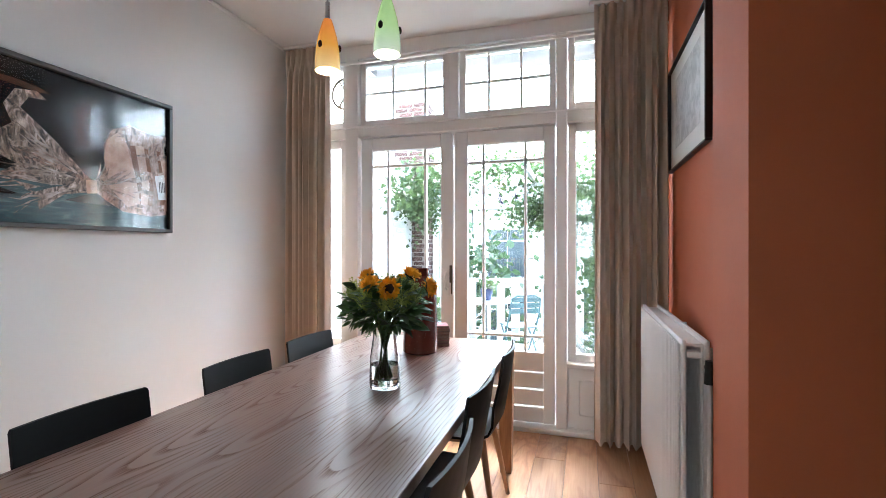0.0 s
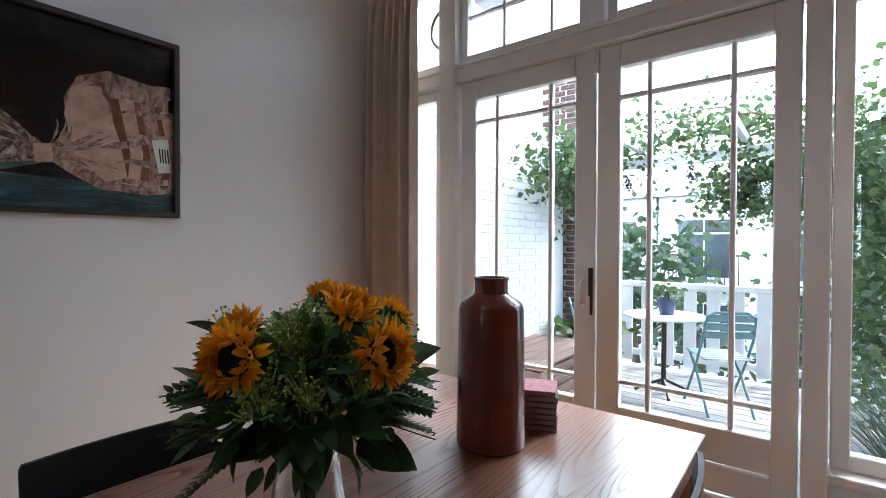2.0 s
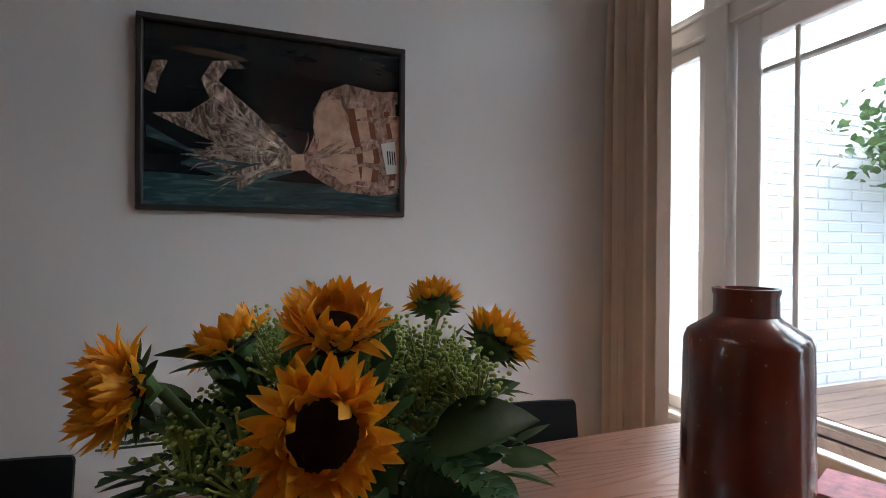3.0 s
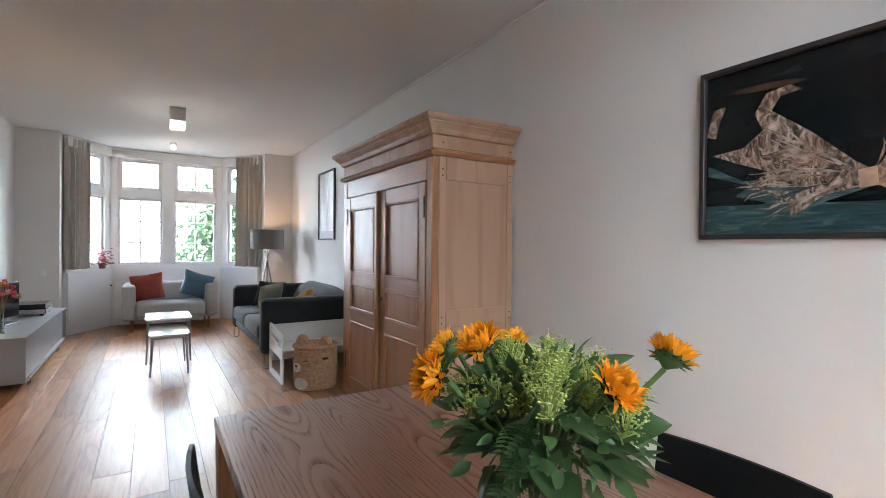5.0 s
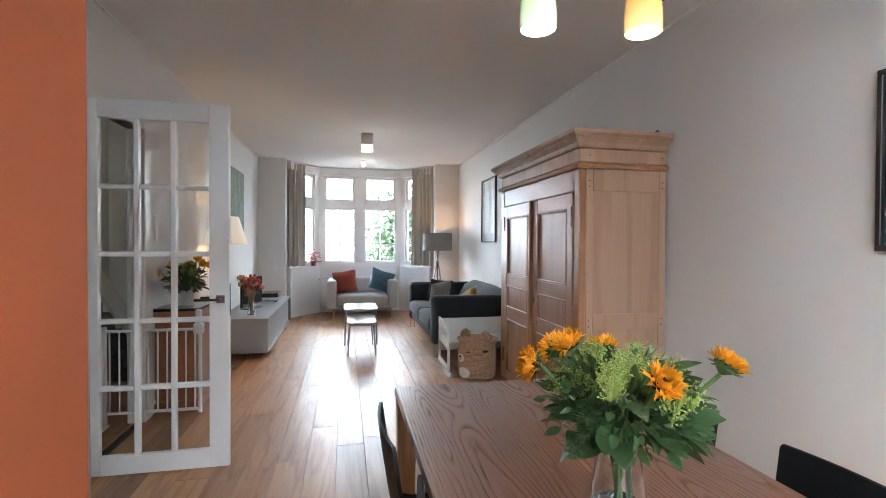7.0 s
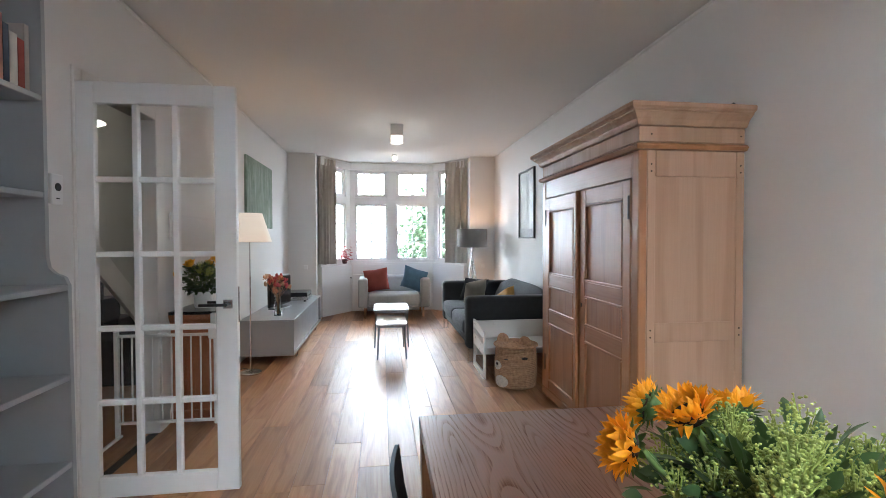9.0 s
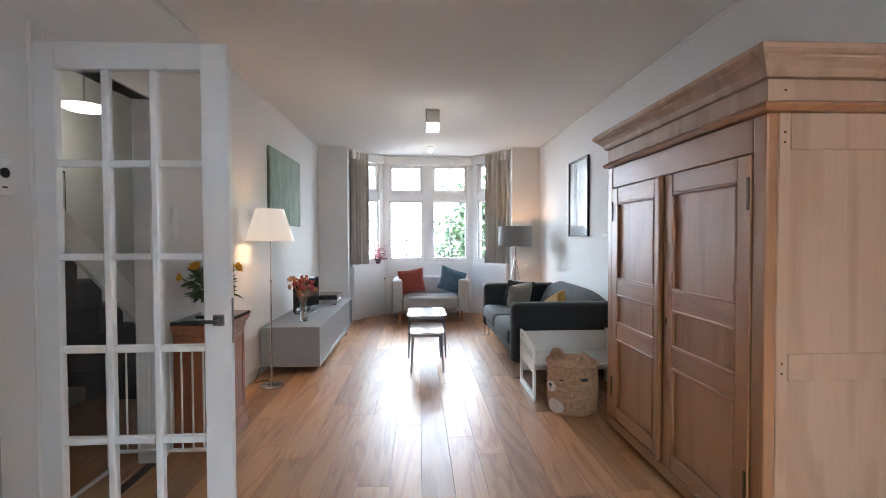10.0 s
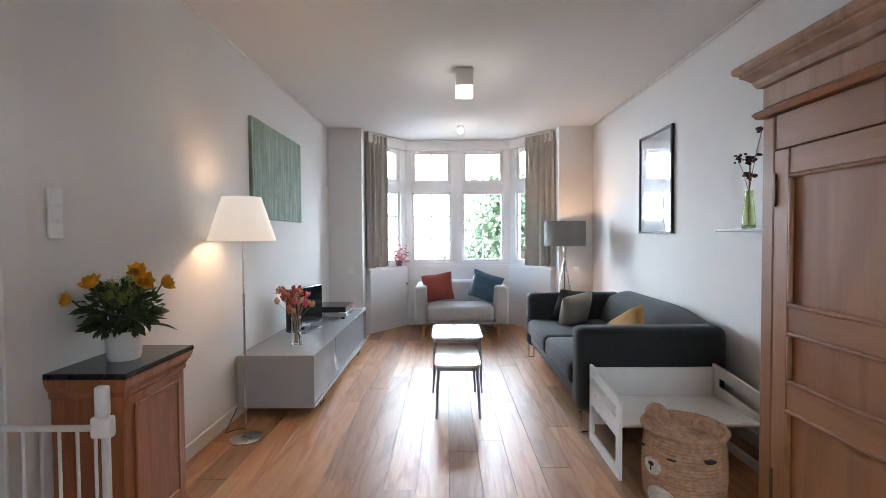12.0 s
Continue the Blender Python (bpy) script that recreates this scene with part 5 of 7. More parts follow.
def nest_table(loc, w, l, h, label):
    """A bent-rim side table: rounded top on four thin tapered legs."""
    t = thing("coffee_table", label, "coffee table", loc, group="nested coffee tables")
    r = 0.07
    pts = []
    for cx, cy, a0 in ((w / 2 - r, l / 2 - r, 0), (-w / 2 + r, l / 2 - r, 90), (-w / 2 + r, -l / 2 + r, 180), (w / 2 - r, -l / 2 + r, 270)):
        pts += [(cx + r * math.cos(radians(a0 + k * 15)), cy + r * math.sin(radians(a0 + k * 15))) for k in range(7)]
    bm = bmesh.new()
    slab(bm, pts, h - 0.018, h, "z")
    part("tabletop", bm, TEA_TOP, t, "glossy white rounded top", smooth=40)
    bm = bmesh.new()
    ring = [(x * 0.97, y * 0.97) for x, y in pts]
    slab(bm, ring, h - 0.045, h - 0.018, "z")
    part("rim", bm, GREY_LACQUER, t, smooth=40)
    for sx in (-1, 1):
        for sy in (-1, 1):
            bm = bmesh.new()
            cyl(bm, (sx * (w / 2 - 0.012), sy * (l / 2 - 0.02), 0), (sx * (w / 2 - 0.03), sy * (l / 2 - 0.04), h - 0.03), 0.008, 0.014, 10)
            part("leg", bm, GREY_LACQUER, t, "slim grey leg", smooth=40)


nest_table((-0.02, -3.28, 0), 0.36, 0.66, 0.42, "low white-topped coffee table with slim grey legs")
nest_table((-0.03, -3.86, 0), 0.46, 0.62, 0.50, "taller white-topped coffee table behind the low one")

# television bench and what stands on it
BX0, BX1, BY0, BY1 = 1.09, 1.69, -5.3, -2.98
tv = thing("media_bench", "long low grey lacquered media bench with sliding fronts", "cabinet", (0, 0, 0))
part("top", B((BX0, BX1, BY0, BY1, 0.477, 0.495), bevel=0.002), GREY_LACQUER, tv)
part("bottom", B((BX0, BX1, BY0, BY1, 0.085, 0.103), bevel=0.002), GREY_LACQUER, tv)
for y0, y1 in ((BY0, BY0 + 0.018), (BY1 - 0.018, BY1)):
    part("side", B((BX0, BX1, y0, y1, 0.1035, 0.4765), bevel=0.002), GREY_LACQUER, tv)
part("back", B((BX1 - 0.012, BX1 - 0.001, BY0 + 0.02, BY1 - 0.02, 0.104, 0.476)), GREY_LACQUER, tv)
part("sliding_front", B((BX0 + 0.012, BX0 + 0.03, -3.72, BY1 - 0.02, 0.105, 0.475), bevel=0.002), GREY_LACQUER, tv)
part("sliding_front", B((BX0 + 0.034, BX0 + 0.052, BY0 + 0.02, -3.83, 0.105, 0.475), bevel=0.002), GREY_LACQUER, tv)
part("divider", B((BX0 + 0.06, BX1 - 0.02, -4.62, -4.60, 0.104, 0.476)), GREY_LACQUER, tv)
for y in (-3.3, -4.9):
    for x in (BX0 + 0.03, BX1 - 0.1):
        bm = bmesh.new()
        tube(bm, [(x, y + 0.05, 0.085), (x, y + 0.05, 0.008), (x, y - 0.05, 0.008), (x, y - 0.05, 0.085)], 0.008, 8)
        part("foot", bm, CHROME, tv, "bent chrome foot", smooth=40)
tel = thing("television", "small flat black television on the bench", "television", (1.45, -3.95, 0.495), -13)
part("screen", B((-0.022, -0.012, -0.30, 0.30, 0.05, 0.42), bevel=0.003), print_mat("tv_screen", [(0.3, (0.006, 0.006, 0.007)), (0.7, (0.012, 0.012, 0.014))], 3, rough=0.08), tel)
part("housing", B((-0.012, 0.02, -0.31, 0.31, 0.04, 0.43), bevel=0.006), BLACK, tel)
part("stand", B((-0.02, 0.03, -0.05, 0.05, 0.0, 0.06), (-0.09, 0.09, -0.16, 0.16, 0.0, 0.012), bevel=0.004), BLACK, tel)
tt = thing("turntable", "silver and black record player with closed lid", "record player", (1.36, -4.75, 0.495))
part("plinth", B((-0.18, 0.18, -0.22, 0.22, 0.02, 0.075), bevel=0.006), STEEL, tt)
part("lid", B((-0.175, 0.175, -0.215, 0.215, 0.077, 0.135), bevel=0.006), plain("smoked_acrylic", (0.03, 0.03, 0.035), 0.1), tt, "smoked acrylic lid")
for sx in (-1, 1):
    for sy in (-1, 1):
        bm = bmesh.new()
        cyl(bm, (sx * 0.14, sy * 0.18, 0), (sx * 0.14, sy * 0.18, 0.02), 0.02, n=14)
        part("foot", bm, BLACK, tt, smooth=40)
GLASS = glass("clear_glass", (0.97, 0.99, 0.98))
dv = thing("dried_flower_vase", "tall glass vase of red and orange dried flowers", "vase", (1.34, -3.33, 0.495))
bm = bmesh.new()
lathe(bm, [(0.045, 0.0), (0.04, 0.1), (0.036, 0.2), (0.042, 0.245), (0.039, 0.245), (0.033, 0.2), (0.036, 0.1), (0.04, 0.012)], 28, close=True)
part("vase", bm, GLASS, dv, "clear glass cylinder", smooth=50)
STALK = plain("dry_stalk", (0.34, 0.20, 0.11), 0.8, vary=0.2, scale=20)
DRY = [plain("dried_bloom", c, 0.85, vary=0.25, scale=30) for c in ((0.36, 0.06, 0.05), (0.42, 0.16, 0.08), (0.40, 0.24, 0.15), (0.45, 0.08, 0.10))]
rnd = random.Random(21)
bm = bmesh.new()
heads = []
for k in range(26):
    a, s = rnd.uniform(0, 6.28), rnd.uniform(0.02, 0.17)
    h = rnd.uniform(0.29, 0.50)
    p = (s * math.cos(a), s * math.sin(a), h)
    tube(bm, [(0.015 * math.cos(a + 2), 0.015 * math.sin(a + 2), 0.02), (0.02 * math.cos(a), 0.02 * math.sin(a), 0.22), p], 0.002, 5)
    heads.append(p)
part("stalk", bm, STALK, dv, smooth=60)
for c, p in enumerate(heads):
    bm = bmesh.new()
    for _ in range(12):
        q = Vector(p) + Vector((rnd.gauss(0, 0.009), rnd.gauss(0, 0.009), rnd.gauss(0, 0.012)))
        ball(bm, q, rnd.uniform(0.008, 0.014), sz=rnd.uniform(0.6, 1.6), u=6, v=4)
    part("dried_bloom", bm, DRY[c % 4], dv, smooth=60)

# white reversible children's bench, basket
wb = thing("childrens_bench", "white children's bench with handle cut-outs", "bench", (0, 0, 0))
HX0, HX1, HY0, HY1 = -1.78, -0.92, -2.62, -2.07
for x in (HX0, HX1 - 0.018):
    bm = bmesh.new()
    slab(bm, [(HY0, 0), (HY0, 0.52), (HY0 + 0.055, 0.52), (HY0 + 0.055, 0.0)], x, x + 0.018, "x")
    slab(bm, [(HY1, 0), (HY1, 0.46), (HY1 - 0.055, 0.475), (HY1 - 0.055, 0.0)], x, x + 0.018, "x")
    slab(bm, [(HY0 + 0.055, 0.52), (HY1 - 0.055, 0.475), (HY1 - 0.055, 0.405), (HY0 + 0.055, 0.445)], x, x + 0.018, "x")
    slab(bm, [(HY0 + 0.055, 0.38), (HY1 - 0.055, 0.34), (HY1 - 0.055, 0.235), (HY0 + 0.055, 0.255)], x, x + 0.018, "x")
    slab(bm, [(HY0 + 0.055, 0.06), (HY1 - 0.055, 0.06), (HY1 - 0.055, 0.0), (HY0 + 0.055, 0.0)], x, x + 0.018, "x")
    part("side_panel", bm, WHITE_LACQUER, wb)
part("seat", B((HX0 + 0.019, HX1 - 0.019, HY0 + 0.03, HY1 - 0.04, 0.29, 0.308), bevel=0.003), WHITE_LACQUER, wb)
part("backrest", B((HX0 + 0.019, HX1 - 0.019, HY0 + 0.005, HY0 + 0.022, 0.16, 0.50), bevel=0.003), WHITE_LACQUER, wb)
part("front_board", B((HX0 + 0.019, HX1 - 0.019, HY0 + 0.06, HY0 + 0.077, 0.13, 0.28), bevel=0.003), WHITE_LACQUER, wb)

SEAGRASS = plain("woven_seagrass", (0.41, 0.25, 0.15), 0.85, vary=0.3, scale=35, grain=0.5, grain_scale=220)
bk = thing("basket", "woven lidded toy basket with an animal face and ears", "basket", (-1.19, -1.88, 0), -50)
bm = bmesh.new()
prof = []
for k in range(44):
    z = 0.008 + 0.37 * k / 43
    prof.append((0.188 + 0.012 * math.sin(math.pi * k / 43) + (0.004 if k % 2 else -0.002), z))
n = 72
ringsv = []
for k, (r, z) in enumerate(prof):
    ringsv.append([bm.verts.new(((r + 0.004 * math.sin(36 * 2 * math.pi * i / n + k * math.pi / 2)) * math.cos(2 * math.pi * i / n), (r + 0.004 * math.sin(36 * 2 * math.pi * i / n + k * math.pi / 2)) * math.sin(2 * math.pi * i / n), z)) for i in range(n)])
for a, b in zip(ringsv, ringsv[1:]):
    for i in range(n):
        bm.faces.new((a[i], a[(i + 1) % n], b[(i + 1) % n], b[i]))
bm.faces.new(ringsv[0][::-1])
bm.faces.new(ringsv[-1])
part("body", bm, SEAGRASS, bk, "woven straw drum", smooth=50)
bm = bmesh.new()
for k in range(7):
    r = 0.2 - k * 0.028
    bmr = [(r + 0.0145 * math.cos(a * 2 * math.pi / 8), 0.395 + 0.012 * math.sin(a * 2 * math.pi / 8) + 0.002 * k) for a in range(8)]
    lathe(bm, bmr, 40, close=True)
cyl(bm, (0, 0, 0.385), (0, 0, 0.41), 0.04, n=20)
part("lid", bm, SEAGRASS, bk, "coiled straw lid", smooth=50)
for sx in (-1, 1):
    bm = bmesh.new()
    for k in range(4):
        tube(bm, [((sx * 0.125) + (0.056 - k * 0.016) * math.cos(a * math.pi / 8), 0.03 + 0.006 * (k % 2), 0.408 + (0.068 - k * 0.017) * math.sin(a * math.pi / 8)) for a in range(9)], 0.0165, 8)
    part("ear", bm, SEAGRASS, bk, "coiled straw ear", smooth=50)
WHITE_STRAW = plain("white_straw", (0.62, 0.58, 0.52), 0.85, vary=0.15, scale=60, grain=0.4, grain_scale=300)


def patch_on_basket(a, z, w, h, mat, name, lift=0.006, sides=20):
    bm = bmesh.new()
    loop = []
    for k in range(sides):
        t = 2 * math.pi * k / sides
        aa, zz = a + w * math.cos(t) / 0.2, z + h * math.sin(t)
        loop.append((aa, zz))
    lo = [bm.verts.new((0.196 * math.cos(aa), 0.196 * math.sin(aa), zz)) for aa, zz in loop]
    hi = [bm.verts.new(((0.204 + lift) * math.cos(aa), (0.204 + lift) * math.sin(aa), zz)) for aa, zz in loop]
    c = bm.verts.new(((0.206 + lift) * math.cos(a), (0.206 + lift) * math.sin(a), z))
    for k in range(sides):
        bm.faces.new((lo[k], lo[(k + 1) % sides], hi[(k + 1) % sides], hi[k]))
        bm.faces.new((hi[k], hi[(k + 1) % sides], c))
    part(name, bm, mat, bk)


patch_on_basket(radians(68), 0.215, 0.052, 0.042, WHITE_STRAW, "muzzle")
patch_on_basket(radians(68), 0.228, 0.017, 0.012, BLACK, "nose", 0.010)
patch_on_basket(radians(68), 0.205, 0.004, 0.014, BLACK, "mouth", 0.010, 8)
patch_on_basket(radians(40), 0.285, 0.022, 0.004, BLACK, "eyelid", 0.006, 10)
patch_on_basket(radians(98), 0.285, 0.022, 0.004, BLACK, "eyelid", 0.006, 10)
patch_on_basket(radians(82), 0.07, 0.075, 0.055, WHITE_STRAW, "belly_patch")
patch_on_basket(radians(148), 0.30, 0.03, 0.011, BLACK, "grip_hole")

# wall shelf with a stem vase
solid("wall_shelf", B((XL, XL + 0.24, -2.57, -1.66, 1.425, 1.443), bevel=0.003), GREY_LACQUER, "thin grey wall shelf beside the wardrobe", "shelf")
sv = thing("stem_vase", "slim green glass vase with dark purple sprigs", "vase", (XL + 0.13, -2.39, 1.443))
bm = bmesh.new()
lathe(bm, [(0.036, 0.0), (0.04, 0.02), (0.034, 0.12), (0.022, 0.2), (0.024, 0.24), (0.021, 0.24), (0.019, 0.2), (0.03, 0.12), (0.036, 0.02), (0.03, 0.008)], 24, close=True)
part("bottle", bm, glass("green_glass", (0.72, 0.80, 0.55)), sv, "olive green glass", smooth=50)
bm, bm2 = bmesh.new(), bmesh.new()
rnd = random.Random(4)
for dx, dy, dz in ((0.02, -0.09, 0.46), (-0.01, 0.1, 0.60), (0.03, 0.05, 0.42), (0.0, 0.02, 0.44), (-0.02, -0.03, 0.34)):
    tube(bm, [(0, 0, 0.03), (0, 0, 0.23), (dx * 0.5, dy * 0.5, 0.22 + (dz - 0.22) * 0.6), (dx, dy, dz)], 0.0025, 6)
    for _ in range(14):
        p = Vector((dx, dy, dz)) + Vector((rnd.gauss(0, 0.012), rnd.gauss(0, 0.02), rnd.gauss(0, 0.012)))
        ball(bm2, p, rnd.uniform(0.011, 0.02), rnd.uniform(0.4, 1), rnd.uniform(0.4, 1), rnd.uniform(0.3, 0.8), 6, 4)
part("stalk", bm, STALK, sv, smooth=60)
part("sprigs", bm2, plain("purple_sprig", (0.09, 0.03, 0.04), 0.8, vary=0.3, scale=40), sv, smooth=60)

# pink plant on the bay sill
pp = thing("pink_plant", "small pink-leaved pot plant on the bay sill", "plant", (0.80, -6.60, SILL + 0.004))
bm = bmesh.new()
lathe(bm, [(0.04, 0), (0.055, 0.09), (0.05, 0.09), (0.037, 0.01)], 20, close=True)
part("pot", bm, plain("plum_pot", (0.12, 0.05, 0.05), 0.4), pp, smooth=40)
bm = bmesh.new()
for _ in range(95):
    p = Vector((rnd.gauss(0, 0.062), rnd.gauss(0, 0.06), 0.17 + rnd.gauss(0, 0.065)))
    ball(bm, p, rnd.uniform(0.016, 0.03), 1, rnd.uniform(0.3, 1), 0.4, 6, 4, pose(0, 0, 0, rnd.uniform(-20, 20), rnd.uniform(-20, 20), 0))
part("foliage", bm, plain("pink_leaf", (0.42, 0.14, 0.15), 0.7, vary=0.35, scale=30), pp, smooth=60)

# radiator in the bay
br = thing("bay_radiator", "white flat radiator standing behind the light sofa", "radiator", (-0.12, -6.74, 0))
part("panel", B((-0.72, 0.78, -0.025, 0.025, 0.12, 0.72), bevel=0.008, seg=2), PAINT, br)
part("bracket", B((-0.5, -0.47, -0.05, 0.0, 0.0, 0.13), (0.5, 0.53, -0.05, 0.0, 0.0, 0.13)), PAINT, br)
bm = bmesh.new()
cyl(bm, (0.80, 0.0, 0.66), (0.84, 0.0, 0.66), 0.014, n=12)
part("valve", bm, BLACK, br, smooth=40)
bm = bmesh.new()
tube(bm, [(0.82, 0, 0.0), (0.82, 0, 0.65)], 0.01, 8)
part("pipe", bm, PAINT, br, smooth=40)

# pedestal cabinet with a second bouquet
pc = thing("pedestal_cabinet", "cherry wood pedestal cabinet with black stone top", "cabinet", (0, 0, 0))
CX0, CX1, CY0, CY1 = 1.37, XR - 0.006, -1.80, -1.30
part("body", B((CX0 + 0.03, CX1, CY0 + 0.03, CY1 - 0.03, 0.09, 0.76), bevel=0.006), CHERRY, pc)
bm = bmesh.new()
rings_box(bm, [(CX0 + 0.03 - o, CX1, CY0 + 0.03 - o, CY1 - 0.03 + o, z) for o, z in ((0.002, 0.0), (0.012, 0.0), (0.012, 0.075), (0.002, 0.09))])
part("plinth", bm, CHERRY, pc)
bm = bmesh.new()
rings_box(bm, [(CX0 + 0.03 - o, CX1, CY0 + 0.03 - o, CY1 - 0.03 + o, z) for o, z in ((0.001, 0.745), (0.006, 0.755), (0.006, 0.775), (0.022, 0.80), (0.03, 0.825), (0.03, 0.835))])
part("cornice", bm, CHERRY, pc, "moulded cherry cornice")
part("door_panel", B((CX0 + 0.024, CX0 + 0.03, CY0 + 0.10, CY1 - 0.10, 0.17, 0.69), bevel=0.004), CHERRY, pc)
for a in ((CY0 + 0.085, CY0 + 0.105, 0.15, 0.71), (CY1 - 0.105, CY1 - 0.085, 0.15, 0.71), (CY0 + 0.106, CY1 - 0.106, 0.69, 0.71), (CY0 + 0.106, CY1 - 0.106, 0.15, 0.17)):
    part("bead", B((CX0 + 0.018, CX0 + 0.0305, *a), bevel=0.004), CHERRY, pc)
part("top", B((CX0 - 0.005, CX1, CY0 - 0.005, CY1 + 0.005, 0.8355, 0.86), bevel=0.004), plain("black_granite", (0.014, 0.014, 0.016), 0.12, vary=0.4, scale=40), pc, "polished black stone top")

# ---------------------------------------------------------------- flowers
LEAF = plain("leaf_green", (0.085, 0.152, 0.052), 0.38, vary=0.35, scale=12, grain=0.15, grain_scale=120, vary_objects=0.45)
thin(LEAF, 0.3)
LIME = plain("lime_filler", (0.31, 0.37, 0.09), 0.7, vary=0.4, scale=40)
STEM = plain("stem_green", (0.09, 0.14, 0.035), 0.5, vary=0.25, scale=20)
PETAL = thin(plain("sunflower_petal", (0.86, 0.355, 0.006), 0.55, vary=0.26, scale=30, grain=0.15, grain_scale=200), 0.3)
SEED = plain("sunflower_disc", (0.018, 0.010, 0.005), 0.85, vary=0.5, scale=80, grain=0.7, grain_scale=260)
SEPAL = plain("sepal_green", (0.07, 0.13, 0.03), 0.6, vary=0.3, scale=25)


def blade(bm, m, length, width, bend, cup=0.15, seg=5):
    """One petal or leaf: a pointed, cupped, bent strip along local +x."""
    mid, left, right = [], [], []
    for i in range(seg + 1):
        u = i / seg
        w = width * (math.sin(math.pi * min(1, u ** 0.75)) ** 0.8) if 0 < u < 1 else 0.0008
        x, z = length * u * (1 - 0.25 * abs(bend) * u), bend * length * u * u
        mid.append(bm.verts.new(m @ Vector((x, 0, z))))
        left.append(bm.verts.new(m @ Vector((x, w / 2, z + cup * w))))
        right.append(bm.verts.new(m @ Vector((x, -w / 2, z + cup * w))))
    for i in range(seg):
        bm.faces.new((mid[i], mid[i + 1], left[i + 1], left[i]))
        bm.faces.new((mid[i], right[i], right[i + 1], mid[i + 1]))


def open_finish(bm, name, mat, smooth=70):
    me = bpy.data.meshes.new(name)
    bm.to_mesh(me)
    bm.free()
    me.materials.append(mat)
    me.shade_smooth()
    return me


def sunflower_meshes(seed, size):
    rnd = random.Random(seed)
    petals = bmesh.new()
    for layer, (count, lift, ln) in enumerate(((28, 24, 0.95), (28, 44, 0.95), (26, 62, 0.85), (20, 80, 0.55))):
        for k in range(count):
            a = 360 * (k + 0.5 * layer) / count + rnd.uniform(-7, 7)
            m = pose(0, 0, 0.004 * layer, 0, 0, a) @ pose(size * 0.42, 0, 0, 0, -lift + rnd.uniform(-14, 14), 0) @ pose(0, 0, 0, rnd.uniform(-18, 18), 0, 0)
            blade(petals, m, size * 0.6 * ln * rnd.uniform(0.8, 1.18), size * 0.2 * rnd.uniform(0.75, 1.2), rnd.uniform(-0.4, 0.6), 0.28, 7)
    disc = bmesh.new()
    lathe(disc, [(0.001, size * 0.10), (size * 0.2, size * 0.13), (size * 0.38, size * 0.11), (size * 0.5, size * 0.03), (size * 0.5, -size * 0.05)], 28)
    back = bmesh.new()
    for k in range(26):
        a = 360 * k / 26 + rnd.uniform(-6, 6)
        m = pose(0, 0, -size * (0.06 + 0.1 * (k % 2)), 0, 0, a) @ pose(size * 0.3, 0, 0, 0, 20 - 45 * (k % 2) + rnd.uniform(-10, 10), 0)
        blade(back, m, size * 0.5, size * 0.2, 0.25)
    lathe(back, [(size * 0.08, -size * 0.4), (size * 0.3, -size * 0.22), (size * 0.5, -size * 0.03)], 18)
    return (open_finish(petals, "petals", PETAL), finish(disc, "disc", SEED, 60), open_finish(back, "calyx", SEPAL))


FLOWERS = [sunflower_meshes(s, 0.047) for s in (1, 2, 3)]


def leaf_mesh(seed, length, width, bend):
    bm = bmesh.new()
    blade(bm, Matrix(), length, width, bend, 0.13, 9)
    blade(bm, pose(0, 0, -0.0012), length, width, bend, 0.13, 9)
    return open_finish(bm, "leaf", LEAF)


LEAVES = [leaf_mesh(1, 0.122, 0.066, -0.25), leaf_mesh(2, 0.098, 0.058, -0.1), leaf_mesh(3, 0.13, 0.068, -0.42)]
bm = bmesh.new()
for k in range(11):
    x = 0.02 + 0.0105 * k
    for s in (-1, 1):
        blade(bm, pose(x, 0, -0.2 * x * x * 10, 0, 0, s * 62), 0.034 * (1 - 0.04 * k), 0.014, -0.1, 0.1, 4)
tube(bm, [(0, 0, 0), (0.06, 0, -0.008), (0.14, 0, -0.04)], 0.0014, 5)
FROND = open_finish(bm, "frond", LEAF)


def axis_pose(p, d, roll=0.0):
    """Local +z along d."""
    q = Vector(d).to_track_quat("Z", "Y").to_matrix().to_4x4()
    return Matrix.Translation(p) @ q @ pose(0, 0, 0, 0, 0, roll)


def leaf_pose(p, d, roll=0.0):
    q = Vector(d).to_track_quat("X", "Z").to_matrix().to_4x4()
    return Matrix.Translation(p) @ q @ pose(0, 0, 0, roll, 0, 0)


def sunflower(parent, p, facing, k, scale=1.0):
    petals, disc, back = FLOWERS[k % 3]
    head = part("sunflower", petals, PETAL, parent, "open golden sunflower head")
    head.matrix_basis = axis_pose(p, facing, 40 * k) @ Matrix.Scale(scale, 4)
    part("disc", disc, SEED, head)
    part("calyx", back, SEPAL, head)


def rose_mesh(seed, size):
    rnd = random.Random(seed)
    bm = bmesh.new()
    for layer, (count, lift, rad, ln) in enumerate(((7, 40, 0.35, 1.0), (7, 62, 0.3, 1.0), (6, 76, 0.22, 0.95), (5, 86, 0.12, 0.9))):
        for k in range(count):
            m = pose(0, 0, -size * 0.3, 0, 0, 360 * (k + 0.5 * layer) / count + rnd.uniform(-8, 8)) @ pose(size * rad, 0, 0, 0, -lift + rnd.uniform(-8, 8), 0)
            blade(bm, m, size * ln, size * 0.75, rnd.uniform(0.1, 0.4), 0.3, 6)
    return open_finish(bm, "rose", ROSE)


ROSE = thin(plain("golden_rose", (0.78, 0.40, 0.02), 0.6, vary=0.2, scale=25), 0.3)
ROSES = [rose_mesh(s, 0.048) for s in (1, 2)]


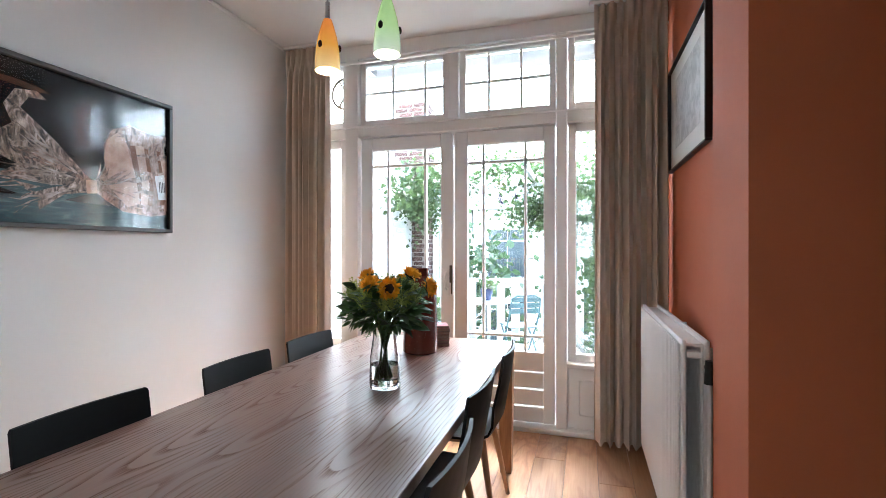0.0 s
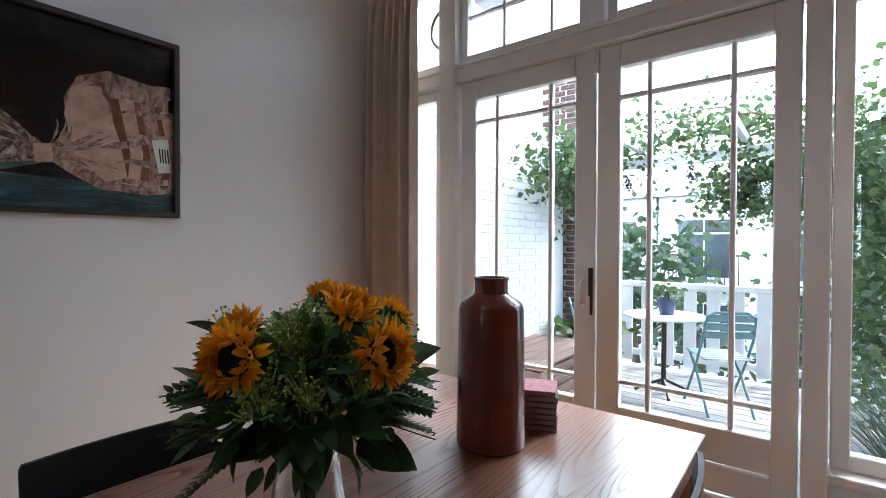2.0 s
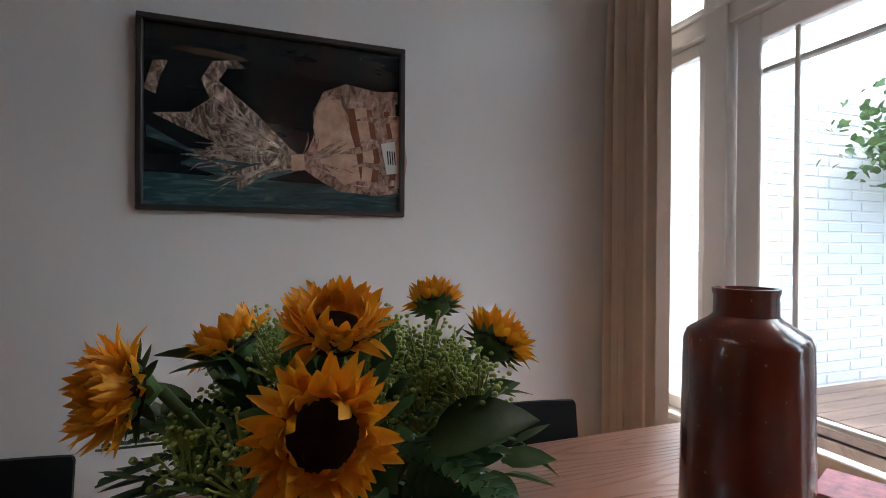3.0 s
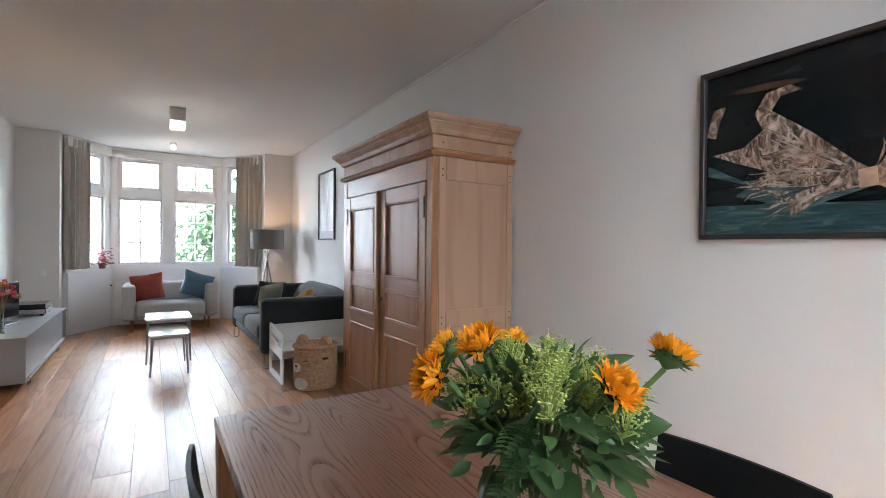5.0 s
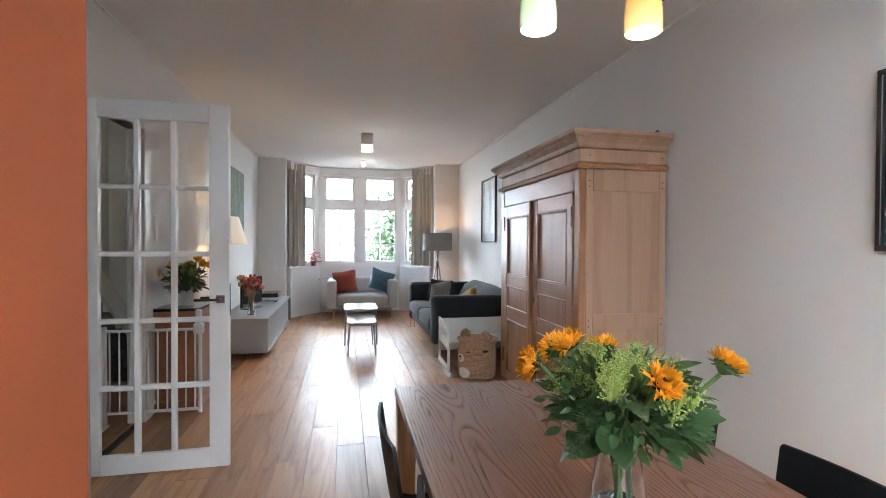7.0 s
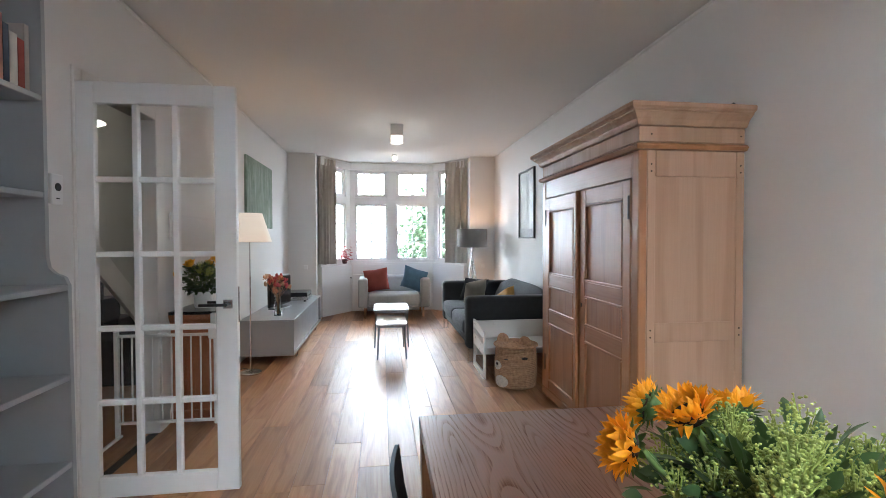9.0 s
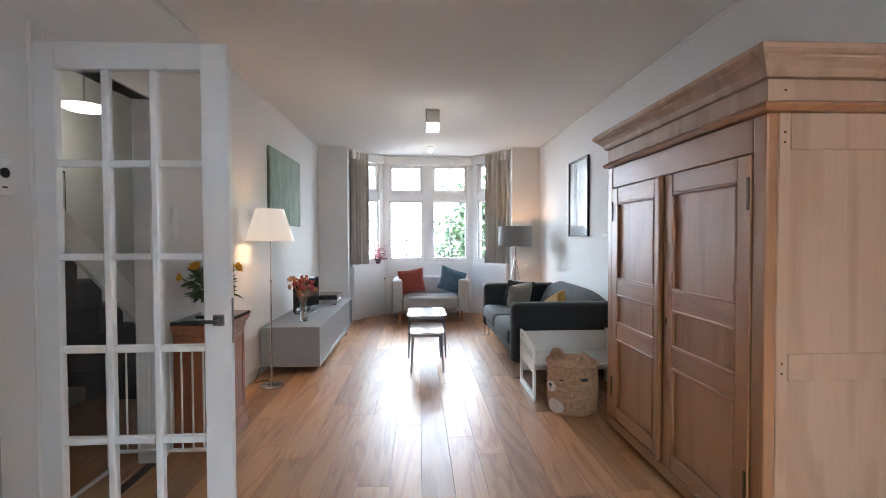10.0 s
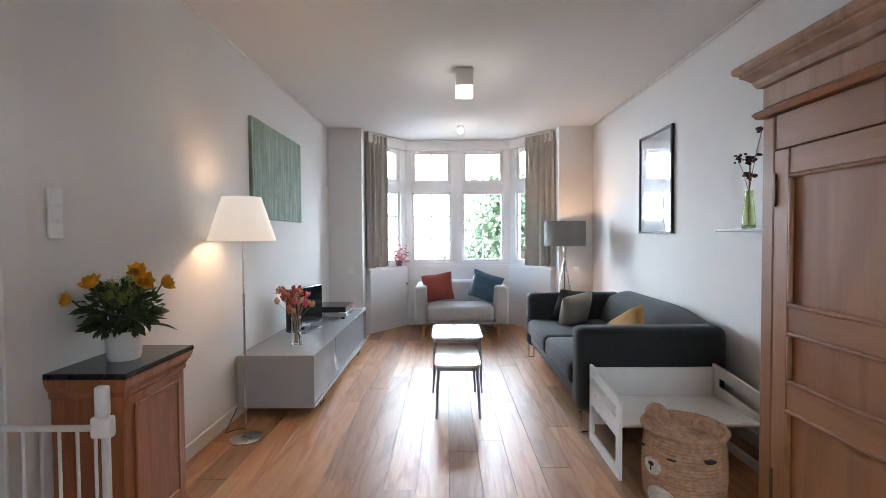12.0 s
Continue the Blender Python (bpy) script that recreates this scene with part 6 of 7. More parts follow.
def rose(parent, p, facing, k):
    part("rose", ROSES[k % 2], ROSE, parent, "golden yellow rose").matrix_basis = axis_pose(p, facing, 50 * k)


def bouquet(parent, flowers, n_leaves, n_fronds, n_filler, spread, z0, z1, neck, seed, foot=None, head=sunflower):
    rnd = random.Random(seed)
    foot = z0 - 0.2 if foot is None else foot
    stems = bmesh.new()
    for k, (p, d) in enumerate(flowers):
        head(parent, p, d, k)
        base = Vector(p) - Vector(d).normalized() * 0.02
        tube(stems, [(rnd.uniform(-1, 1) * neck * 0.7, rnd.uniform(-1, 1) * neck * 0.7, foot), (rnd.uniform(-1, 1) * neck * 0.5, rnd.uniform(-1, 1) * neck * 0.5, z0), (base.x * 0.6, base.y * 0.6, (z0 + base.z) / 2), base], 0.0045, 7)
    for k in range(26):
        a, s = rnd.uniform(0, 6.28), rnd.uniform(0.2, 0.95)
        tube(stems, [(-neck * 0.75 * math.cos(a) * s, -neck * 0.75 * math.sin(a) * s, foot + rnd.uniform(0, 0.03)), (neck * 0.6 * math.cos(a) * s, neck * 0.6 * math.sin(a) * s, z0 - 0.02),
                     (spread * 0.7 * s * math.cos(a), spread * 0.7 * s * math.sin(a), z0 + (z1 - z0) * rnd.uniform(0.5, 0.95))], 0.003, 6)
    part("stalk", stems, STEM, parent, "tied green stalk", smooth=60)
    for k in range(n_leaves):
        a = 2.4 * k + rnd.uniform(-0.3, 0.3)
        h = rnd.random() ** 1.3
        r = rnd.uniform(0.2, 0.65) * spread
        p = (r * math.cos(a), r * math.sin(a), z0 + 0.01 + (z1 - z0) * 0.8 * h)
        d = (math.cos(a), math.sin(a), rnd.uniform(-0.4, 0.4) + 0.6 * h)
        part("leaf", LEAVES[k % 3], LEAF, parent).matrix_basis = leaf_pose(p, d, rnd.uniform(-50, 50)) @ Matrix.Scale(rnd.uniform(0.65, 1.1) * (1 - 0.35 * h), 4)
    small = bmesh.new()
    for k in range(440):
        v = Vector((rnd.gauss(0, 1), rnd.gauss(0, 1), rnd.gauss(0, 1))).normalized() * rnd.random() ** 0.4
        c = Vector((v.x * spread * 0.92, v.y * spread * 0.92, z0 + (z1 - z0) * (0.45 + 0.5 * v.z)))
        blade(small, leaf_pose(c, v + Vector((0, 0, rnd.uniform(-0.2, 0.6))), rnd.uniform(-60, 60)), rnd.uniform(0.022, 0.05), rnd.uniform(0.012, 0.022), rnd.uniform(-0.4, 0.2), 0.2, 4)
    part("sprig_foliage", open_finish(small, "sprig_foliage", LEAF), LEAF, parent, "dense small-leaved greenery")
    for k in range(n_fronds):
        a = 2.1 * k + 0.5
        p = (0.45 * spread * math.cos(a), 0.45 * spread * math.sin(a), z0 + (z1 - z0) * rnd.uniform(0.15, 0.6))
        part("frond", FROND, LEAF, parent).matrix_basis = leaf_pose(p, (math.cos(a), math.sin(a), rnd.uniform(-0.2, 0.6)), rnd.uniform(-40, 40)) @ Matrix.Scale(0.8, 4)
    for k in range(n_filler):
        bm = bmesh.new()
        a, s = rnd.uniform(0, 6.28), rnd.uniform(0.15, 0.8)
        c = Vector((spread * s * math.cos(a), spread * s * math.sin(a), z1 - (z1 - z0) * (0.25 * s + rnd.uniform(-0.06, 0.25))))
        if any((c - Vector(p)).length < 0.06 for p, d in flowers):
            c.z -= 0.03
        for j in range(110):
            v = Vector((rnd.gauss(0, 1), rnd.gauss(0, 1), rnd.gauss(0, 0.8)))
            v = v.normalized() * rnd.uniform(0.35, 1.1) * 0.034
            ball(bm, c + v, rnd.uniform(0.0014, 0.0031), 1, 1, 0.8, 5, 4)
            if j % 4 == 0:
                tube(bm, [c - Vector((0, 0, 0.03)), c + v], 0.0009, 4)
        part("filler_blossom", bm, LIME, parent, "lime green filler blossom", smooth=60)


fv = thing("sunflower_bouquet", "sunflower bouquet with greenery in a clear glass vase", "flowers", (-0.405, 1.94, 0.75))
bm = bmesh.new()
lathe(bm, [(0.058, 0.0), (0.061, 0.02), (0.058, 0.12), (0.046, 0.20), (0.049, 0.232), (0.0455, 0.232), (0.0425, 0.20), (0.054, 0.12), (0.057, 0.02), (0.052, 0.012)], 36, close=True)
part("vase", bm, GLASS, fv, "clear tapered glass vase", smooth=50)
bm = bmesh.new()
lathe(bm, [(0.0005, 0.0125), (0.0515, 0.0125), (0.0565, 0.02), (0.0552, 0.09), (0.0005, 0.09)], 32)
part("water", bm, glass("water", (0.98, 1.0, 0.99), 0.0, 1.33), fv, "clear water", smooth=30)
o = Vector((-0.405, 1.94, 0.75))
SUN = [((-0.215, 1.91, 1.148), (0.95, -0.05, 0.22)), ((-0.322, 1.787, 1.15), (0.5, -0.8, 0.15)), ((-0.29, 1.924, 1.19), (0.5, 0.0, 0.85)), ((-0.42, 1.845, 1.158), (-0.1, -0.5, 0.8)),
       ((-0.39, 2.095, 1.15), (-0.2, 0.6, 0.6)), ((-0.545, 2.08, 1.172), (-0.55, 0.1, 0.8))]
bouquet(fv, [(Vector(p) - o, d) for p, d in SUN], 62, 16, 44, 0.18, 0.23, 0.425, 0.04, 12, 0.025)

b2 = thing("flower_pot_bouquet", "yellow bouquet in a white enamel pot on the cabinet", "flowers", (1.54, -1.54, 0.86))
bm = bmesh.new()
lathe(bm, [(0.062, 0.0), (0.068, 0.02), (0.072, 0.13), (0.069, 0.13), (0.065, 0.02), (0.055, 0.01)], 32, close=True)
part("pot", bm, WHITE_LACQUER, b2, "white enamel pot", smooth=50)
SUN2 = [((0.17, 0.11, 0.285), (0.5, 0.7, 0.2)), ((0.06, 0.11, 0.355), (0.1, 0.6, 0.7)), ((-0.11, 0.06, 0.40), (-0.4, 0.5, 0.7)), ((-0.15, 0.08, 0.36), (-0.7, 0.5, 0.3)), ((-0.16, -0.06, 0.34), (-0.8, -0.1, 0.4)), ((0.0, -0.13, 0.34), (-0.2, -0.8, 0.4))]
bouquet(b2, SUN2, 46, 5, 12, 0.165, 0.12, 0.36, 0.05, 31, 0.03, rose)

# brown vase and books on the dining table
bv = thing("brown_vase", "tall brown glazed earthenware vase on the table", "vase", (-0.48, 2.565, 0.75))
bm = bmesh.new()
lathe(bm, [(0.084, 0.0), (0.091, 0.006), (0.0915, 0.04), (0.086, 0.36), (0.081, 0.374), (0.05, 0.395), (0.045, 0.40), (0.07, 0.36), (0.08, 0.05), (0.07, 0.01)], 48, close=True)
part("body", bm, TERRA, bv, smooth=45)
bm = bmesh.new()
lathe(bm, [(0.0445, 0.396), (0.0435, 0.43), (0.046, 0.436), (0.046, 0.442), (0.04, 0.442), (0.038, 0.43), (0.038, 0.396)], 40, close=True)
part("neck", bm, TERRA, bv, "short collar of the vase", smooth=45)
rnd = random.Random(2)
PAGES = plain("page_edges", (0.2, 0.16, 0.13), 0.8, vary=0.1, scale=60)
for k in range(7):
    c = [(0.12, 0.03, 0.035), (0.05, 0.045, 0.04), (0.14, 0.035, 0.04), (0.08, 0.075, 0.065), (0.12, 0.04, 0.03), (0.06, 0.05, 0.05), (0.22, 0.06, 0.075)][k]
    g = thing("small_book", "small dark patterned book in a stack beside the vase", "book", (-0.44 + rnd.uniform(-0.003, 0.003), 2.765 + rnd.uniform(-0.003, 0.003), 0.75 + k * 0.0165), 205 + rnd.uniform(-3, 3), "stacked small books")
    cm = plain("patterned_cover", c, 0.45, vary=0.6, scale=60)
    part("cover", B((-0.05, 0.05, -0.06, 0.06, 0, 0.002), (-0.05, 0.05, -0.06, 0.06, 0.0142, 0.0162), (-0.05, -0.048, -0.06, 0.06, 0.002, 0.0142), bevel=0.0008), cm, g)
    part("page_block", B((-0.0475, 0.047, -0.057, 0.057, 0.0022, 0.014)), PAGES, g)

# small dark hook lying on the wardrobe
bm = bmesh.new()
tube(bm, [(0.0, 0.0, 0.006), (0.03, 0.01, 0.006), (0.05, 0.02, 0.012), (0.055, 0.025, 0.03), (0.04, 0.022, 0.04), (0.02, 0.015, 0.034), (0.012, 0.012, 0.02)], 0.006, 8)
hook = solid("iron_hook", bm, BLACK, "small dark iron hook lying on the wardrobe top", "hook", smooth=60)
hook.matrix_basis = pose(-1.955, 0.0, 2.15)


# ---------------------------------------------------------------- garden side
DECK = wood("grey_decking", (0.10, 0.095, 0.09), (0.24, 0.225, 0.21), (0.32, 0.31, 0.29), "x", 0.75, 1.5, 0.0, 0.25, 0.3, 0.4)
FENCE = plain("fence_paint", (0.72, 0.73, 0.74), 0.6, vary=0.05, scale=4, grain=0.1)
solid("ground", B((-60, 60, 3.76, 120, -3.4, -3.3)), plain("garden_soil", (0.10, 0.12, 0.06), 0.95, vary=0.4, scale=0.6, grain=0.4), "dim garden ground below the balcony", "ground", "structure")
solid("ground_street", B((-60, 60, -120, -7.1, -0.75, -0.6)), plain("street_paving", (0.22, 0.21, 0.20), 0.9, vary=0.2, scale=0.8, grain=0.3), "pale grey street paving before the bay", "ground", "structure")
deck = thing("balcony_deck", "weathered grey timber balcony deck", "deck", (0, 0, 0), kind="structure")
for k in range(23):
    y0 = 3.78 + k * 0.145
    part("board", B((-2.1, 2.6, y0, y0 + 0.137, -0.13, -0.10), bevel=0.004), DECK, deck)
part("joist", B((-2.1, 2.6, 3.8, 3.9, -0.3, -0.131), (-2.1, 2.6, 6.9, 7.0, -0.3, -0.131)), DECK, deck)

WHITE_BRICK = plain("whitewashed_brick", (0.74, 0.75, 0.75), 0.85, vary=0.08, scale=5, grain=0.3, grain_scale=60)
BRICK = plain("brown_brick", (0.095, 0.052, 0.043), 0.9, vary=0.35, scale=14, grain=0.35, grain_scale=120, vary_objects=0.4)
MORTAR = plain("mortar", (0.38, 0.36, 0.33), 0.95, vary=0.15, scale=20)
gw = thing("garden_wall", "whitewashed brick side wall of the balcony", "wall", (0, 0, 0), kind="structure")
part("core", B((-2.3, -1.99, 3.76, 6.40, -0.3, 2.45)), WHITE_BRICK, gw)
me = finish(B((0, 0.006, 0.0, 0.204, 0.0, 0.054), bevel=0.003), "brick", WHITE_BRICK)
for r in range(36):
    for c in range(8):
        y0 = 3.80 + c * 0.215 * 1.5 + (0.1 if r % 2 else 0)
        if y0 < 6.15 and r < 34:
            p = part("brick", me, WHITE_BRICK, gw)
            p.matrix_basis = Matrix.LocRotScale((-1.99, y0, -0.1 + r * 0.07), None, (1, 1.45, 1.1))
gp = thing("brick_pillar", "brown brick pillar at the balcony corner", "pillar", (0, 0, 0))
part("core", B((-2.28, -1.78, 6.45, 6.83, -0.3, 3.55)), MORTAR, gp)
me = finish(B((0, 0.2, 0, 0.012, 0, 0.052), bevel=0.003), "brick", BRICK)
me2 = finish(B((0, 0.012, 0, 0.2, 0, 0.052), bevel=0.003), "brick", BRICK)
for r in range(58):
    z = -0.25 + r * 0.0625
    for c in range(2):
        p = part("brick", me, BRICK, gp)
        p.matrix_basis = Matrix.LocRotScale((-2.24 + c * 0.225 + (0.04 if r % 2 else -0.03), 6.438, z), None, (1, 1, 1))
    if r % 1 == 0:
        p = part("brick", me2, BRICK, gp)
        p.matrix_basis = Matrix.LocRotScale((-1.78, 6.46 + (0.09 if r % 2 else 0.0), z), None, (1, 1, 1))

fence = thing("balcony_fence", "white painted timber balcony fence with broad pickets", "fence", (0, 7.0, 0))
part("top_rail", B((-1.75, 2.6, -0.05, 0.05, 0.80, 0.86), bevel=0.006), FENCE, fence)
part("lower_rail", B((-1.75, 2.6, 0.0, 0.04, 0.02, 0.09), bevel=0.004), FENCE, fence)
for k in range(20):
    x = -1.68 + k * 0.215
    part("picket", B((x - 0.06, x + 0.06, -0.025, -0.002, -0.04, 0.795), bevel=0.004), FENCE, fence)
for x in (-1.72, 0.3, 2.5):
    part("post", B((x - 0.045, x + 0.045, 0.005, 0.095, -0.1, 2.05 if x < 2 else 0.9), bevel=0.005), FENCE, fence)
sf = thing("side_fence", "white painted fence closing the balcony side", "fence", (2.55, 0, 0))
part("top_rail", B((-0.03, 0.03, 3.8, 6.95, 0.80, 0.86), bevel=0.006), FENCE, sf)
for k in range(14):
    part("picket", B((-0.012, 0.012, 3.85 + k * 0.22, 3.97 + k * 0.22, -0.1, 0.795), bevel=0.004), FENCE, sf)
perg = thing("pergola", "white timber pergola beam over the balcony", "pergola", (0, 0, 0))
part("beam", B((-1.77, 2.6, 6.66, 6.74, 2.08, 2.20), bevel=0.006), FENCE, perg)
for x in (-1.2, -0.3, 0.6, 1.5):
    part("rafter", B((x - 0.025, x + 0.025, 5.7, 7.2, 2.205, 2.28), bevel=0.004), FENCE, perg)
part("post", B((0.62, 0.70, 6.66, 6.74, -0.1, 2.08), bevel=0.005), FENCE, perg)
part("post", B((-1.76, -1.69, 6.66, 6.74, -0.1, 2.08), bevel=0.005), FENCE, perg)

TEAL = plain("teal_chair_paint", (0.10, 0.19, 0.21), 0.45, vary=0.12, scale=15)


def bistro_chair(loc, rz, label):
    """Folding metal chair with slatted seat and back. Local -x is the back."""
    c = thing("bistro_chair", label, "chair", loc, rz, "balcony chairs")
    for s in (-1, 1):
        bm = bmesh.new()
        tube(bm, [(0.22, s * 0.19, 0), (-0.05, s * 0.19, 0.40), (-0.17, s * 0.19, 0.62), (-0.22, s * 0.18, 0.80), (-0.225, s * 0.12, 0.835)], 0.011, 8)
        part("back_leg", bm, TEAL, c, smooth=50)
        bm = bmesh.new()
        tube(bm, [(-0.24, s * 0.17, 0), (0.0, s * 0.17, 0.30), (0.17, s * 0.17, 0.45)], 0.011, 8)
        part("front_leg", bm, TEAL, c, smooth=50)
    bm = bmesh.new()
    tube(bm, [(-0.225, -0.12, 0.835), (-0.225, 0.12, 0.835)], 0.011, 8)
    part("top_rail", bm, TEAL, c, smooth=50)
    for z, x in ((0.79, -0.215), (0.72, -0.20), (0.65, -0.18)):
        part("back_slat", B((x - 0.006, x + 0.006, -0.185, 0.185, z - 0.028, z + 0.028), bevel=0.003), TEAL, c)
    for k in range(6):
        x = -0.17 + k * 0.07
        part("seat_slat", B((x - 0.028, x + 0.028, -0.19, 0.19, 0.45, 0.458), bevel=0.003), TEAL, c)
    return c


bistro_chair((-0.42, 6.0, -0.10), 120, "teal folding metal chair on the balcony")
bistro_chair((-1.47, 5.95, -0.10), 25, "teal folding metal chair near the whitewashed wall")
bt = thing("bistro_table", "round white garden table on a dark iron foot", "table", (-0.88, 6.15, -0.10))
bm = bmesh.new()
lathe(bm, [(0.34, 0.705), (0.35, 0.715), (0.35, 0.725), (0.34, 0.73), (0.001, 0.73)], 40)
part("tabletop", bm, FENCE, bt, smooth=40)
bm = bmesh.new()
cyl(bm, (0, 0, 0.04), (0, 0, 0.71), 0.022, n=14)
part("column", bm, BLACK, bt, smooth=40)
bm = bmesh.new()
for a in (0.4, 1.97, 3.54, 5.11):
    tube(bm, [(0.02 * math.cos(a), 0.02 * math.sin(a), 0.12), (0.14 * math.cos(a), 0.14 * math.sin(a), 0.07), (0.25 * math.cos(a), 0.25 * math.sin(a), 0.012)], 0.014, 8)
part("foot", bm, BLACK, bt, smooth=50)

FOLIAGE = thin(plain("vine_leaf", (0.075, 0.118, 0.04), 0.5, vary=0.5, scale=3), 0.28)
FOLIAGE2 = thin(plain("bush_leaf", (0.048, 0.078, 0.036), 0.55, vary=0.45, scale=2), 0.28)
BARK = plain("vine_bark", (0.13, 0.09, 0.06), 0.9, vary=0.3, scale=20, grain=0.4)
GRAPE = plain("dark_grape", (0.02, 0.018, 0.035), 0.35, vary=0.3, scale=40)


def leaf_cloud(name, centres, n, size, mat, parent, seed, label=""):
    """Loose lobed leaves scattered round several centres (x, y, z, spread x, y, z)."""
    rnd = random.Random(seed)
    verts, faces = [], []
    for k in range(n):
        c = centres[k % len(centres)]
        p = Vector((rnd.gauss(c[0], c[3]), rnd.gauss(c[1], c[4]), rnd.gauss(c[2], c[5])))
        s = size * rnd.uniform(0.6, 1.3)
        q = Euler((rnd.uniform(-1.2, 1.2), rnd.uniform(-1.2, 1.2), rnd.uniform(0, 6.28))).to_matrix()
        pts = [(0, -0.5, 0), (0.35, -0.35, 0.06), (0.5, 0.1, 0.08), (0.2, 0.2, 0.02), (0, 0.6, 0), (-0.2, 0.2, 0.02), (-0.5, 0.1, 0.08), (-0.35, -0.35, 0.06)]
        b = len(verts)
        verts += [tuple(p + q @ (Vector(v) * s)) for v in pts]
        verts.append(tuple(p))
        faces += [(b + i, b + (i + 1) % 8, b + 8) for i in range(8)]
    me = bpy.data.meshes.new(name)
    me.from_pydata(verts, [], faces)
    me.materials.append(mat)
    me.shade_smooth()
    return part(name, me, mat, parent, label)


vine = thing("grape_vine", "grape vine with dark fruit climbing the pergola", "plant", (0, 0, -0.10))
z = 0.10
limbs = [[(0.9, 6.6, 0), (0.85, 6.6, 1.0), (0.6, 6.62, 1.9), (0.2, 6.6, 2.35), (-0.5, 6.7, 2.45), (-1.6, 6.7, 2.35)], [(0.6, 6.62, 1.9), (0.1, 6.5, 2.1), (-0.1, 6.45, 1.6)],
         [(0.85, 6.6, 1.2), (1.3, 6.5, 2.0), (1.8, 6.4, 2.4)], [(-1.6, 6.7, 2.4), (-1.75, 6.4, 2.0), (-1.7, 6.3, 1.6)], [(0.5, 6.6, 2.0), (-0.2, 6.3, 2.55), (-0.7, 6.0, 2.5)]]
for i, l in enumerate(limbs):
    bm = bmesh.new()
    pts = []
    for a, b in zip(l, l[1:]):
        for j in range(6):
            u = j / 6
            p = Vector(a).lerp(Vector(b), u)
            pts.append(p + Vector((0.04 * math.sin(9 * u + i), 0.03 * math.cos(7 * u), 0.04 * math.sin(6 * u + i))))
    pts.append(Vector(l[-1]))
    tube(bm, pts, 0.03 if i == 0 else 0.016, 8, 0.008)
    part("vine_limb", bm, BARK, vine, smooth=60)
leaf_cloud("foliage", [(-1.75, 6.35, 2.05, 0.16, 0.2, 0.25), (-1.5, 6.5, 2.35, 0.25, 0.2, 0.16), (-0.8, 6.6, 2.5, 0.3, 0.2, 0.13), (-0.2, 6.6, 2.45, 0.3, 0.2, 0.15), (0.3, 6.55, 2.1, 0.22, 0.2, 0.28), (0.0, 6.5, 2.0, 0.3, 0.15, 0.1), (-0.35, 6.5, 1.85, 0.22, 0.12, 0.14), (0.25, 6.5, 1.75, 0.16, 0.12, 0.2), (0.5, 5.9, 1.9, 0.1, 0.2, 0.25),
                       (0.9, 6.4, 2.2, 0.3, 0.3, 0.35), (0.55, 6.5, 1.7, 0.14, 0.15, 0.25), (1.5, 6.3, 2.3, 0.4, 0.3, 0.4), (-0.15, 6.5, 1.85, 0.15, 0.1, 0.12), (-1.68, 5.55, 2.02, 0.1, 0.3, 0.14), (-1.66, 5.95, 2.1, 0.13, 0.25, 0.2)], 8800, 0.056, FOLIAGE, vine, 5)
leaf_cloud("foliage", [(0.95, 5.6, 1.9, 0.16, 0.5, 0.35), (1.0, 5.2, 1.3, 0.14, 0.4, 0.4), (1.05, 5.8, 0.7, 0.14, 0.5, 0.4), (0.95, 4.9, 2.3, 0.14, 0.3, 0.25), (0.52, 5.9, 1.3, 0.09, 0.2, 0.3), (0.55, 6.1, 0.7, 0.09, 0.2, 0.3)], 4200, 0.06, FOLIAGE, vine, 6)
rnd = random.Random(3)
for x, zz in ((-0.35, 2.0), (-0.12, 1.95), (-0.55, 2.05), (0.2, 2.0), (-0.75, 2.05), (0.35, 1.9), (-1.35, 2.0), (-0.05, 1.75)):
    bm = bmesh.new()
    for _ in range(26):
        h = rnd.uniform(0, 1)
        ball(bm, (x + rnd.gauss(0, 0.026) * (1 - 0.6 * h), 6.62 + rnd.gauss(0, 0.026) * (1 - 0.6 * h), zz + 0.1 - 0.16 * h), 0.013, u=6, v=4)
    part("grape_bunch", bm, GRAPE, vine, "bunch of dark grapes", smooth=60)

box_ = thing("slatted_box", "brown slatted timber storage box by the white wall", "box", (-1.66, 5.15, -0.10))
BOXW = wood("brown_slat", (0.07, 0.04, 0.03), (0.17, 0.105, 0.08), (0.24, 0.16, 0.12), "y", 0.7, 2.0, 0.0, 0.2)
for k in range(5):
    part("slat", B((0.30, 0.32, -0.55, 0.55, 0.03 + k * 0.085, 0.10 + k * 0.085), bevel=0.003), BOXW, box_)
    part("slat", B((-0.30, 0.32, 0.55, 0.57, 0.03 + k * 0.085, 0.10 + k * 0.085), bevel=0.003), BOXW, box_)
    part("slat", B((-0.30, 0.32, -0.57, -0.55, 0.03 + k * 0.085, 0.10 + k * 0.085), bevel=0.003), BOXW, box_)
for k in range(6):
    part("lid_slat", B((-0.32 + k * 0.108, -0.22 + k * 0.108, -0.59, 0.59, 0.455, 0.475), bevel=0.003), BOXW, box_)
part("core", B((-0.29, 0.29, -0.54, 0.54, 0.0, 0.45)), BLACK, box_)


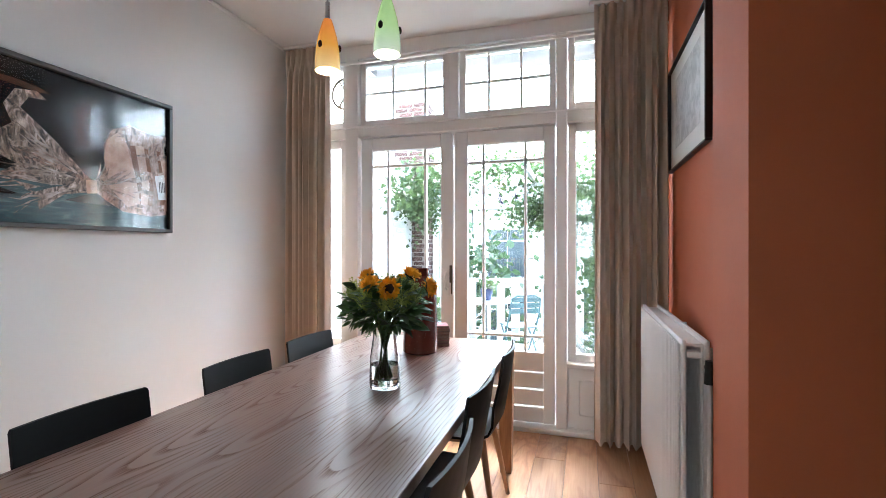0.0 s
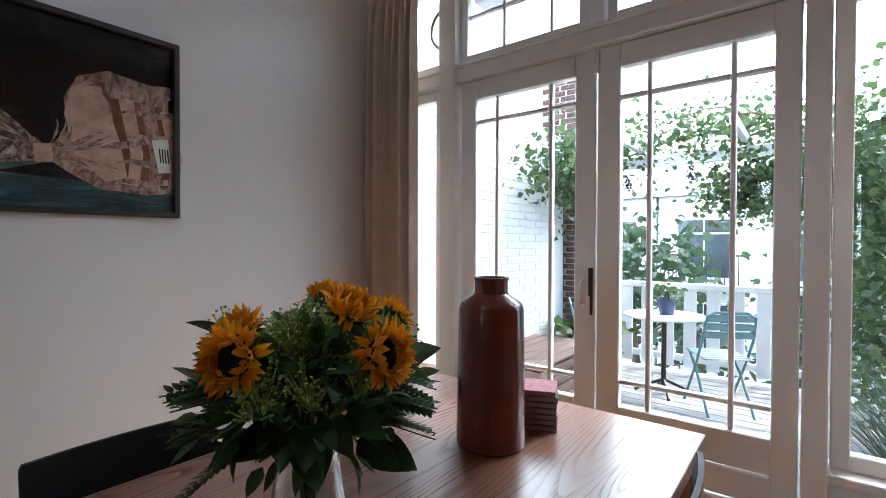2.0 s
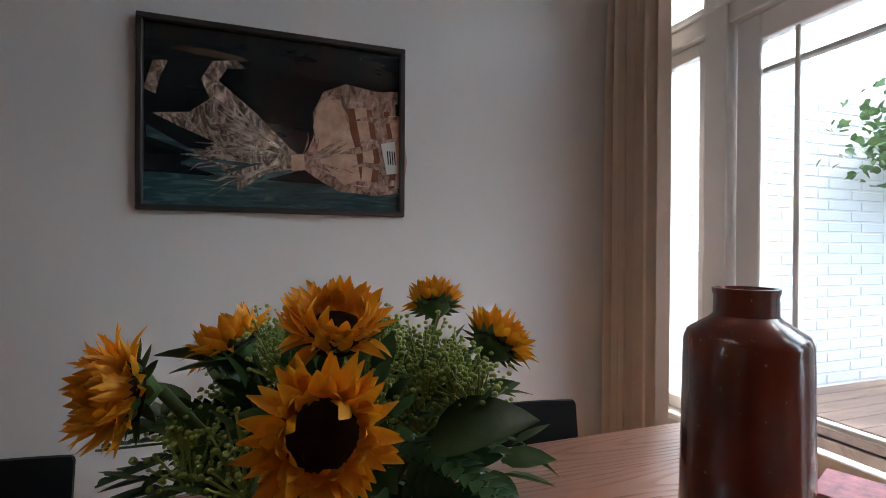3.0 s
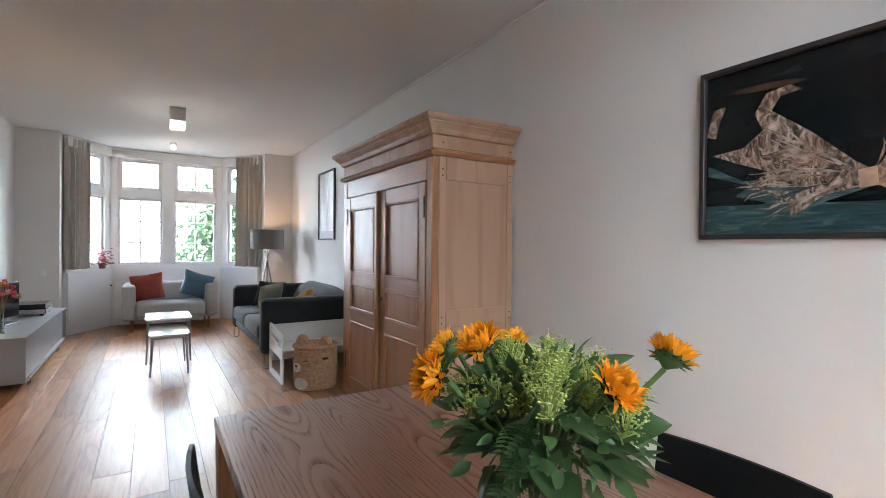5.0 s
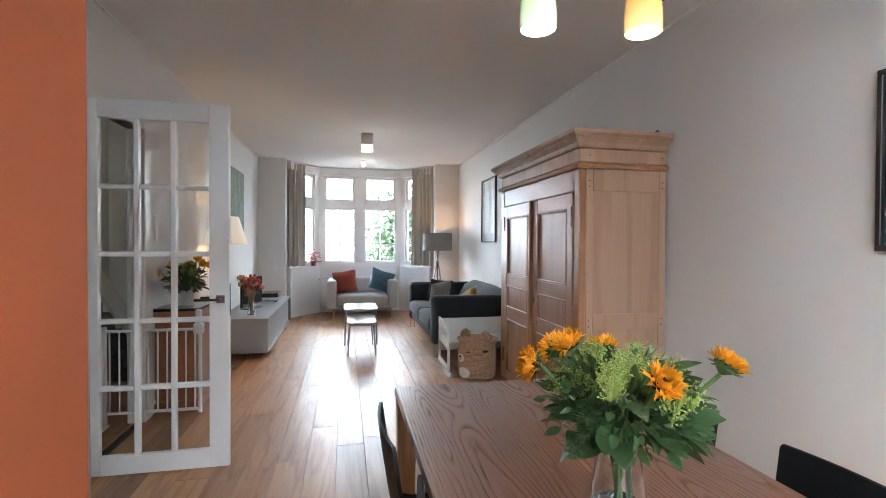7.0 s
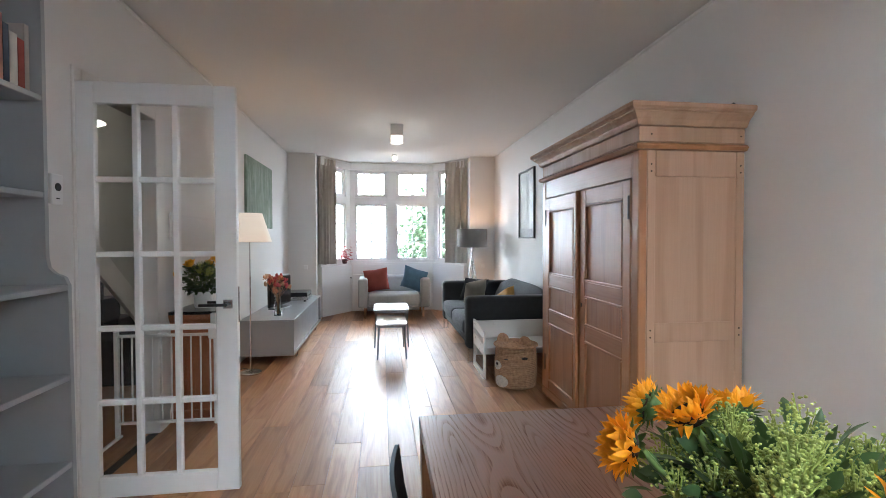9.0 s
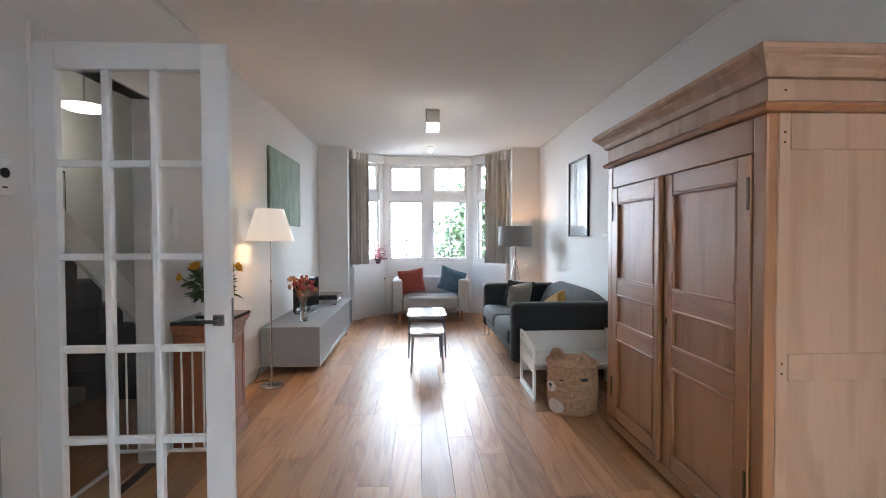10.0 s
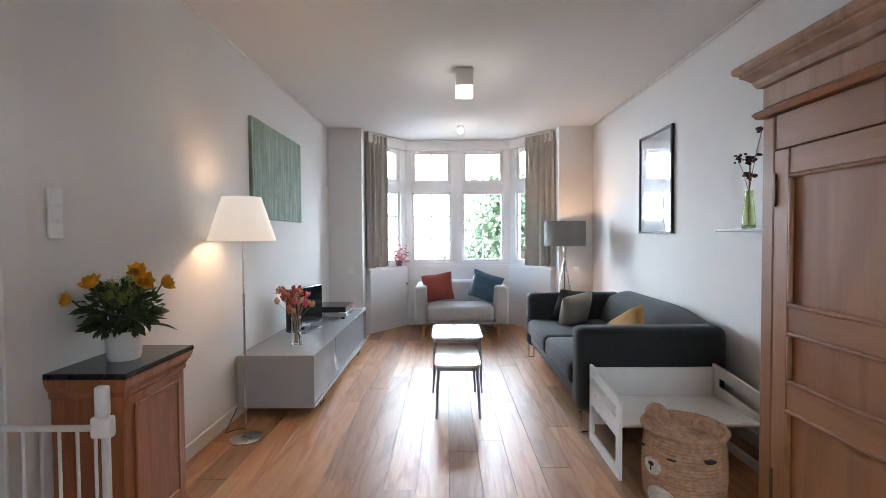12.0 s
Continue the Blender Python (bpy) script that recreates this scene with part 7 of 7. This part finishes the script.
def potted(name, loc, r, h, pot_mat, label, leaves, size, seed, mat):
    p = thing(name, label, "plant", loc)
    bm = bmesh.new()
    lathe(bm, [(r * 0.72, 0), (r, h * 0.9), (r * 1.06, h * 0.92), (r * 1.06, h), (r * 0.95, h), (r * 0.9, h * 0.85), (r * 0.65, 0.02)], 28, close=True)
    part("pot", bm, pot_mat, p, smooth=40)
    bm = bmesh.new()
    cyl(bm, (0, 0, h * 0.78), (0, 0, h * 0.84), r * 0.9, n=24)
    part("soil", bm, BARK, p)
    bm = bmesh.new()
    for k in range(7):
        a = 0.9 * k
        tube(bm, [(0, 0, h * 0.8), (0.4 * size * math.cos(a), 0.4 * size * math.sin(a), h + size * 0.5), (size * math.cos(a), size * math.sin(a), h + size * 0.8)], 0.004, 5)
    part("stalk", bm, STEM, p, smooth=60)
    leaf_cloud("foliage", [(0, 0, h + size * 0.7, size * 0.6, size * 0.6, size * 0.35)], leaves, size * 0.55, mat, p, seed)
    return p


potted("potted_plant", (-0.86, 6.15, 0.63), 0.085, 0.15, plain("blue_glaze", (0.03, 0.045, 0.11), 0.25, vary=0.2, scale=12), "leafy plant in a dark blue glazed pot on the table", 40, 0.11, 2, FOLIAGE)
potted("potted_shrub", (-1.62, 6.1, -0.10), 0.16, 0.26, BLACK, "sprawling shrub in a black tub by the wall", 120, 0.30, 3, FOLIAGE)

grass = thing("ornamental_grass", "tall pale ornamental grass on the balcony", "plant", (0.72, 4.75, -0.10), kind="stuff")
rnd = random.Random(11)
bm = bmesh.new()
for k in range(420):
    a, r0 = rnd.uniform(0, 6.28), rnd.uniform(0, 0.14)
    m = pose(r0 * math.cos(a), r0 * math.sin(a), 0, 0, -rnd.uniform(58, 86), math.degrees(a))
    blade(bm, m, rnd.uniform(0.55, 0.95), 0.010, -rnd.uniform(0.1, 0.55), 0.1, 6)
part("blades", open_finish(bm, "blades", FOLIAGE2), FOLIAGE2, grass)

# garden trees and the row of houses behind
def tree(loc, h, r, n, seed, label, mat=FOLIAGE2, leaf=0.3):
    rnd = random.Random(seed)
    t = thing("tree", label, "tree", loc)
    bm = bmesh.new()
    tube(bm, [(0, 0, 0), (0.05, 0.02, h * 0.3), (-0.05, 0.05, h * 0.6), (0.05, 0, h * 0.85)], 0.14, 10, 0.04)
    cs = []
    for k in range(11):
        a, u = 2.4 * k, 0.35 + 0.6 * k / 11
        e = (r * (1.15 - 0.6 * u) * math.cos(a) * rnd.uniform(0.6, 1.1), r * (1.15 - 0.6 * u) * math.sin(a) * rnd.uniform(0.6, 1.1), h * u + rnd.uniform(0, 0.5))
        tube(bm, [(0, 0.03, h * u * 0.75), (e[0] * 0.5, e[1] * 0.5, h * u * 0.9), e], 0.05, 7, 0.012)
        cs.append((*e, r * 0.28, r * 0.28, r * 0.24))
    part("trunk", bm, BARK, t, smooth=60)
    leaf_cloud("crown", cs, n, leaf, mat, t, seed)
    return t


tree((2.2, 10.5, -3.3), 5.2, 1.6, 3000, 1, "leafy green garden tree beyond the balcony fence", FOLIAGE2, 0.14)
tree((0.7, 9.8, -3.3), 4.2, 1.1, 2400, 4, "green shrub-like tree behind the balcony fence", FOLIAGE2, 0.11)
tree((-3.4, 14.0, -3.3), 5.0, 1.7, 1100, 2, "green garden tree near the far houses", FOLIAGE2, 0.26)
FACADE = plain("pale_render", (0.70, 0.70, 0.68), 0.85, vary=0.06, scale=0.8, grain=0.1)
ROOF = plain("grey_zinc_roof", (0.34, 0.34, 0.35), 0.85, vary=0.25, scale=3, grain=0.3)
WINDOW_DARK = plain("dark_window_glass", (0.05, 0.06, 0.065), 0.08, vary=0.4, scale=1.0)


def house(x, y, w, label, seed, front=-1):
    """A terraced house: facade, floors of windows with frames, a balcony, a pitched roof. front: the way it faces along y."""
    rnd = random.Random(seed)
    hse = thing("house", label, "house", (x, y, -3.3), 0 if front < 0 else 180, group="terraced houses")
    part("wall", B((-w / 2, w / 2, 0, 8, 0, 6.2)), FACADE, hse)
    bm = bmesh.new()
    slab(bm, [(-0.4, 6.2), (8.4, 6.2), (4.0, 7.4)], -w / 2 - 0.1, w / 2 + 0.1, "x")
    part("roof", bm, ROOF, hse, "low grey metal roof")
    for fl in range(2):
        for k in range(2):
            cx, z0 = -w / 4 + k * w / 2, 0.6 + fl * 2.8
            win = part("window", B((cx - 0.85, cx + 0.85, -0.05, -0.004, z0, z0 + 2.05), bevel=0.01), PAINT, hse)
            for j in range(2):
                part("pane", B((cx - 0.78 + j * 0.8, cx - 0.02 + j * 0.8, -0.065, -0.05, z0 + 0.08, z0 + 1.5)), WINDOW_DARK, win)
                part("pane", B((cx - 0.78 + j * 0.8, cx - 0.02 + j * 0.8, -0.065, -0.05, z0 + 1.56, z0 + 1.98)), WINDOW_DARK, win)
    bal = part("balcony", B((-w / 4 - 1.2, -w / 4 + 1.2, -1.2, -0.001, 3.15, 3.3)), FACADE, hse, "balcony slab with dark railing")
    part("railing", B((-w / 4 - 1.2, -w / 4 + 1.2, -1.2, -1.17, 4.2, 4.25), *[(-w / 4 - 1.19 + i * 0.12, -w / 4 - 1.165 + i * 0.12, -1.195, -1.175, 3.3, 4.2) for i in range(20)]), BLACK, bal)
    return hse


for k, x in enumerate((-17.4, -11.6, -5.8, 0, 5.8, 11.6)):
    house(x - 1.2, 19.0, 5.7, "pale terraced house with balcony beyond the gardens", k)

# awning cassette and small wheel hung outside the upper lights
aw = thing("awning", "grey folded awning cassette above the garden doors", "awning", (0, 3.86, 2.74))
part("cassette", B((-1.45, 0.6, 0.0, 0.14, 0.0, 0.09), bevel=0.02, seg=3), plain("grey_awning", (0.42, 0.43, 0.45), 0.6), aw, smooth=40)
for x in (-1.38, 0.5):
    part("bracket", B((x, x + 0.04, -0.16, 0.005, 0.015, 0.075)), STEEL, aw)
wheel = thing("hand_wheel", "round metal wheel hanging outside the side light", "wheel", (-1.60, 3.80, 2.62), 0)
bm = bmesh.new()
tube(bm, [(0.13 * math.cos(a * math.pi / 16), 0, 0.13 * math.sin(a * math.pi / 16)) for a in range(33)], 0.011, 8)
part("rim", bm, BRASS_DARK, wheel, smooth=60)
bm = bmesh.new()
for a in (0, 2.09, 4.19):
    tube(bm, [(0, 0, 0), (0.125 * math.cos(a), 0, 0.125 * math.sin(a))], 0.009, 6)
ball(bm, (0, 0, 0), 0.02)
part("spokes", bm, BRASS_DARK, wheel, smooth=60)
bm = bmesh.new()
tube(bm, [(0.07, 0.02, -0.11), (0.07, 0.02, -0.9), (0.02, 0.02, -1.0), (0.0, 0.02, -1.25)], 0.004, 6)
part("cord", bm, STEEL, wheel, smooth=60)

# ---------------------------------------------------------------- street side
tree((-2.2, -13.0, -0.6), 3.1, 1.4, 4600, 6, "leafy street tree outside the bay", FOLIAGE2, 0.15)
tree((-5.5, -16.5, -0.6), 6.5, 2.6, 1300, 7, "large leafy tree across the street", FOLIAGE2, 0.3)
tree((-9.5, -21.0, -0.6), 6.0, 2.2, 1000, 8, "leafy tree far across the street", FOLIAGE2, 0.3)
hedge = thing("hedge", "clipped garden hedge before the bay window", "hedge", (-1.2, -9.6, -0.6), kind="stuff")
leaf_cloud("hedge_leaves", [(x, 0, 0.7, 0.3, 0.2, 0.38) for x in (-1.8, -1.2, -0.6, 0.0)], 1600, 0.1, FOLIAGE2, hedge, 9)

# ---------------------------------------------------------------- floor boards
floor = thing("floor", "wide oiled oak floorboards with satin sheen", "floor", (0, 0, 0), kind="structure")
rnd = random.Random(17)
BWID = 0.185
lengths = (1.2, 1.6, 1.9, 2.2)
BOARDS = {l: finish(B((0, BWID - 0.0018, 0, l - 0.0018, -0.02, 0.0), bevel=0.0012), "board", OAK_FLOOR) for l in lengths}
row = 0
x = XL
while x < XR:
    wide = min(1.0, (XR - x) / BWID)
    y = -6.86 - rnd.uniform(0, 1.2)
    top = YG - 0.02
    while y < top:
        l = rnd.choice(lengths)
        cut = min(1.0, (top - y) / l)
        p = part("board", BOARDS[l], OAK_FLOOR, floor)
        p.matrix_basis = Matrix.LocRotScale((x, y, rnd.uniform(-0.0006, 0)), None, (wide, cut, 1))
        y += l * cut
    x += BWID
